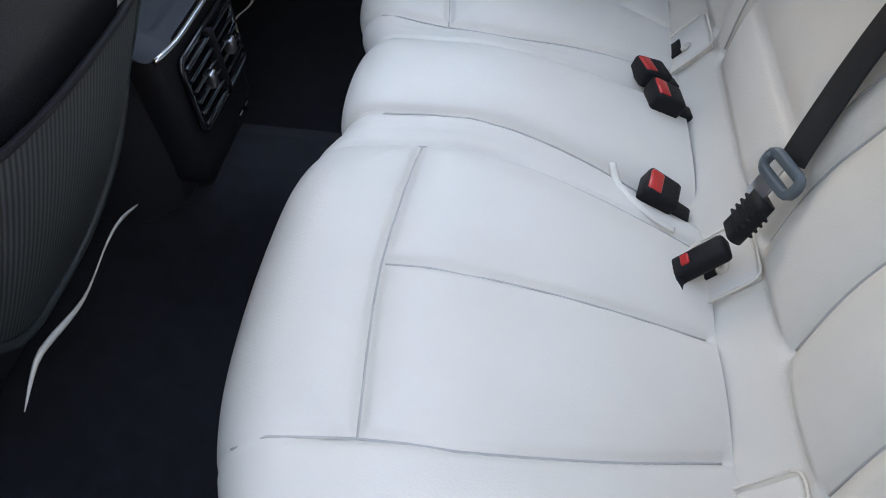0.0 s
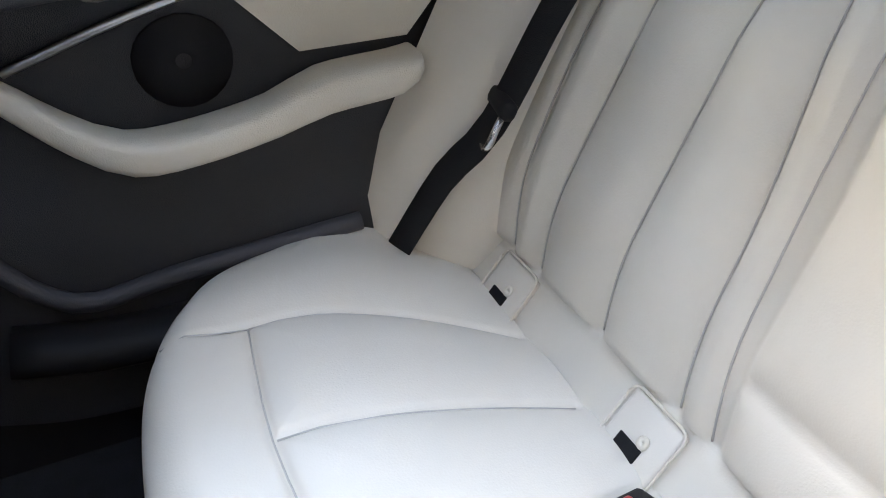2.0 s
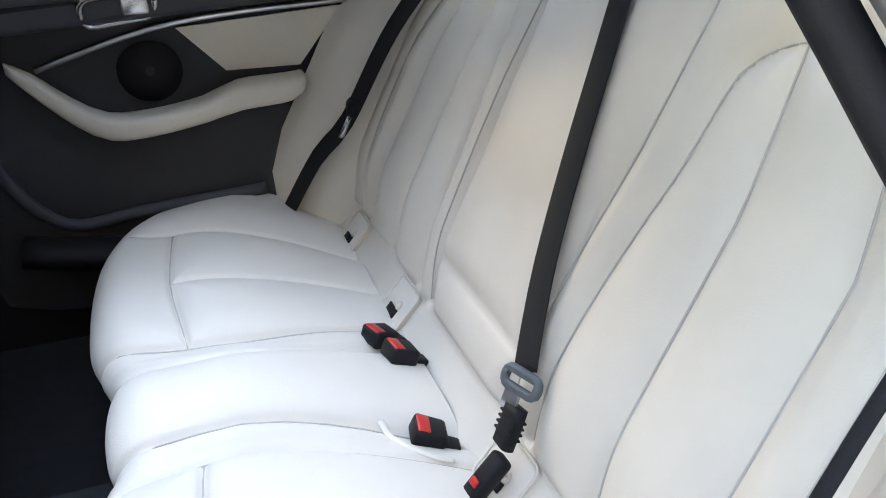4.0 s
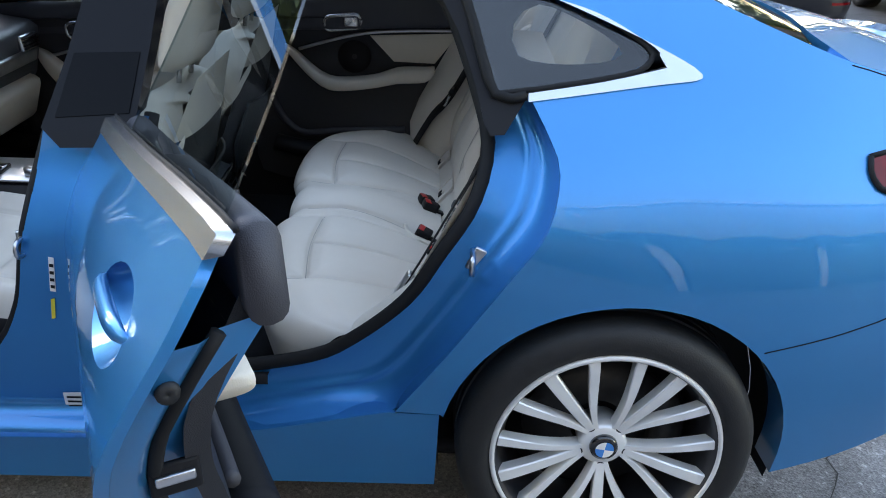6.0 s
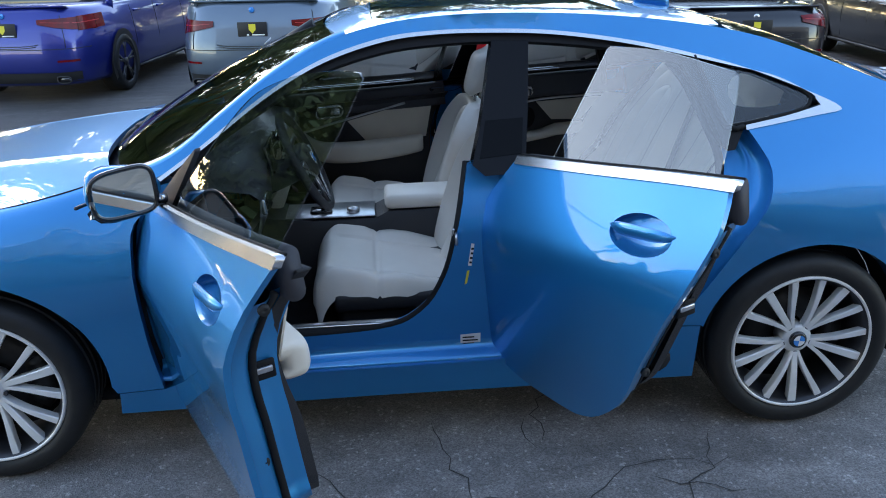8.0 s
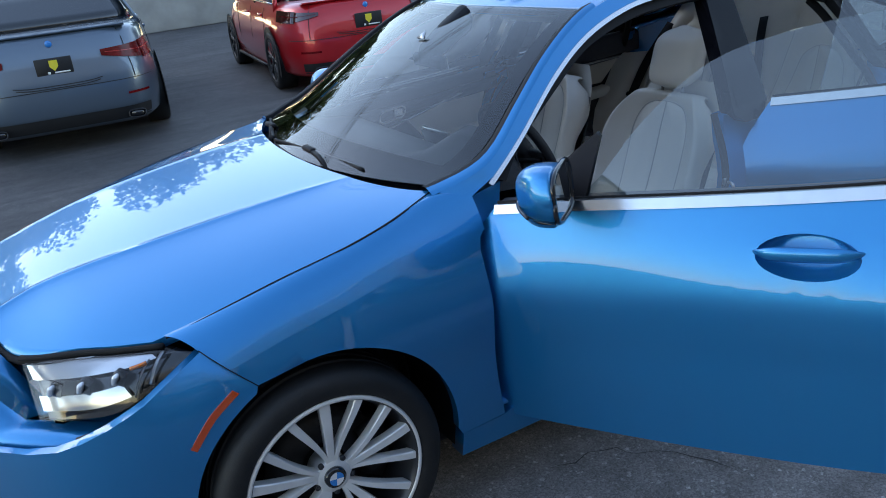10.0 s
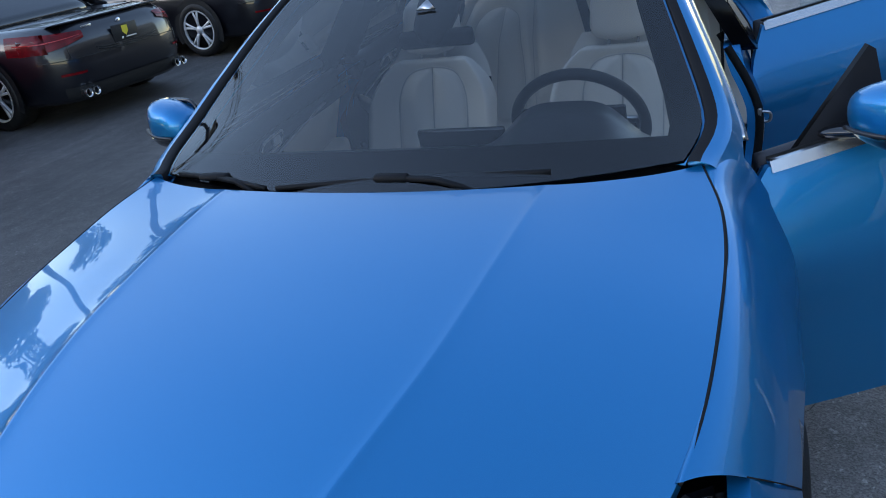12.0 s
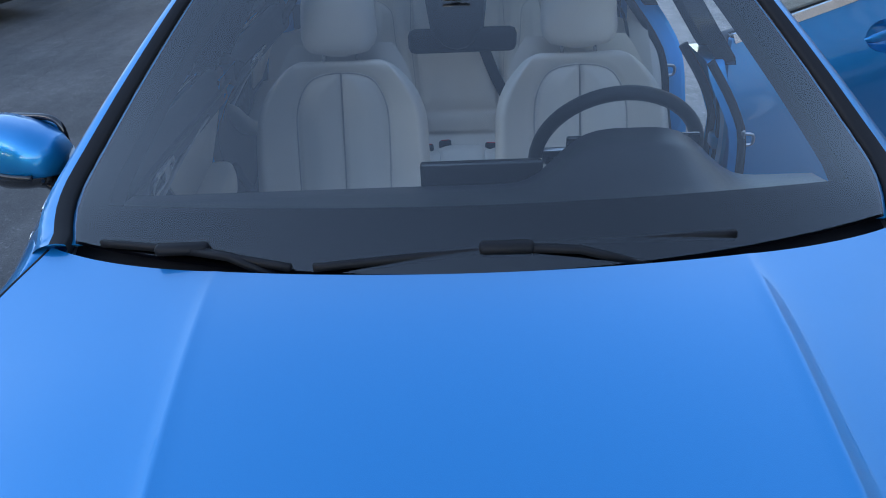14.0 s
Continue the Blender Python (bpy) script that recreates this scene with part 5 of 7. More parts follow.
    part("seat_shell", facing(grid_sheet(shell, np.linspace(0, 0.80, 22), np.linspace(-1, 1, 25)), (1, 0, 0)), DASH, seat, "black seat back shell")
    part("upper_back", facing(grid_sheet(shell, np.linspace(0.80, 1, 8), np.linspace(-1, 1, 25)), (1, 0, 0)), LEATHER, seat, "light leather upper seat back")
    def net_at(t, v):
        """Storage net: t from its rounded foot to its hem, v across."""
        p = Vector(shell(0.15 + 0.47 * t, v * 0.84 * math.sqrt(min(1.0, 0.02 + t / 0.55))))
        return p + Vector((0.008 + 0.012 * t, 0, 0))

    part("net_pocket", facing(grid_sheet(net_at, np.linspace(0, 1, 18) ** 1.6, np.linspace(-1, 1, 21)), (1, 0, 0)), NET, seat, "black ribbed storage net with a rounded foot")
    ts = np.linspace(0, 1, 22) ** 1.6
    rim_pts = [net_at(t, -1) + Vector((0.003, 0, 0)) for t in ts[::-1]] + [net_at(t, 1) + Vector((0.003, 0, 0)) for t in ts]
    part("net_edge", sweep(rim_pts, ring(0.0055, 8), up=(1, 0, 0)), NET_EDGE, seat)
    part("net_hem", sweep([net_at(1, v) + Vector((0.002, 0, 0)) for v in np.linspace(-1, 1, 15)], ring(0.004, 7)), BLACK_TRIM, seat)
    way = 1 if yc < 0 else -1
    hem = smooth_line([(1.645, yc + way * a, z) for a, z in ((0.187, 0.411), (0.145, 0.426), (0.105, 0.427), (0.032, 0.412), (-0.04, 0.428), (-0.07, 0.430), (-0.112, 0.405))], 0.012)
    fold = []
    for k, p in enumerate(hem):
        f = k / (len(hem) - 1)
        w = 0.0008 + 0.0052 * math.sin(math.pi * f) ** 0.7 * (0.55 + 0.45 * math.sin(2.2 + 7 * f))
        fold.append([(p[0] + 0.7 * w * math.cos(g), p[1], p[2] + w * math.sin(g)) for g in np.linspace(0, 2 * math.pi, 9)[:-1]])
    part("seat_hem", loft(fold), LEATHER, seat, "narrow fold of light leather under the seat back")
    head = []
    for t in np.linspace(0, 1, 15):
        k = max(0.02, 1 - abs(2 * t - 1) ** 5) ** (1 / 3)
        head.append([(1.715 + 0.05 * t + 0.052 * k * a, yc + (0.118 - 0.012 * t) * k * b, 0.985 + 0.195 * t + 0.012 * a) for a, b in [(math.copysign(abs(math.cos(g)) ** 0.7, math.cos(g)), math.copysign(abs(math.sin(g)) ** 0.5, math.sin(g))) for g in np.linspace(0, 2 * math.pi, 33)[:-1]]])
    part("headrest", loft(head), LEATHER, seat, "light leather headrest")
    for o in (-0.05, 0.05):
        part("headrest_post", sweep([(1.71, yc + o, 0.95), (1.722, yc + o, 1.03)], ring(0.006, 8)), CHROME, seat)
    return seat


NET = material("mesh_net", (0.004, 0.005, 0.006), 0.75)
nodes, links = NET.node_tree.nodes, NET.node_tree.links
place, weave, rib = nodes.new("ShaderNodeTexCoord"), nodes.new("ShaderNodeTexWave"), nodes.new("ShaderNodeMix")
weave.bands_direction = "Y"
weave.inputs["Scale"].default_value, weave.inputs["Distortion"].default_value = 52, 0.6
rib.data_type = "RGBA"
rib.inputs["A"].default_value, rib.inputs["B"].default_value = (0.004, 0.005, 0.006, 1), (0.045, 0.055, 0.060, 1)
links.new(place.outputs["Object"], weave.inputs["Vector"])
links.new(weave.outputs["Fac"], rib.inputs["Factor"])
links.new(rib.outputs["Result"], nodes["Principled BSDF"].inputs["Base Color"])
NET_EDGE = material("net_edging", (0.022, 0.030, 0.034), 0.5, bump=0.4, bump_scale=500)
for yc in (-0.355, 0.365):
    front_seat(yc)

# ---- centre console, dashboard and steering wheel ----
rows = []
for x, w, z in ((0.62, 0.15, 0.62), (0.80, 0.13, 0.60), (1.00, 0.125, 0.575), (1.25, 0.12, 0.575), (1.30, 0.115, 0.60), (1.60, 0.11, 0.605), (1.675, 0.106, 0.57)):
    rows.append([(x, -w, 0.28 + 0.08 * ease(1.55, 1.675, x)), (x, -w, z - 0.03), (x, -w + 0.02, z), (x, w - 0.02, z), (x, w, z - 0.03), (x, w, 0.28 + 0.08 * ease(1.55, 1.675, x))])
console = part("centre_console", loft(rows), DASH, car, "black centre console with rear vents", sharp=40)
part("console_lid", block((0.34, 0.20, 0.06), (1.46, 0, 0.635), 0.022), LEATHER, console, "light leather console armrest")
part("console_strip", block((0.42, 0.19, 0.008), (1.04, 0, 0.585), 0.004), STEEL, console, "brushed metal console strip")
part("selector_base", block((0.09, 0.07, 0.02), (1.03, -0.02, 0.592), 0.006), GLOSS_BLACK, console)
part("gear_selector", loft([[(1.045 - 0.02 * t + 0.022 * w * math.cos(a), -0.02 + 0.018 * w * math.sin(a), 0.595 + 0.085 * t) for a in np.linspace(0, 2 * math.pi, 13)[:-1]] for t, w in ((0, 0.7), (0.4, 0.55), (0.6, 0.9), (0.85, 1.1), (1.0, 0.8))]), GLOSS_BLACK, console)
part("control_dial", moved(lathe([(0.001, 0.0), (0.026, 0.0), (0.027, 0.018), (0.001, 0.020)], 24, "z"), pose(1.16, -0.035, 0.588)), STEEL, console)
# rear vents on the console's back
def panel_outline(z):
    """Half width of the console's back panel: rounded towards its foot."""
    return 0.108 * min(1.0, math.sqrt(max(0.03, (z - 0.335) / 0.07))) + 0.008 * ease(0.42, 0.56, z)


rows = []
for z in np.linspace(0.335, 0.585, 22):
    w, x = panel_outline(z), 1.705 - 0.13 * (z - 0.45) - 0.02 * ease(0.42, 0.335, z)
    rows.append([(x - 0.035, -w, z), (x - 0.008, -w, z), (x - 0.002, -w + 0.006, z), (x, -w + 0.014, z), (x + 0.002, 0, z), (x, w - 0.014, z), (x - 0.002, w - 0.006, z), (x - 0.008, w, z), (x - 0.035, w, z)])
vent_panel = part("vent_panel", facing(loft(rows, False, False), (1, 0, 0)), BLACK_TRIM, console, "black rear console panel with vents and sockets")


def hood_panel(u, v):
    """Satin panel sloping up from the vents, with a shallow U-shaped recess."""
    y = 0.112 * v
    dip = 0.012 * (1 - ease(0.55, 0.72, math.hypot(v * 1.05, max(0.0, u - 0.55) * 1.6)))
    return (1.694 - 0.115 * u - 0.010 * abs(v) ** 4 - 0.4 * dip, y, 0.588 + 0.052 * u - 0.012 * abs(v) ** 6 - dip * ease(0.12, 0.3, u))


part("vent_hood", facing(grid_sheet(hood_panel, np.linspace(0, 1, 25), np.linspace(-1, 1, 33)), (1, 0, 1)), SATIN_GREY, console, "grey satin panel above the vents")
part("panel_edge", sweep([(1.697 - 0.010 * abs(v) ** 4, 0.113 * v, 0.586) for v in np.linspace(-1, 1, 17)], ring(0.0035, 8)), CHROME, console, "silver edge strip")
frame_at = pose(1.6975, 0.012, 0.508, 0, -7.5, 0)
part("vent_mouth", moved(block((0.010, 0.170, 0.098), (0, 0, 0), 0.004), frame_at), INSET_BLACK, console)
edge = [frame_at @ Vector((0.006, a, b)) for a, b in rrect(0.176, 0.104, 0.014)]
part("vent_frame", sweep(edge + edge[:1], ring(0.004, 6), up=(1, 0, 0)), GLOSS_BLACK, console)
for k in range(6):
    slat = part("vent_slat", moved(block((0.012, 0.164, 0.005), (0.006, 0, -0.040 + 0.016 * k), 0.001, (0, 14, 0)), frame_at), GLOSS_BLACK, console)
    part("slat_edge", moved(sweep([(0.0125, -0.080, -0.0412 + 0.016 * k), (0.0125, 0.080, -0.0412 + 0.016 * k)], ring(0.0010, 5)), frame_at), SATIN_GREY, slat)
part("vent_divider", moved(block((0.014, 0.012, 0.096), (0.010, 0, 0), 0.003), frame_at), BLACK_TRIM, console)
for y in (-0.040, 0.040):
    part("vent_tab", moved(block((0.014, 0.016, 0.022), (0.014, y, 0), 0.003), frame_at), STEEL, console)
plate_at = pose(1.7035, 0.06, 0.400, 0, -5, 0)
part("socket_plate", moved(block((0.005, 0.052, 0.020), (0.003, 0, 0), 0.002), plate_at), GLOSS_BLACK, console)
for y in (-0.012, 0.012):
    socket = part("charging_socket", moved(block((0.004, 0.015, 0.010), (0.0055, y, 0), 0.001), plate_at), INSET_BLACK, console)
    part("socket_tongue", moved(block((0.004, 0.012, 0.003), (0.0065, y, 0), 0.0005), plate_at), STEEL, socket)

rows = []
for y in np.linspace(-0.72, 0.72, 61):
    hood = 0.105 * math.exp(-((y + 0.335) / 0.17) ** 4)
    curve = 0.05 * (y / 0.72) ** 2
    rows.append([(0.34 + curve * 2.6, y, 0.915), (0.52 + curve, y, 0.915), (0.70 + curve * 0.3, y, 0.905 + hood * 0.25), (0.80, y, 0.892 + hood * 0.8), (0.86, y, 0.884 + hood * 1.08), (0.89, y, 0.862 + hood * 0.9), (0.885, y, 0.80), (0.86, y, 0.70), (0.80, y, 0.60), (0.72, y, 0.52)])
dash = part("dashboard", loft(rows, False, False), LIT_DASH, car, "black soft-touch dashboard")
part("dash_trim", block((0.02, 0.70, 0.05), (0.885, 0.33, 0.775), 0.01, (0, 12, 0)), STEEL, dash, "brushed silver dashboard strip")
part("dash_lower", block((0.16, 0.66, 0.16), (0.80, 0.36, 0.64), 0.03, (0, 18, 0)), BEIGE, dash, "beige lower dashboard")
knee = [[(x0 + (x1 - x0) * f - 0.012 * math.sin(math.pi * f), y, z0 + (z1 - z0) * f) for f in (0, 0.25, 0.5, 0.75, 1.0)] for y, x0, z0, x1, z1 in ((-0.715, 0.62, 0.47, 0.80, 0.70), (-0.60, 0.68, 0.545, 0.85, 0.735), (-0.45, 0.74, 0.61, 0.885, 0.765), (-0.30, 0.80, 0.665, 0.90, 0.775), (-0.15, 0.84, 0.705, 0.905, 0.775))]
part("dash_lower", facing(loft(knee, False, False), (1, 0, -0.5)), BEIGE, dash, "beige lower dashboard")
part("centre_screen", block((0.02, 0.26, 0.12), (0.885, -0.025, 0.872), 0.006, (0, -10, 0)), GLOSS_BLACK, dash, "dark infotainment screen")
part("instrument_screen", block((0.012, 0.28, 0.10), (0.897, -0.345, 0.925), 0.004, (0, -14, 0)), GLOSS_BLACK, dash, "dark instrument display")
for y in (-0.62, -0.07, 0.06, 0.62):
    vent = part("air_vent", block((0.02, 0.12, 0.055), (0.892, y, 0.825), 0.008, (0, -8, 0)), CHROME, dash)
    for k in range(4):
        part("vent_slat", block((0.02, 0.108, 0.004), (0.899, y, 0.807 + 0.012 * k), 0.001), BLACK_TRIM, vent)

WHEEL_AT = pose(1.01, -0.335, 0.885, 0, 65, 0)
circle = [(0.182 * math.cos(a), 0.182 * math.sin(a), 0) for a in np.linspace(0, 2 * math.pi, 49)[:-1]]
rows = [[(c * (1 + 0.016 / 0.182 * math.cos(g)), s * (1 + 0.016 / 0.182 * math.cos(g)), 0.016 * math.sin(g)) for g in np.linspace(0, 2 * math.pi, 11)[:-1]] for c, s, _ in circle]
rows.append(rows[0])
steer = part("steering_wheel", moved(loft(rows, True, False), WHEEL_AT), DASH, car, "black leather steering wheel")
hubm = loft([[((0.068 + 0.018 * abs(math.sin(a)) ** 2) * w * math.cos(a), 0.075 * w * math.sin(a), h) for a in np.linspace(0, 2 * math.pi, 25)[:-1]] for h, w in ((-0.03, 1.0), (0.005, 1.0), (0.022, 0.9), (0.03, 0.55), (0.031, 0.05))])
part("airbag_cover", moved(hubm, WHEEL_AT), DASH, steer)
part("badge", moved(lathe([(0.001, 0.034), (0.024, 0.034), (0.026, 0.028), (0.001, 0.028)], 24, "z"), WHEEL_AT), CHROME, steer)
part("badge_face", moved(lathe([(0.001, 0.0355), (0.017, 0.0355), (0.018, 0.033), (0.001, 0.033)], 24, "z"), WHEEL_AT), BADGE_BLUE, steer)
for a in (90, -90):
    part("wheel_spoke", moved(block((0.045, 0.10, 0.016), (0.0, math.copysign(0.12, a), 0.004), 0.007), WHEEL_AT), STEEL, steer)
part("wheel_spoke", moved(block((0.11, 0.034, 0.014), (0.12, 0, 0.002), 0.006), WHEEL_AT), STEEL, steer)
bezel = smooth_line([(-0.010, -0.165, 0.010), (0.030, -0.095, 0.016), (0.070, -0.045, 0.016), (0.165, -0.020, 0.010)], 0.02)
for s in (-1, 1):
    part("spoke_bezel", moved(sweep([(x, s * y, z) for x, y, z in bezel], rrect(0.014, 0.006, 0.002)), WHEEL_AT), CHROME, steer, "satin silver spoke bezel")
part("steering_column", sweep([(0.80, -0.335, 0.79), (0.99, -0.335, 0.872)], ring(0.05, 14)), DASH, steer)
for s in (-1, 1):
    part("stalk", sweep([(0.955, -0.335 + s * 0.05, 0.87), (0.985, -0.335 + s * 0.16, 0.885)], ring(0.009, 8)), BLACK_TRIM, steer)


# ---- lamps, mirrors, wipers and small fittings of the blue car ----
def patch(fn, us, vs):
    return loft([[fn(u, v) for v in vs] for u in us], False, False)


for side in (-1, 1):
    back = (0, -side, 0)
    # headlamp between hood edge and bumper
    top_line = smooth_line([(hood_front(y) - 0.006, y + 0.004, hood_lift(hood_front(y), y)[2] - 0.012) for y in (0.728, 0.69, 0.65, 0.60, 0.55, 0.50, 0.46)], 0.02)
    low_line = smooth_line([(-0.262, 0.780, 0.752), (-0.36, 0.785, 0.695), (-0.49, 0.730, 0.645), (-0.62, 0.60, 0.620)], 0.02)
    n = 14
    def on_line(line, k):
        f = k / n * (len(line) - 1)
        i = min(len(line) - 2, int(f))
        return Vector(line[i]).lerp(Vector(line[i + 1]), f - i)
    def lamp_at(k, v, sink=0.0):
        p = on_line(top_line, k).lerp(on_line(low_line, k), v)
        d = 0.03 * math.sin(math.pi * v) * math.sin(math.pi * min(1, k / n + 0.05)) - sink
        return Vector((p.x - d * 0.6, side * (p.y + d * 0.6), p.z + d * 0.4))
    tp = [on_line(top_line, k) for k in range(n + 1)]
    lens = part("headlamp", patch(lambda k, v: lamp_at(k, v), range(n + 1), np.linspace(0, 1, 9)), LENS, car, "clear headlamp with dark housing and amber marker")
    part("lamp_housing", patch(lambda k, v: lamp_at(k, v, 0.034), range(n + 1), np.linspace(0, 1, 9)), GLOSS_BLACK, lens)
    part("lamp_reflector", patch(lambda k, v: lamp_at(k, v, 0.010 + 0.03 * v), np.linspace(2.0, n, 14), np.linspace(0.05, 0.36, 5)), LAMP, lens, "bright lamp reflector")
    part("lamp_reflector", patch(lambda k, v: lamp_at(k, v, 0.022), np.linspace(5.5, n, 10), np.linspace(0.62, 0.86, 4)), LAMP, lens, "bright lamp reflector")
    part("lamp_edge", sweep([lamp_at(k, 0.045 + 0.02 * math.sin(k), 0.007) for k in np.linspace(0.6, n, 24)], ring(0.0022, 6)), STEEL, lens)
    part("light_guide", sweep([lamp_at(0.9 + 2.6 * f, 0.22 + 0.62 * f, 0.010) for f in np.linspace(0, 1, 9)], rrect(0.009, 0.004, 0.0015)), LAMP, lens)
    part("light_guide", sweep([lamp_at(2.4 + 2.8 * f, 0.34 + 0.56 * f, 0.014) for f in np.linspace(0, 1, 9)], rrect(0.005, 0.003, 0.001)), STEEL, lens)
    for k0 in (5.2, 8.2, 11.2):
        at = lamp_at(k0, 0.50, 0.020)
        cup = part("lamp_projector", block((0.034, 0.030, 0.034), at, 0.005, (0, 20, side * 40)), GLOSS_BLACK, lens)
        part("projector_lens", block((0.012, 0.024, 0.026), at + Vector((-0.016, side * 0.012, 0.006)), 0.005, (0, 20, side * 40)), LAMP, cup)
    part("amber_marker", sweep([lamp_at(k, 0.40, 0.006) for k in np.linspace(2.6, 4.0, 6)], ring(0.0052, 8)), AMBER, lens)
    seam_pts = [Vector((p[0], side * p[1], p[2] + 0.002)) for p in tp]
    part("hood_gap", sweep(seam_pts, ring(0.008, 6)), SEAL, car)
    # amber side marker on the front bumper
    mk = smooth_line([(-0.318, 0.545), (-0.262, 0.615), (-0.196, 0.664)], 0.02)
    mk2 = [(x - 0.013, z + 0.010) for x, z in mk]
    part("side_marker", facing(sheet(mk + mk2[::-1], skin(-0.004, side), 0.03, 0.008, back=back), (0, side, 0)), MARKER, car, "narrow red-orange side marker lamp")
    # tail lamp
    tl = smooth_line([(3.140, 0.945), (3.25, 0.962), (3.42, 0.965), (3.56, 0.955), (3.60, 0.93)], 0.03) + smooth_line([(3.59, 0.88), (3.50, 0.835), (3.36, 0.838), (3.225, 0.868), (3.155, 0.892), (3.138, 0.92)], 0.03)
    tail = part("tail_lamp", facing(sheet(tl, skin(-0.007, side), 0.03, 0.02, back=back), (0, side, 0)), TAIL, car, "red wrap-around tail lamp")
    part("lamp_gasket", sweep([skin(-0.004, side)(*q) for q in tl + tl[:1]], ring(0.006, 6), up=(0, 1, 0)), SEAL, tail)
    bar = smooth_line([(3.19, 0.915), (3.40, 0.90), (3.57, 0.905)], 0.04)
    part("lamp_bar", sweep([skin(-0.009, side)(*q) for q in bar], ring(0.007, 6), up=(0, 1, 0)), RED, tail)
    dark = smooth_line([(3.20, 0.895), (3.36, 0.866), (3.50, 0.862), (3.57, 0.885)], 0.04)
    part("lamp_shade", sweep([skin(-0.0075, side)(*q) for q in dark], ring(0.014, 6, 0.004), up=(0, 1, 0)), SMOKED, tail)
    # panel gaps
    for name, line in (("bumper_seam", [(2.952, 0.579), (3.117, 0.617), (3.231, 0.664), (3.293, 0.767), (3.311, 0.834)]), ("fender_seam", [(-0.252, 0.768), (-0.15, 0.668)]), ("lid_seam", [(3.12, 1.095), (3.20, 1.075), (3.274, 1.045), (3.36, 1.02), (3.50, 0.99)])):
        part(name, sweep([skin(-0.0005, side)(*q) for q in smooth_line(line, 0.03)], ring(0.0013, 5), up=(0, 1, 0)), SEAL, car)
    reflector = smooth_line([(3.36, 0.56), (3.50, 0.60), (3.52, 0.58), (3.40, 0.53)], 0.03)
    part("bumper_vent", facing(sheet(reflector, skin(-0.003, side), 0.03, 0.006, back=back), (0, side, 0)), GLOSS_BLACK, car)
    # door mirror, riding on the front door
    door = FRONT_DOORS[side]
    home = Matrix.Translation(-Vector((0.58, side * 0.83, 0.6)))
    rows = []
    for v in np.linspace(0, 1, 17):
        y = 0.812 + 0.194 * v
        tall = spline((0, 0.06, 0.2, 0.5, 0.8, 0.94, 1), (0.012, 0.036, 0.054, 0.069, 0.069, 0.052, 0.012), v)
        deep, mid = spline((0, 0.15, 0.5, 0.85, 1), (0.062, 0.098, 0.118, 0.098, 0.05), v), 0.998 + 0.008 * v
        ringp = []
        for a in np.linspace(0, 2 * math.pi, 33)[:-1]:
            cx, cz = math.copysign(abs(math.cos(a)) ** (0.8 if math.cos(a) < 0 else 0.25), math.cos(a)), math.copysign(abs(math.sin(a)) ** 0.75, math.sin(a))
            x = 0.838 + (0.034 * cx if cx > 0 else (deep - 0.034) * cx) + 0.05 * (v - 0.5)
            ringp.append((x, side * y, mid + tall * cz))
        rows.append(ringp)
    shell = part("door_mirror", moved(loft(rows), home), BLUE, door, "blue door mirror with black lower shell")
    face_at = lambda y, z: (0.8735 + 0.05 * ((y - 0.812) / 0.194 - 0.5), side * y, z)
    pane = [(0.911 + 0.080 * math.copysign(abs(math.cos(a)) ** 0.55, math.cos(a)), 1.002 + 0.059 * math.copysign(abs(math.sin(a)) ** 0.5, math.sin(a)) * (1 - 0.08 * math.cos(a))) for a in np.linspace(0, 2 * math.pi, 37)[:-1]]
    glass = [[face_at(0.911 + (y - 0.911) * f, 1.002 + (z - 1.002) * f) for y, z in pane] for f in (1.0, 0.5, 0.02)]
    part("mirror_glass", moved(facing(loft(glass, True, False), (1, 0, 0)), home), MIRROR, shell, "silvered mirror glass")
    rim = [face_at(0.911 + (y - 0.911) * 1.05, 1.002 + (z - 1.002) * 1.06) for y, z in pane]
    part("mirror_rim", moved(sweep(rim + rim[:1], ring(0.007, 6), up=(1, 0, 0)), home), GLOSS_BLACK, shell, "gloss black mirror surround")
    lower = [[(0.838 + (p[0] - 0.838) * 1.03, side * (0.911 + (p[1] * side - 0.911) * 1.015), min(p[2], 0.966 + 0.012 * (0.84 - p[0]) / 0.1) - 0.003) for p in r] for r in rows]
    part("mirror_base_shell", moved(loft(lower), home), GLOSS_BLACK, shell)
    blinker = [(0.742 + 0.10 * t * t, side * (0.86 + 0.172 * t), 0.977 + 0.004 * t) for t in np.linspace(0, 1, 12)]
    part("turn_lamp", moved(sweep(blinker, ring(0.005, 6)), home), DARK_ALLOY, shell)
    part("mirror_arm", moved(loft([[(x + a * w, side * y, z + b * 0.016) for a, b in ring(1, 12)] for x, y, z, w in ((0.755, 0.770, 0.938, 0.055), (0.775, 0.81, 0.944, 0.042), (0.80, 0.85, 0.952, 0.035), (0.81, 0.90, 0.955, 0.03))]), home), GLOSS_BLACK, shell)
    sail = [(0.665, 0.922), (0.872, 0.938), (0.889, 1.074), (0.877, 1.084)]
    part("mirror_sail", moved(facing(sheet(sail, skin(0.012, side), 0.04, 0.016, back=back), (0, side, 0)), home), BLACK_TRIM, door, "black triangular mirror mount")
    # striker on the rear door frame
    sx, sy, sz = 2.382, side * 0.795, 0.722
    strike = part("door_striker", block((0.032, 0.010, 0.052), (sx, sy, sz), 0.008, (0, 25, 0)), STEEL, car, "bright steel door striker")
    hoop = smooth_line([(sx - 0.01, sy, sz + 0.02), (sx - 0.012, sy + side * 0.035, sz + 0.015), (sx - 0.012, sy + side * 0.035, sz - 0.015), (sx - 0.01, sy, sz - 0.02)], 0.006)
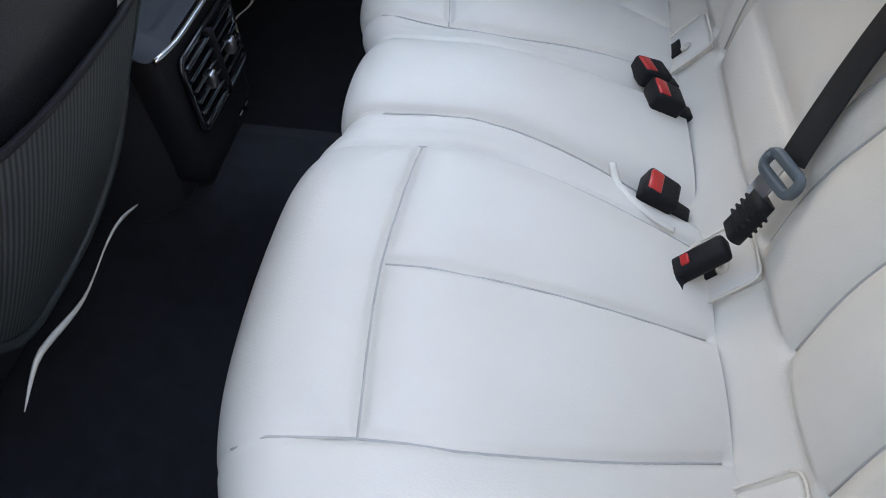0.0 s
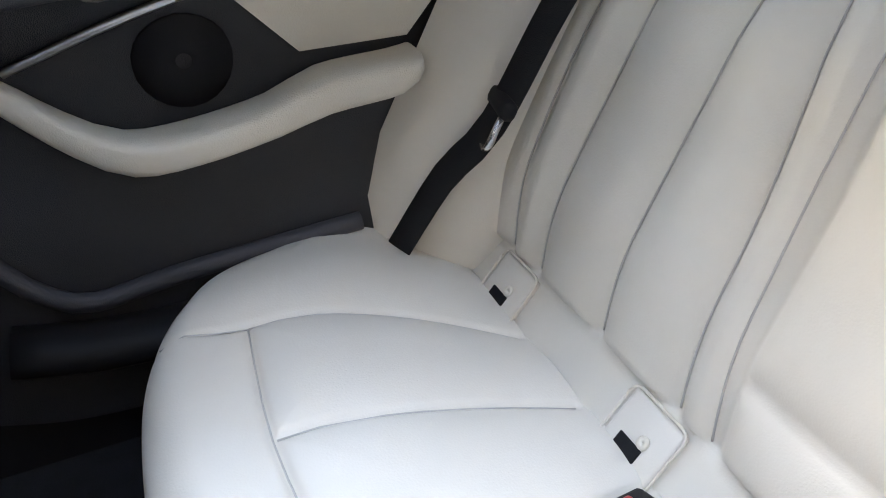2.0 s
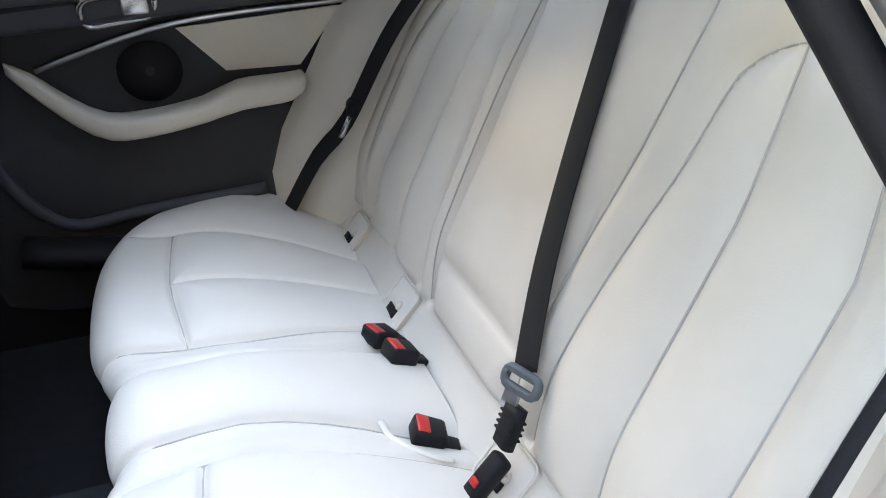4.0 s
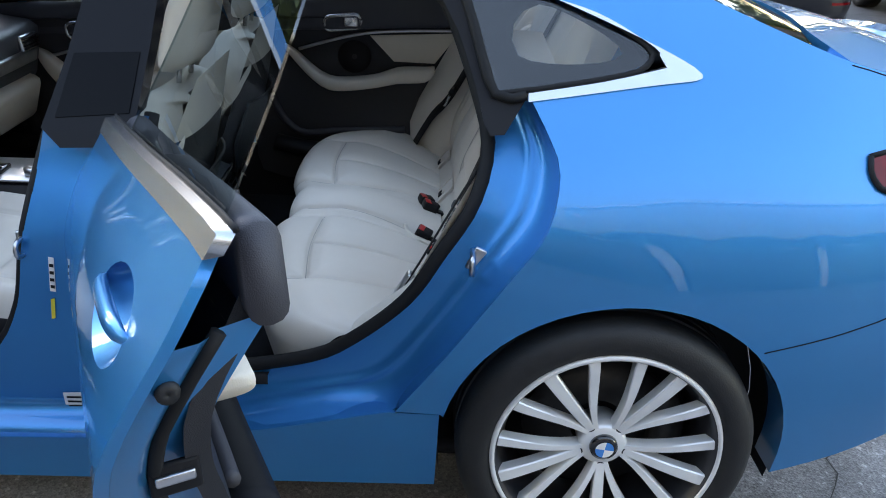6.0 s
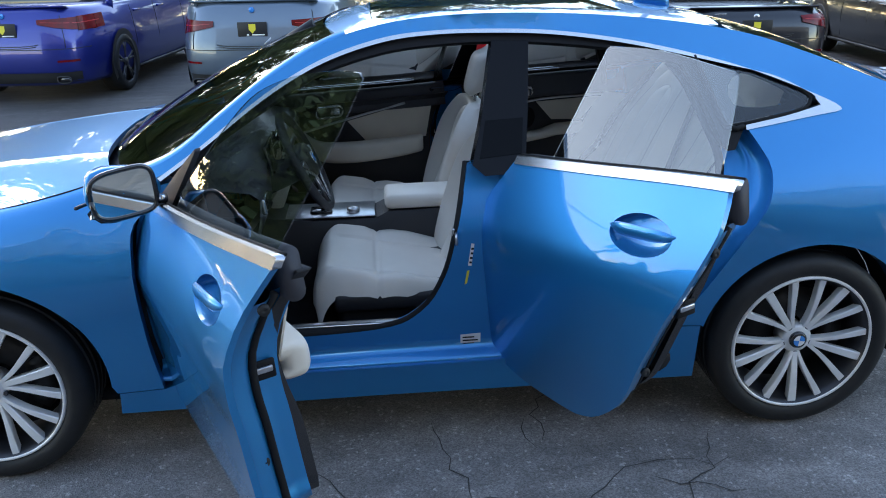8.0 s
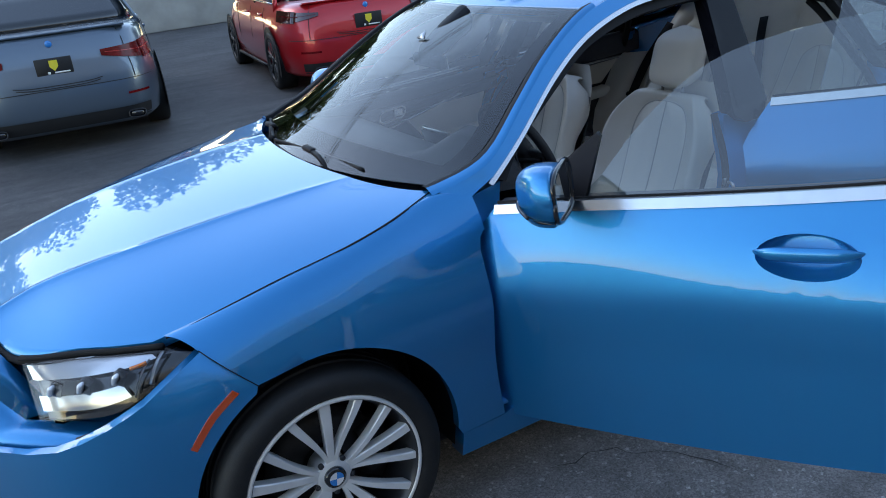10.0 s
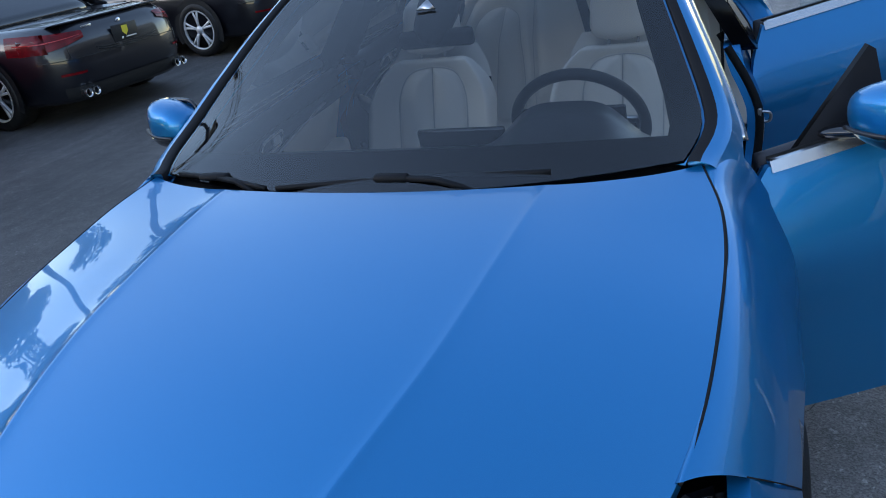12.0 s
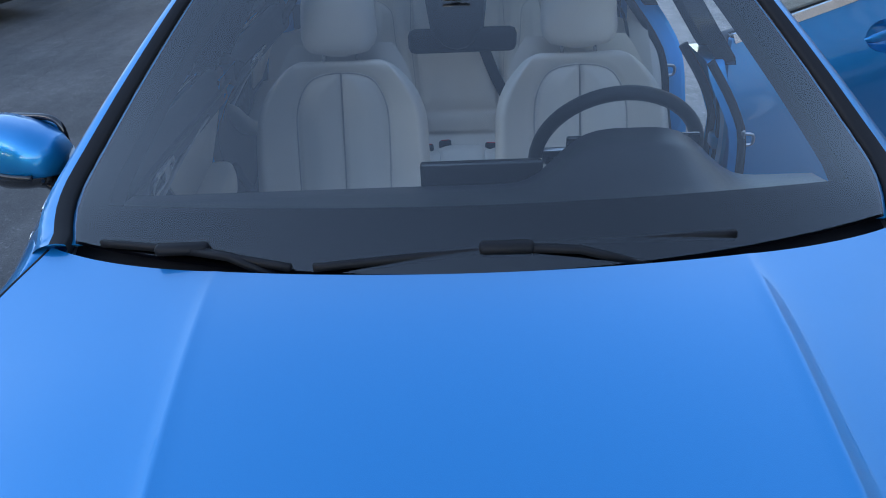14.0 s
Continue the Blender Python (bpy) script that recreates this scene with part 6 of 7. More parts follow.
    part("striker_hoop", sweep(hoop, ring(0.006, 8), up=(1, 0, 0)), STEEL, strike)
    strike2 = part("door_striker", block((0.04, 0.012, 0.06), (1.512, side * 0.805, 0.735), 0.004), STEEL, car)
    part("striker_hoop", sweep(smooth_line([(1.505, side * 0.805, 0.752), (1.503, side * 0.835, 0.748), (1.503, side * 0.835, 0.722), (1.505, side * 0.805, 0.718)], 0.006), ring(0.005, 8), up=(1, 0, 0)), STEEL, strike2)

# label on the sill of the middle pillar, with unreadable lines
label = part("pillar_label", facing(sheet([(1.515, 0.335), (1.583, 0.337), (1.583, 0.385), (1.515, 0.382)], skin(0.0695, -1), 0.05, 0.001, back=(0, 1, 0)), (0, -1, 0)), WHITE, car, "white paper pillar label with printed lines")
for k in range(3):
    z = 0.345 + 0.012 * k
    part("printed_line", facing(sheet([(1.522, z), (1.562 + 0.012 * (k % 2), z), (1.562 + 0.012 * (k % 2), z + 0.005), (1.522, z + 0.005)], skin(0.0680, -1), 0.05, 0.0005, back=(0, 1, 0)), (0, -1, 0)), BLACK_TRIM, label)
yellow = material("yellow_label", (0.75, 0.60, 0.05), 0.5)
part("warning_label", facing(sheet([(1.530, 0.572), (1.538, 0.575), (1.546, 0.622), (1.538, 0.620)], skin(0.0695, -1), 0.05, 0.001, back=(0, 1, 0)), (0, -1, 0)), yellow, car, "yellow warning label")

paper = part("pillar_label", facing(sheet([(1.541, 0.640), (1.552, 0.638), (1.562, 0.715), (1.552, 0.717)], skin(0.0695, -1), 0.05, 0.001, back=(0, 1, 0)), (0, -1, 0)), WHITE, car, "narrow white paper label with printed lines")
for k in range(4):
    z = 0.648 + 0.016 * k
    part("printed_line", facing(sheet([(1.5445 + 0.0022 * k, z), (1.5525 + 0.0022 * k, z - 0.001), (1.5535 + 0.0022 * k, z + 0.006), (1.5455 + 0.0022 * k, z + 0.007)], skin(0.0680, -1), 0.05, 0.0005, back=(0, 1, 0)), (0, -1, 0)), BLACK_TRIM, paper)

# cowl and wipers
cowl = [[(0.275 + 0.17 * (s * s) + o, 0.68 * s, z) for s in np.linspace(-1, 1, 31)] for o, z in ((0.0, 0.905), (0.03, 0.925), (0.075, 0.945))]
part("cowl", loft(cowl, False, False), BLACK_TRIM, car, "black plastic cowl below the windscreen")


def wiper(root, tip, pivot):
    blade_pts = smooth_line([root, tuple((Vector(root) + Vector(tip)) / 2 + Vector((0, 0, 0.006))), tip], 0.04)
    blade = part("wiper", sweep(blade_pts, [(-0.006, -0.003), (0.006, -0.003), (0.004, 0.007), (-0.004, 0.007)]), BLACK_TRIM, car, "black windscreen wiper")
    mid = Vector(root).lerp(Vector(tip), 0.45) + Vector((-0.003, 0, 0.012))
    part("wiper_arm", sweep([pivot, tuple(Vector(pivot).lerp(mid, 0.5) + Vector((0, 0, 0.012))), tuple(mid)], [(-0.008, -0.004), (0.008, -0.004), (0.006, 0.005), (-0.006, 0.005)]), BLACK_TRIM, blade)
    part("wiper_clip", block((0.026, 0.085, 0.018), tuple(mid), 0.008), BLACK_TRIM, blade)


wiper((0.342, 0.250, 0.966), (0.398, -0.40, 0.972), (0.345, -0.26, 0.950))
wiper((0.450, 0.610, 0.968), (0.348, 0.285, 0.964), (0.345, 0.30, 0.948))

# inside mirror and its sensor housing
mirror = part("inside_mirror", block((0.03, 0.215, 0.050), (0.885, 0.008, 1.183), 0.014, (0, -8, 0)), BLACK_TRIM, car, "black frameless inside mirror")
part("mirror_glass", block((0.004, 0.195, 0.045), (0.902, 0.008, 1.182), 0.002, (0, -8, 0)), MIRROR, mirror)
box = loft([[(0.83 + 0.20 * t + 0.02, 0.018 + 0.062 * math.cos(a) * w, 1.19 + 0.115 * t + 0.05 * math.sin(a) * w) for a in np.linspace(0, 2 * math.pi, 17)[:-1]] for t, w in ((0, 0.3), (0.15, 0.85), (0.5, 1.0), (1.0, 1.0))])
part("sensor_housing", box, BLACK_TRIM, car, "black sensor housing behind the windscreen")
eye = [(0.884, 0.018, 1.288), (0.862, -0.008, 1.266), (0.862, 0.044, 1.266)]
part("sensor_window", facing(loft([eye, [(x + 0.004, y, z - 0.004) for x, y, z in eye]]), (-1, 0, 0.5)), STEEL, car, "pale triangular sensor window")
for side in (-1, 1):
    visor = block((0.17, 0.36, 0.022), (1.20, side * 0.30, 1.318), 0.010, (0, -6, 0))
    part("sun_visor", visor, CLOTH, car, "light fabric sun visor")
    pill = [[Vector(screen_lift(side * s, t, 0.02)) + Vector((0.02, 0, -0.015)) for s in (0.90, 1.0)] for t in np.linspace(0, 1, 10)]
    part("pillar_cover", loft(pill, False, False), BLACK_TRIM, car)
# roof aerial fin
fin = loft([[(2.30 + 0.14 * t, 0.016 * a * (1 - 0.3 * t), roof_z(2.30 + 0.14 * t, 0) + 0.055 * b * math.sin(math.pi * min(0.95, 0.12 + 0.7 * t))) for a, b in ((-1, -0.1), (-0.6, 0.6), (0, 1), (0.6, 0.6), (1, -0.1))] for t in np.linspace(0, 1, 9)])
part("roof_aerial", fin, BLUE, car, "blue shark-fin aerial")
# boot lip
lip = [[(3.60 + dx + 0.03 * (1 - (y / 0.5) ** 2), y, roof_z(3.58, y) + dz) for dx, dz in ((-0.14, 0.0), (-0.05, 0.008), (0.02, 0.018), (0.025, 0.004), (0.0, -0.02))] for y in np.linspace(-0.5, 0.5, 17)]
part("boot_lip", loft(lip, False, False), BLUE, car)

# control switches on the driver's door armrest
drv = FRONT_DOORS[-1]
home = Matrix.Translation(-Vector((0.58, -0.83, 0.6)))
sw = part("switch_panel", moved(block((0.17, 0.055, 0.014), (1.02, -0.705, 0.690), 0.005, (0, -4, 0)), home), GLOSS_BLACK, drv, "black window switch panel")
for k in range(4):
    part("window_switch", moved(block((0.026, 0.018, 0.012), (0.985 + 0.033 * (k // 2) + 0.02, -0.718 + 0.026 * (k % 2), 0.700), 0.003, (0, -4, 0)), home), STEEL, sw)
for hx, hy in ((0.58, 0.79), (1.665, 0.79)):
    for z in (0.42, 0.68):
        part("door_hinge", block((0.06, 0.05, 0.05), (hx, -hy, z), 0.012), BLUE, car)


# ---- other cars in the lot ----
def plan(a, b, n, th):
    c, s = math.cos(th), math.sin(th)
    return a * math.copysign(abs(c) ** (2 / n), c), b * math.copysign(abs(s) ** (2 / n), s)


LOT_GLASS = material("lot_car_glass", (0.012, 0.014, 0.016), 0.04, coat=1.0)
LOT_BLACK = material("lot_car_trim", (0.012, 0.012, 0.013), 0.5)


def lot_car(name, label, place, heading, paint_mat, length=4.9, wide=0.92, belt=0.98, height=1.45, deck=1.02, cabin=(0.95, 3.5), roof=(1.55, 2.75), rim_r=0.245, tyre_r=0.335, lamp=(0.80, 0.98, 0.34), lamp_mat=None, rim_mat=None, spokes=5, plate_z=0.85, suv=False, convertible=False, skirt=0.25, axle=(1.0, 3.9)):
    """A parked car, its rear at the origin and its front along +y before it is placed."""
    body_mat = paint_mat
    thing = tagged(new(name), label, "car", "cars parked across the lot")
    thing.matrix_world = pose(place[0], place[1], 0, 0, 0, heading)
    half = length / 2
    N = 72
    ths = [2 * math.pi * k / N for k in range(N)]
    # lower body: contours stacked upwards; the rear end leans with height
    levels = [(0.20, 0.93, 0.10), (skirt, 0.97, 0.04), (0.42, 0.995, 0.0), (0.58, 1.0, 0.0), (0.70, 0.992, 0.02), (0.80, 0.965, 0.045), (belt - 0.06, 0.925, 0.085), (belt - 0.015, 0.885, 0.125), (belt + 0.015, 0.80, 0.22)]

    def contour(z, w, inset):
        out = []
        for th in ths:
            y, x = plan(half - inset, wide * w, 5.5, th)
            nose = max(0, y / half)
            zz = z - max(0, z - 0.55) * 0.42 * max(0, (y - 0.30 * half) / (0.7 * half)) ** 1.3
            if y < -0.6 * half and z > deck:
                zz = min(zz, deck)
            out.append((x * (1 - 0.06 * nose**3), y + half, zz))
        return out

    def side_at(th, z):
        for (za, wa, ia), (zb, wb, ib) in zip(levels, levels[1:]):
            if z <= zb:
                break
        k = min(1, max(0, (z - za) / (zb - za)))
        y, x = plan(half - (ia + (ib - ia) * k), wide * (wa + (wb - wa) * k), 5.5, th)
        return Vector((x, y + half, z))

    part("body", loft([contour(*lv) for lv in levels]), body_mat, thing)
    # glasshouse and roof
    top = height
    rows = []
    steps = [(belt - 0.02, cabin[0], cabin[1], 0.88), (belt + 0.10, cabin[0] + (roof[0] - cabin[0]) * 0.28, cabin[1] + (roof[1] - cabin[1]) * 0.30, 0.845), (belt + 0.25, cabin[0] + (roof[0] - cabin[0]) * 0.66, cabin[1] + (roof[1] - cabin[1]) * 0.66, 0.775), (top - 0.06, roof[0] - 0.05, roof[1] + 0.05, 0.70)]
    for z, y0, y1, w in steps:
        rows.append([(plan(1, wide * w, 7, th)[1], (y0 + y1) / 2 + (y1 - y0) / 2 * plan(1, 1, 7, th)[0], z) for th in ths])
    part("glasshouse", loft(rows), LOT_GLASS, thing, "dark tinted glasshouse")
    cap = []
    for z, grow, w in ((top - 0.075, 0.0, 0.715), (top - 0.045, 0.0, 0.70), (top - 0.015, -0.10, 0.62), (top, -0.25, 0.45)):
        cap.append([(plan(1, wide * w, 5, th)[1], (roof[0] + roof[1]) / 2 + ((roof[1] - roof[0]) / 2 + 0.06 + grow) * plan(1, 1, 5, th)[0], z) for th in ths])
    part("roof", loft(cap), LOT_BLACK if convertible else body_mat, thing)
    for s in (-1, 1):
        for (ya, yb, thick) in ((cabin[0] + 0.02, roof[0], 0.075), (cabin[1] - 0.02, roof[1], 0.045), ((roof[0] + roof[1]) / 2, (roof[0] + roof[1]) / 2, 0.03)):
            line = [(s * wide * (0.895 - 0.19 * t), ya + (yb - ya) * t, belt - 0.03 + (top - 0.05 - belt + 0.03) * t) for t in np.linspace(0, 1, 6)]
            part("pillar", sweep(line, ring(thick, 8, 0.018), up=(s, 0, 0.3)), body_mat if thick > 0.035 else LOT_BLACK, thing)
        part("belt_strip", sweep([(s * wide * 0.905, y, belt + 0.004) for y in np.linspace(cabin[0] + 0.1, cabin[1] - 0.2, 8)], ring(0.009, 6)), CHROME, thing)
        part("sill_strip", sweep([(s * wide * 0.985, y, 0.235) for y in np.linspace(axle[0] + 0.42, axle[1] - 0.42, 8)], ring(0.02, 6)), CHROME if suv else LOT_BLACK, thing)
        for y in (cabin[0] + 0.45, (roof[0] + roof[1]) / 2 + 0.02, cabin[1] - 0.30):
            part("door_gap", sweep([(s * (wide * w + 0.001), y, z) for z, w in ((0.30, 0.975), (0.58, 1.0), (0.84, 0.975), (belt - 0.05, 0.945))], ring(0.003, 4), up=(0, 1, 0)), LOT_BLACK, thing)
        for y in (cabin[0] + 0.62, (roof[0] + roof[1]) / 2 + 0.22):
            part("door_handle", block((0.03, 0.20, 0.03), (s * wide * 0.975, y, belt - 0.13), 0.01), body_mat, thing)
        for ay in axle:
            arch_disc = [[(s * (wide * 0.99 + o), ay + r * math.cos(a), tyre_r + r * math.sin(a)) for a in np.linspace(radians(-25), radians(205), 26)] for r, o in ((tyre_r + 0.055, 0.006), (tyre_r - 0.05, 0.006))]
            part("wheel_arch", facing(loft(arch_disc, False, False), (s, 0, 0)), LOT_BLACK, thing)
            prof = [(rim_r, 0.0), (rim_r + 0.02, 0.012), (tyre_r - 0.02, 0.008), (tyre_r, -0.02), (tyre_r, -0.21), (rim_r, -0.22)]
            m = Matrix.Translation((s * (wide * 0.985 + 0.012), ay, tyre_r))
            flip = (lambda b: moved(b, m @ Matrix.Scale(s, 4, (1, 0, 0))))
            wheel_ob = part("wheel", flip(lathe(prof, 40, "x")), RUBBER, thing, "black tyre on alloy rim")
            part("rim_edge", flip(lathe([(rim_r, 0.006), (rim_r - 0.014, 0.008), (rim_r - 0.02, -0.02), (rim_r, -0.02)], 40, "x")), rim_mat or DARK_ALLOY, wheel_ob)
            part("rim_well", flip(lathe([(0.005, -0.06), (rim_r, -0.06), (rim_r, -0.07), (0.005, -0.07)], 24, "x")), LOT_BLACK, wheel_ob)
            part("hub", flip(lathe([(0.003, 0.004), (0.05, 0.0), (0.06, -0.04), (0.003, -0.04)], 16, "x")), rim_mat or DARK_ALLOY, wheel_ob)
            for k in range(spokes):
                for o in ((-0.10, 0.10) if spokes < 8 else (0.0,)):
                    a = 2 * math.pi * k / spokes + 0.3
                    w = 0.013 if spokes < 15 else 0.006
                    rows_s = []
                    for t in np.linspace(0, 1, 4):
                        r, g = 0.04 + t * (rim_r - 0.05), a + o * (0.5 + t)
                        rows_s.append([(0.002 - 0.01 * (1 - t) + d, r * math.cos(g) - e * math.sin(g), r * math.sin(g) + e * math.cos(g)) for e, d in ((-w, 0), (w, 0), (w, -0.025), (-w, -0.025))])
                    part("spoke", flip(loft(rows_s)), rim_mat or DARK_ALLOY, wheel_ob)
    # rear end
    z0, z1, run = lamp
    lamp_mat = lamp_mat or TAIL
    for s in (-1, 1):
        def lamp_at(u, v, out=0.012):
            # u runs from the side round the corner to the inner end
            turn = 1.15 - 1.4 * u if u < 0.4 else math.asin((0.957 + (run - 0.957) * (u - 0.4) / 0.6) ** 2.75) if run < 0.957 else 0.6
            turn = min(turn, 1.15 - 1.4 * u) if u < 0.4 else turn
            th = math.pi - s * turn
            top_z, low_z = z1 - 0.03 * u, z0 + (z1 - z0) * 0.50 * max(0.0, u - 0.45) / 0.55 + 0.03 * max(0.0, 0.35 - u)
            p = side_at(th, low_z + (top_z - low_z) * v)
            q = Vector((p.x, p.y - half, 0))
            p += q.normalized() * out
            return p
        lens = part("tail_lamp", facing(patch(lamp_at, np.linspace(0, 1, 13), np.linspace(0, 1, 5)), (0, -1, 0)), lamp_mat, thing, "red tail lamp")
        part("lamp_line", facing(patch(lambda u, v: lamp_at(u, 0.52 + 0.05 * v, 0.014), np.linspace(0.05, 0.95, 12), (0, 1)), (0, -1, 0)), RED if lamp_mat is TAIL else TAIL, lens)
        part("bumper_reflector", facing(patch(lambda u, v: side_at(math.pi - s * (0.62 - 0.36 * u), 0.46 + 0.022 * v) + Vector((0, -0.012, 0)), np.linspace(0, 1, 5), (0, 1)), (0, -1, 0)), TAIL, thing)
        pipe = [[(s * 0.60 + 0.075 * a, 0.045 - o, 0.275 + 0.036 * b) for a, b in rrect(2, 2, 0.6)] for o in (0.0, 0.035)]
        if rim_mat is ALLOY:
            for k in (-0.045, 0.045):
                part("exhaust", moved(lathe([(0.040, -0.04), (0.040, 0.05), (0.034, 0.05), (0.034, -0.04)], 20), pose(s * 0.58 + k, 0.03, 0.285)), CHROME, thing)
        else:
            part("exhaust", loft(pipe), GLOSS_BLACK, thing)
            ringx = [(s * 0.60 + 0.075 * a, 0.008, 0.275 + 0.036 * b) for a, b in rrect(2, 2, 0.6)]
            part("exhaust_rim", sweep(ringx + ringx[:1], ring(0.006, 6), up=(0, 1, 0)), DARK_ALLOY, thing)
    valance = patch(lambda u, v: side_at(math.pi - 0.62 + 1.24 * u, 0.235 + 0.115 * v) + Vector((0, -0.010, 0)), np.linspace(0, 1, 21), np.linspace(0, 1, 4))
    part("rear_diffuser", facing(valance, (0, -1, 0)), LOT_BLACK, thing, "black lower bumper")
    groove_line = [side_at(math.pi - 0.85 + 1.7 * u, 0.60) + Vector((0, -0.002, 0)) for u in np.linspace(0, 1, 21)]
    part("bumper_seam", sweep(groove_line, ring(0.004, 5)), LOT_BLACK, thing)
    for z, w in ((0.615, 0.36), (0.635, 0.38)):
        part("lid_fold", sweep([side_at(math.pi - math.asin((x / wide) ** 2.75) if x > 0 else math.pi + math.asin((-x / wide) ** 2.75), z + 0.02 * (abs(x) / w) ** 4) + Vector((0, -0.004, 0)) for x in np.linspace(-w, w, 13)], ring(0.004, 5)), LOT_BLACK, thing)
    for s in (-1, 1):
        part("lid_gap", sweep([side_at(math.pi + s * 0.40, z) + Vector((0, -0.003, 0)) for z in np.linspace(0.61, belt - 0.02, 6)], ring(0.004, 5), up=(1, 0, 0)), LOT_BLACK, thing)
    spoiler = [[(x, 0.17 + dy + 0.06 * (x / wide) ** 2, belt - 0.002 + dz) for dy, dz in ((0.10, 0.0), (0.0, 0.014), (-0.05, 0.022), (-0.05, 0.008), (0.05, -0.01))] for x in np.linspace(-0.72 * wide, 0.72 * wide, 15)]
    if not suv:
        part("boot_spoiler", loft(spoiler, False, False), body_mat, thing)
    py = side_at(math.pi, plate_z).y - 0.012
    plate = part("dealer_plate", block((0.31, 0.008, 0.155), (0, py, plate_z), 0.004), LOT_BLACK, thing, "black dealer plate with a yellow shield")
    shield = [(-0.036, 0.045), (0.036, 0.045), (0.036, -0.01), (0, -0.05), (-0.036, -0.01)]
    part("shield", facing(sheet([(a, plate_z + 0.012 + b) for a, b in shield], lambda x, z: (x, py - 0.0065, z), 0.05, 0.0015, back=(0, 1, 0)), (0, -1, 0)), SHIELD, plate)
    part("plate_bar", block((0.13, 0.002, 0.012), (0.06, py - 0.0055, plate_z - 0.052), 0.0), WHITE, plate)
    part("plate_bar", block((0.022, 0.002, 0.020), (-0.05, py - 0.0055, plate_z - 0.052), 0.0), WHITE, plate)
    if rim_mat is ALLOY and not suv:
        part("model_badge", block((0.12, 0.004, 0.020), (-0.36, side_at(math.pi, plate_z + 0.13).y - 0.003, plate_z + 0.13), 0.001), CHROME, thing)
    badge_y = side_at(math.pi, belt - 0.07).y - 0.01
    part("boot_badge", moved(lathe([(0.002, 0.0), (0.028, 0.0), (0.030, 0.003), (0.002, 0.004)], 20), pose(0, badge_y - 0.004, belt - 0.075)), BADGE_BLUE if not rim_mat else CHROME, thing)
    return thing


SHIELD = material("shield_yellow", (0.75, 0.62, 0.05), 0.4)
NAVY = paint("navy_paint", (0.012, 0.025, 0.22), metal=0.5)
GREYBLUE = paint("grey_blue_paint", (0.11, 0.15, 0.20), metal=0.5)
RACE_RED = paint("red_paint", (0.50, 0.012, 0.018), metal=0.35)
BLACK_PAINT = paint("black_paint", (0.006, 0.006, 0.010), metal=0.2)
HEAD = -7.0
lot_car("parked_sedan", "dark blue sedan parked facing away on the lot", (-2.70, 6.15), HEAD, NAVY, 4.71, 0.915, belt=1.03, deck=1.05, rim_r=0.25, spokes=5, lamp=(0.78, 0.94, 0.44), plate_z=0.80)
lot_car("parked_sedan", "grey-blue sedan parked facing away on the lot", (0.06, 5.50), HEAD, GREYBLUE, 4.94, 0.93, belt=1.07, height=1.49, deck=1.08, lamp=(0.75, 0.92, 0.46), plate_z=0.80)
lot_car("parked_coupe", "red two-door coupe parked facing away on the lot", (3.30, 5.75), HEAD, RACE_RED, 4.58, 0.945, belt=0.97, height=1.40, cabin=(0.75, 3.2), roof=(1.5, 2.45), lamp=(0.78, 0.91, 0.60), lamp_mat=SMOKED, axle=(0.95, 3.70), spokes=7, plate_z=0.74)
lot_car("parked_roadster", "black roadster with red tail lamps on the lot", (5.22, 4.95), HEAD, BLACK_PAINT, 4.53, 0.91, belt=0.90, height=1.30, deck=0.95, cabin=(1.1, 3.1), roof=(1.7, 2.35), lamp=(0.68, 0.86, 0.52), rim_mat=ALLOY, axle=(0.98, 3.54), plate_z=0.72)
lot_car("parked_roadster", "older black roadster with red tail lamps on the lot", (8.25, 4.75), HEAD, BLACK_PAINT, 4.53, 0.91, belt=0.90, height=1.30, deck=0.95, cabin=(1.1, 3.1), roof=(1.7, 2.35), lamp=(0.68, 0.86, 0.52), rim_mat=ALLOY, axle=(0.98, 3.54), plate_z=0.72)
lot_car("parked_wagon", "black sport utility vehicle with large rims on the lot", (11.1, 4.4), HEAD, BLACK_PAINT, 4.95, 0.98, belt=1.12, height=1.78, deck=1.12, cabin=(0.25, 3.6), roof=(0.6, 2.9), lamp=(0.90, 1.10, 0.60), rim_r=0.30, tyre_r=0.385, spokes=24, rim_mat=ALLOY, plate_z=1.0, suv=True, axle=(0.98, 3.95))


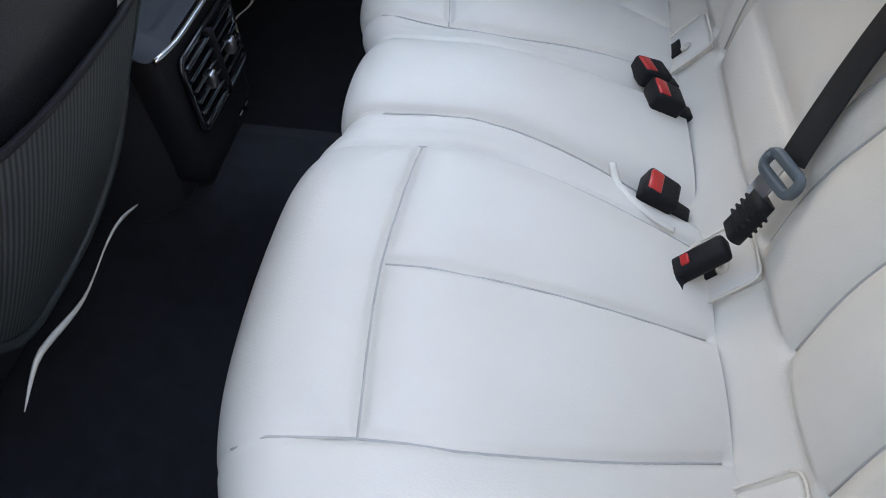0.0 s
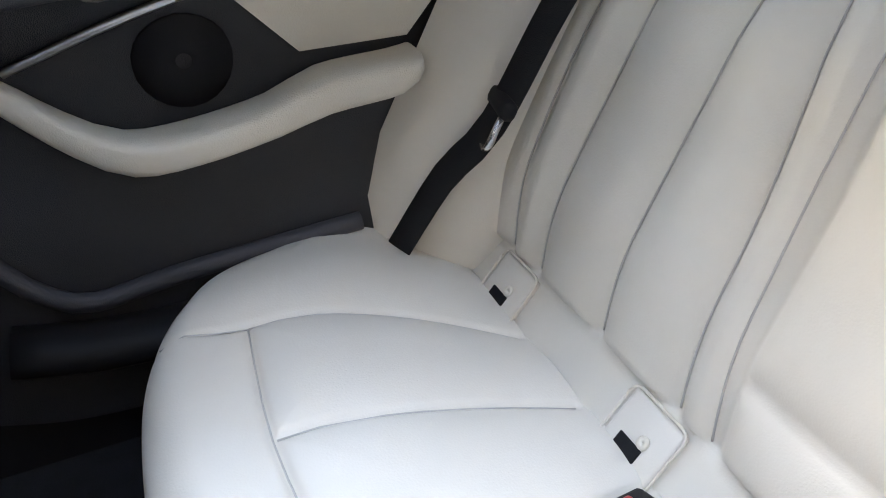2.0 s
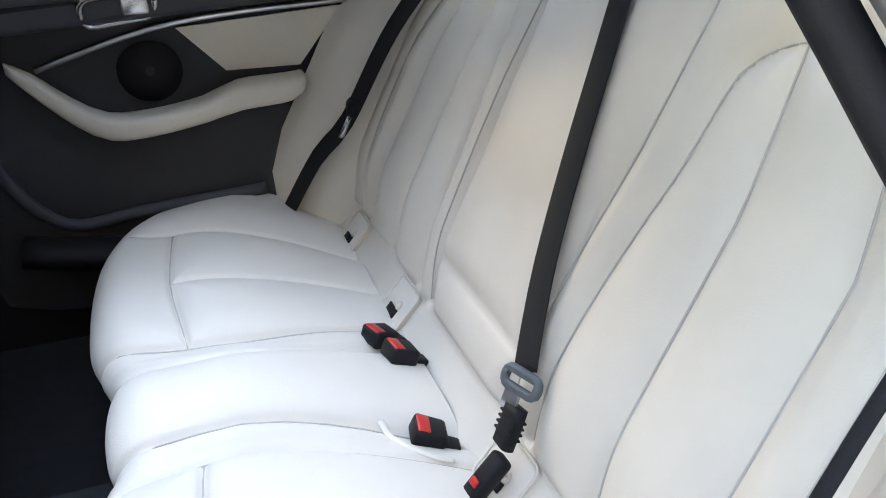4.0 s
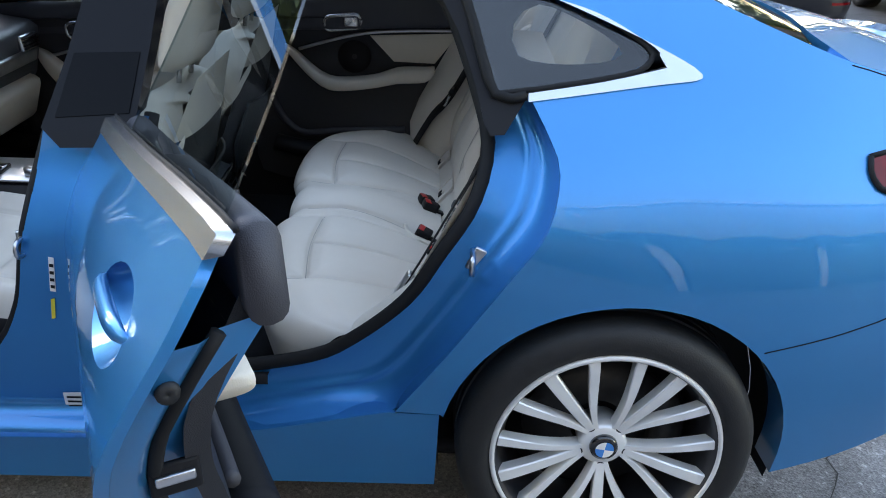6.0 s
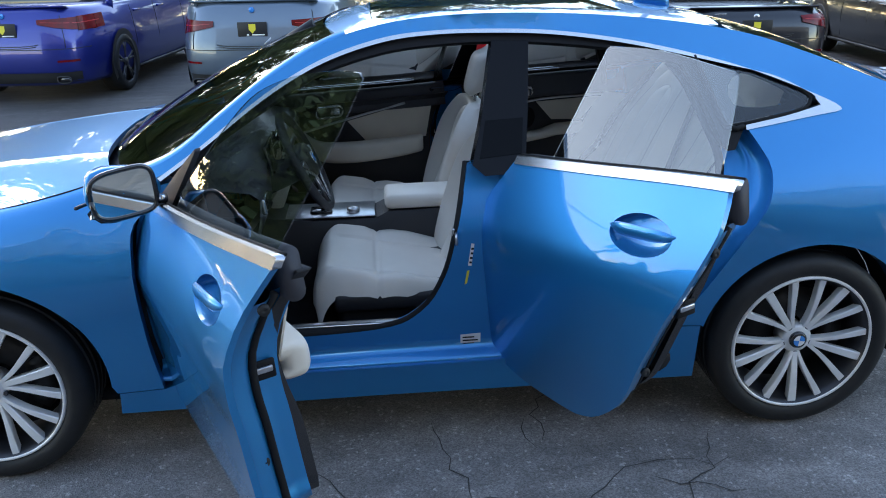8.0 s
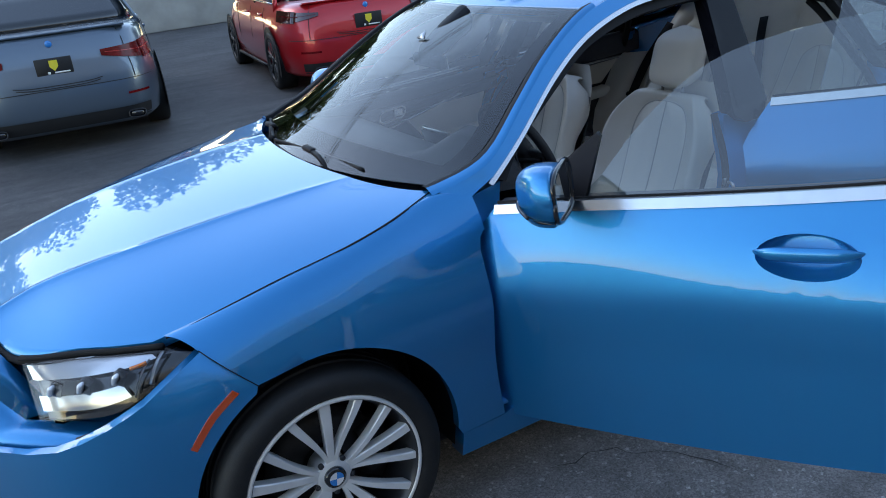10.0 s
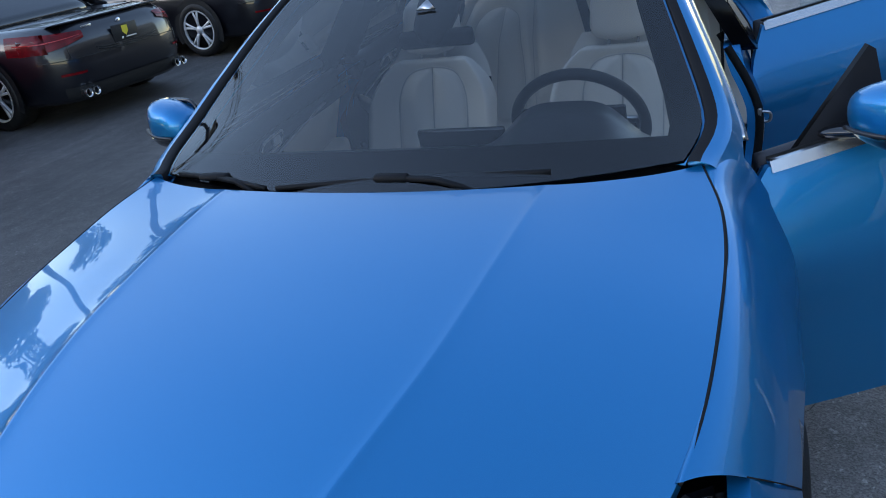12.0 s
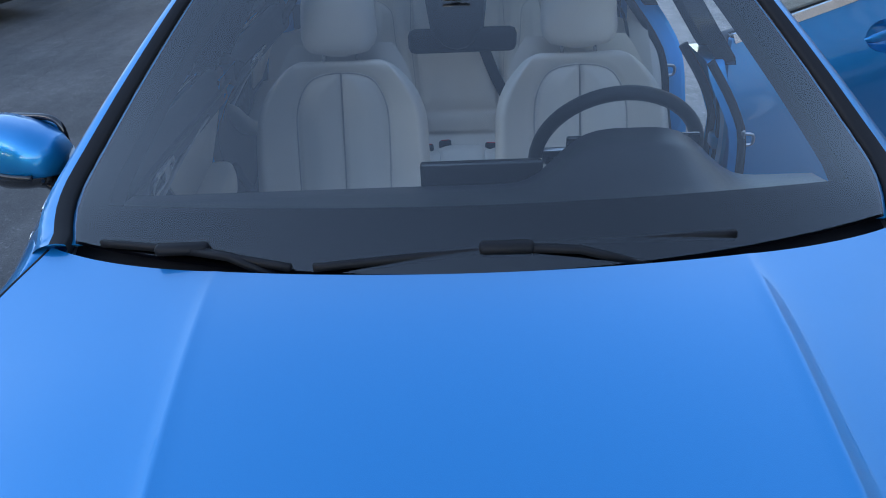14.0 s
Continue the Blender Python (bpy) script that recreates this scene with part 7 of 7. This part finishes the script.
# ---- ground, building and surroundings ----
def worn_asphalt():
    """Grey asphalt: pale stone grains in dark binder, with broad stains and polished tracks."""
    mat = material("asphalt", (0.11, 0.11, 0.115), 0.68)
    n, links = mat.node_tree.nodes, mat.node_tree.links
    b = n["Principled BSDF"]
    place = n.new("ShaderNodeTexCoord")
    grain, stone, stain, patch_n, streak = n.new("ShaderNodeTexVoronoi"), n.new("ShaderNodeTexVoronoi"), n.new("ShaderNodeTexNoise"), n.new("ShaderNodeTexNoise"), n.new("ShaderNodeTexNoise")
    grain.inputs["Scale"].default_value, stone.inputs["Scale"].default_value = 210, 95
    stain.inputs["Scale"].default_value, stain.inputs["Detail"].default_value = 0.9, 9
    patch_n.inputs["Scale"].default_value, patch_n.inputs["Detail"].default_value = 9, 6
    streak.inputs["Scale"].default_value, streak.inputs["Detail"].default_value = 1.0, 5
    lane = n.new("ShaderNodeMapping")
    lane.inputs["Scale"].default_value, lane.inputs["Rotation"].default_value = (0.5, 5.0, 1.0), (0, 0, radians(-6))
    links.new(place.outputs["Object"], lane.inputs["Vector"])
    links.new(lane.outputs[0], streak.inputs["Vector"])
    for tex in (grain, stone, stain, patch_n):
        links.new(place.outputs["Object"], tex.inputs["Vector"])

    def ramp(source, lo, hi, a, b):
        r = n.new("ShaderNodeMapRange")
        r.inputs["From Min"].default_value, r.inputs["From Max"].default_value = lo, hi
        r.inputs["To Min"].default_value, r.inputs["To Max"].default_value = a, b
        links.new(source, r.inputs["Value"])
        return r.outputs[0]

    def times(p, q):
        m = n.new("ShaderNodeMath")
        m.operation = "MULTIPLY"
        links.new(p, m.inputs[0])
        links.new(q, m.inputs[1])
        return m.outputs[0]

    # the tone falls along y from the paler lane to the darker parking row
    axes, edge = n.new("ShaderNodeSeparateXYZ"), n.new("ShaderNodeMath")
    edge.operation = "MULTIPLY_ADD"
    edge.inputs[1].default_value = 2.2
    links.new(place.outputs["Object"], axes.inputs[0])
    links.new(stain.outputs["Fac"], edge.inputs[0])
    links.new(axes.outputs["Y"], edge.inputs[2])
    tone = ramp(edge.outputs[0], 1.0, 3.0, 0.20, 0.070)
    split_rgb = n.new("ShaderNodeSeparateColor")
    links.new(grain.outputs["Color"], split_rgb.inputs[0])
    split_stone = n.new("ShaderNodeSeparateColor")
    links.new(stone.outputs["Color"], split_stone.inputs[0])
    value = times(tone, ramp(stain.outputs["Fac"], 0.3, 0.7, 0.72, 1.28))
    value = times(value, ramp(patch_n.outputs["Fac"], 0.3, 0.7, 0.82, 1.18))
    value = times(value, ramp(streak.outputs["Fac"], 0.35, 0.65, 0.80, 1.16))
    value = times(value, ramp(split_rgb.outputs[0], 0.0, 1.0, 0.62, 1.36))
    value = times(value, ramp(split_stone.outputs[1], 0.93, 1.0, 1.0, 1.9))
    tint = n.new("ShaderNodeMix")
    tint.data_type, tint.blend_type = "RGBA", "MULTIPLY"
    tint.inputs["Factor"].default_value, tint.inputs["B"].default_value = 1.0, (1.0, 0.93, 0.91, 1)
    links.new(value, tint.inputs["A"])
    links.new(tint.outputs["Result"], b.inputs["Base Color"])
    relief = n.new("ShaderNodeBump")
    relief.inputs["Strength"].default_value, relief.inputs["Distance"].default_value = 0.5, 0.004
    links.new(grain.outputs["Distance"], relief.inputs["Height"])
    links.new(relief.outputs[0], b.inputs["Normal"])
    return mat


bm = bmesh.new()
bmesh.ops.create_grid(bm, x_segments=8, y_segments=8, size=400)
ground = part("ground", bm, worn_asphalt())
tagged(ground, "worn grey asphalt parking lot with cracks", "ground", kind="structure")

CRACK = material("crack_dirt", (0.055, 0.052, 0.05), 0.95)
dice = random.Random(7)


def crack(points, wide=0.0030):
    """An irregular open crack between the points."""
    line = [Vector((*p, 0)) for p in points]
    fine = []
    for a, b in zip(line, line[1:]):
        m = max(3, int((b - a).length / 0.05))
        side = Vector((-(b - a).y, (b - a).x, 0)).normalized()
        for k in range(m):
            fine.append(a.lerp(b, k / m) + side * dice.uniform(-0.028, 0.028))
    fine.append(line[-1])
    own = bmesh.new()
    rows = []
    for k, p in enumerate(fine):
        t = (fine[min(k + 1, len(fine) - 1)] - fine[max(k - 1, 0)]).normalized()
        s = Vector((-t.y, t.x, 0)) * wide * dice.uniform(0.35, 1.0) * (0.3 if k in (0, len(fine) - 1) else 1)
        rows.append((own.verts.new(p + s + Vector((0, 0, 0.004))), own.verts.new(p - s + Vector((0, 0, 0.004)))))
    for (a, b), (c, d) in zip(rows, rows[1:]):
        own.faces.new((a, b, d, c))
    part("crack", facing(own, (0, 0, 1)), CRACK, ground)


crack([(3.471, -0.362), (3.372, -0.616), (3.30, -0.83)])
crack([(3.152, -1.121), (2.988, -1.197), (2.858, -1.249)])
crack([(1.745, -0.741), (1.758, -0.929)])
crack([(2.088, -1.125), (2.218, -1.186), (2.365, -1.225)])
crack([(1.866, -0.535), (1.796, -0.725), (1.782, -0.891)])
crack([(1.252, -1.177), (1.504, -1.187), (1.823, -1.235), (2.252, -1.287)])
crack([(1.823, -1.235), (1.973, -1.115), (2.14, -1.043), (2.427, -1.088)])
crack([(1.436, -0.722), (1.475, -1.009), (1.504, -1.187)])
crack([(2.393, -0.904), (2.264, -1.147), (2.115, -1.272)])
crack([(0.725, -0.842), (0.897, -0.884), (0.974, -0.948), (1.134, -1.182)])
crack([(4.591, 4.713), (5.164, 4.458), (5.911, 4.468), (6.377, 3.917)])
crack([(4.371, 4.011), (3.757, 3.762)])
crack([(2.952, 2.884), (3.592, 3.078), (4.038, 3.187)])
crack([(8.371, 4.418), (7.069, 3.679), (5.207, 3.194)])
# ---- building behind the open doors ----
SIDING = material("tan_siding", (0.50, 0.43, 0.36), 0.7, vary=0.25, scale=1.5, bump=0.2, bump_scale=60)
FRAME = material("white_frame", (0.75, 0.75, 0.73), 0.5)
DARK_BAY = material("dark_bay", (0.10, 0.10, 0.105), 0.25, vary=0.5, scale=0.8)
building = tagged(new("building"), "tan ribbed metal building with dark bays", "building")
by, bx0, bx1, eave, sill_top = -8.2, -9.0, 19.0, 6.6, 3.2
own = bmesh.new()
xs, prof = np.arange(bx0, bx1, 0.30), []
for x in xs:
    prof += [(x, 0.0), (x + 0.24, 0.0), (x + 0.25, 0.035), (x + 0.29, 0.035)]
rows = [[own.verts.new((x, by + d, z)) for x, d in prof] for z in (sill_top, eave)]
for k in range(len(prof) - 1):
    own.faces.new((rows[0][k], rows[0][k + 1], rows[1][k + 1], rows[1][k]))
part("wall_siding", facing(own, (0, 1, 0)), SIDING, building, "tan ribbed metal siding")
part("wall_core", block((bx1 - bx0, 6.0, eave), ((bx0 + bx1) / 2, by - 3.05, eave / 2), 0.0), DARK_BAY, building)
part("eave_trim", block((bx1 - bx0 + 0.2, 0.16, 0.22), ((bx0 + bx1) / 2, by + 0.05, eave + 0.05), 0.02), FRAME, building)
for k in range(7):
    x = bx0 + 1.9 + 3.7 * k
    part("bay_frame", block((0.22, 0.16, sill_top), (x - 1.85, by + 0.04, sill_top / 2), 0.01), FRAME, building)
    part("bay_door", block((3.2, 0.05, sill_top - 0.1), (x, by + 0.01, (sill_top - 0.1) / 2), 0.01), DARK_BAY, building)
for k in range(14):
    x = bx0 + 1.0 + 1.95 * k
    dome = [[(x + 0.85 * math.cos(a), by + 0.04 + 0.75 * math.sin(g), sill_top + 0.15 + 0.75 * math.sin(a) * math.cos(g)) for a in np.linspace(0, math.pi, 13)] for g in np.linspace(0, math.pi / 2, 7)]
    part("awning", loft(dome, False, False), LOT_BLACK, building, "black dome awning over a bay")
part("bay_header", block((bx1 - bx0, 0.14, 0.16), ((bx0 + bx1) / 2, by + 0.04, sill_top), 0.01), FRAME, building)
for k, w in enumerate((0.55, 0.30, 0.62, 0.45)):
    part("sign_shape", block((w, 0.06, 0.8), (1.2 + 0.8 * k, by + 0.09, 4.15), 0.05), LOT_BLACK, building)

# ---- low wall, pole and trees beyond the parked cars ----
CONCRETE = material("block_wall", (0.34, 0.33, 0.31), 0.85, vary=0.25, scale=2.0, bump=0.5, bump_scale=40)
wall = part("wall_far", block((60, 0.25, 0.9), (4, 17.0, 0.45), 0.02), CONCRETE)
tagged(wall, "low grey concrete block wall", "wall", kind="structure")
WOOD = material("pole_wood", (0.16, 0.12, 0.09), 0.85, vary=0.4, scale=6, bump=0.6, bump_scale=30)


def utility_pole(x, y, tall):
    pole = tagged(new("utility_pole"), "wooden utility pole with cross arms and transformers", "pole")
    pole.matrix_world = pose(x, y, 0, 0, 0, 40)
    part("shaft", loft([[(r * math.cos(a), r * math.sin(a), z) for a in np.linspace(0, 2 * math.pi, 13)[:-1]] for z, r in ((0, 0.16), (tall * 0.5, 0.13), (tall, 0.10))]), WOOD, pole)
    for z in (tall - 0.4, tall - 1.3):
        part("cross_arm", block((2.2, 0.10, 0.12), (0, 0.1, z), 0.01), WOOD, pole)
        for o in (-0.95, -0.45, 0.45, 0.95):
            part("insulator", moved(lathe([(0.01, 0.0), (0.05, 0.0), (0.03, 0.06), (0.045, 0.10), (0.01, 0.14)], 10, "z"), pose(o, 0.1, z + 0.06)), DARK_ALLOY, pole)
    for a in (20, 200):
        can = lathe([(0.01, 0.0), (0.19, 0.0), (0.20, 0.08), (0.20, 0.62), (0.17, 0.70), (0.01, 0.72)], 16, "z")
        part("transformer", moved(can, pose(0.36 * math.cos(radians(a)), 0.36 * math.sin(radians(a)), tall - 2.5)), DARK_ALLOY, pole, "grey pole-mounted transformer can")
    return pole


utility_pole(10.6, 12.8, 9.2)


def lamp_post(x, y, tall, turn):
    post = tagged(new("lamp_post"), "dark steel lot lamp post with two square floodlights", "lamp post")
    post.matrix_world = pose(x, y, 0, 0, 0, turn)
    part("shaft", loft([[(r * math.cos(a), r * math.sin(a), z) for a in np.linspace(0, 2 * math.pi, 13)[:-1]] for z, r in ((0, 0.10), (tall * 0.5, 0.085), (tall, 0.06))]), DARK_ALLOY, post)
    part("base_plate", block((0.36, 0.36, 0.03), (0, 0, 0.015), 0.005), DARK_ALLOY, post)
    for s in (-1, 1):
        part("lamp_arm", sweep(smooth_line([(0, 0, tall - 0.25), (s * 0.25, 0, tall + 0.02), (s * 0.55, 0, tall + 0.05)], 0.05), ring(0.035, 8), up=(0, 1, 0)), DARK_ALLOY, post)
        head = part("floodlight", block((0.50, 0.46, 0.14), (s * 0.78, 0, tall + 0.03), 0.03, (0, s * 18, 0)), DARK_ALLOY, post, "square floodlight head")
        part("lamp_glass", block((0.42, 0.38, 0.02), (s * 0.76, 0, tall - 0.045), 0.006, (0, s * 18, 0)), WHITE, head)
    return post


lamp_post(7.6, 13.3, 8.5, 70)
utility_pole(-21.0, 9.0, 9.0)
WIRE = material("wire", (0.02, 0.02, 0.02), 0.6)
for k, o in enumerate((-0.95, -0.45, 0.45)):
    pts = [(10.6 + o * 0.7 + (-31.6) * t, 12.8 + o * 0.5 - 3.8 * t, 8.8 + 0.2 * t - 1.1 * math.sin(math.pi * t)) for t in np.linspace(0, 1, 20)]
    tagged(part("power_line", sweep(pts, ring(0.02, 5)), WIRE), "black overhead power line between two poles", "cable")

BARK = material("bark", (0.10, 0.075, 0.055), 0.9, vary=0.4, scale=10, bump=0.8, bump_scale=40)
LEAF = material("leaves", (0.055, 0.085, 0.028), 0.6, second=(0.10, 0.12, 0.035), scale=1.3)


def tree(x, y, tall, spread, seed, leaves=230):
    rnd = random.Random(seed)
    thing = tagged(new("tree"), "leafy green tree at the edge of the lot", "tree", "trees round the lot")
    thing.matrix_world = pose(x, y, 0, 0, 0, rnd.uniform(0, 360))
    bend = rnd.uniform(-0.3, 0.3)
    stem = [(bend * t * t, 0.15 * math.sin(3 * t), tall * 0.55 * t) for t in np.linspace(0, 1, 7)]
    trunk = loft([[(p[0] + r * math.cos(a), p[1] + r * math.sin(a), p[2]) for a in np.linspace(0, 2 * math.pi, 9)[:-1]] for p, r in zip(stem, np.linspace(0.24, 0.10, 7))])
    clumps = []
    for k in range(14):
        a, h = rnd.uniform(0, 6.28), rnd.uniform(0.28, 1.0)
        reach = spread * rnd.uniform(0.35, 1.0) * (1.25 - 0.6 * h)
        tip = Vector((reach * math.cos(a), reach * math.sin(a), tall * h))
        base = Vector(stem[rnd.randint(3, 6)])
        mid = base.lerp(tip, 0.5) + Vector((0, 0, -0.15))
        trunk = sweep([base, mid, tip], ring(0.045, 5), bm=trunk)
        clumps.append((tip, spread * rnd.uniform(0.28, 0.5)))
        clumps.append((mid, spread * rnd.uniform(0.18, 0.3)))
    part("trunk", trunk, BARK, thing)
    verts, faces = [], []
    for c, r in clumps:
        for _ in range(leaves):
            d = Vector((rnd.gauss(0, 1), rnd.gauss(0, 1), rnd.gauss(0, 0.75))).normalized() * r * rnd.uniform(0.3, 1.0) ** 0.5
            u = Vector((rnd.uniform(-1, 1), rnd.uniform(-1, 1), rnd.uniform(-0.6, 0.6))).normalized() * rnd.uniform(0.10, 0.22)
            v = u.orthogonal().normalized() * u.length * 0.55
            k = len(verts)
            p = c + d
            verts += [p - u, p + v, p + u, p - v]
            faces.append((k, k + 1, k + 2, k + 3))
    mesh = bpy.data.meshes.new("crown")
    mesh.from_pydata([tuple(v) for v in verts], [], faces)
    mesh.materials.append(LEAF)
    crown = new("crown", mesh)
    crown.parent = thing


for k, (x, y, tall, spread) in enumerate(((-11, 16, 9.5, 3.6), (-4.0, 23, 6.0, 2.6), (1.5, 24, 7.2, 3.0), (8, 25, 6.0, 2.6), (17, 22, 7.5, 3.2), (25, 17, 7.0, 3.0), (30, 9, 8.0, 3.4), (34, 0, 7.0, 3.0), (-24, 15, 5.5, 2.6), (-16, 17, 8.5, 3.4), (-13, 21, 10.0, 3.8), (-9.5, 18, 9.0, 3.2), (-19, 20, 9.0, 3.6), (-14, 14, 6.5, 3.4), (-7.5, 25, 7.5, 3.6), (-1.5, 26, 7.5, 3.6), (4.5, 26, 7.0, 3.6), (-12, 27, 9.0, 4.0), (-15, 11.5, 8.0, 3.4), (-20, 16, 6.0, 3.4), (12, 25, 7.5, 3.4), (21, 22, 8.0, 3.6), (28, 13, 8.0, 3.6), (33, 5, 8.5, 3.6))):
    tree(x, y, tall, spread, 20 + k, 460 if x < -8 else 380)
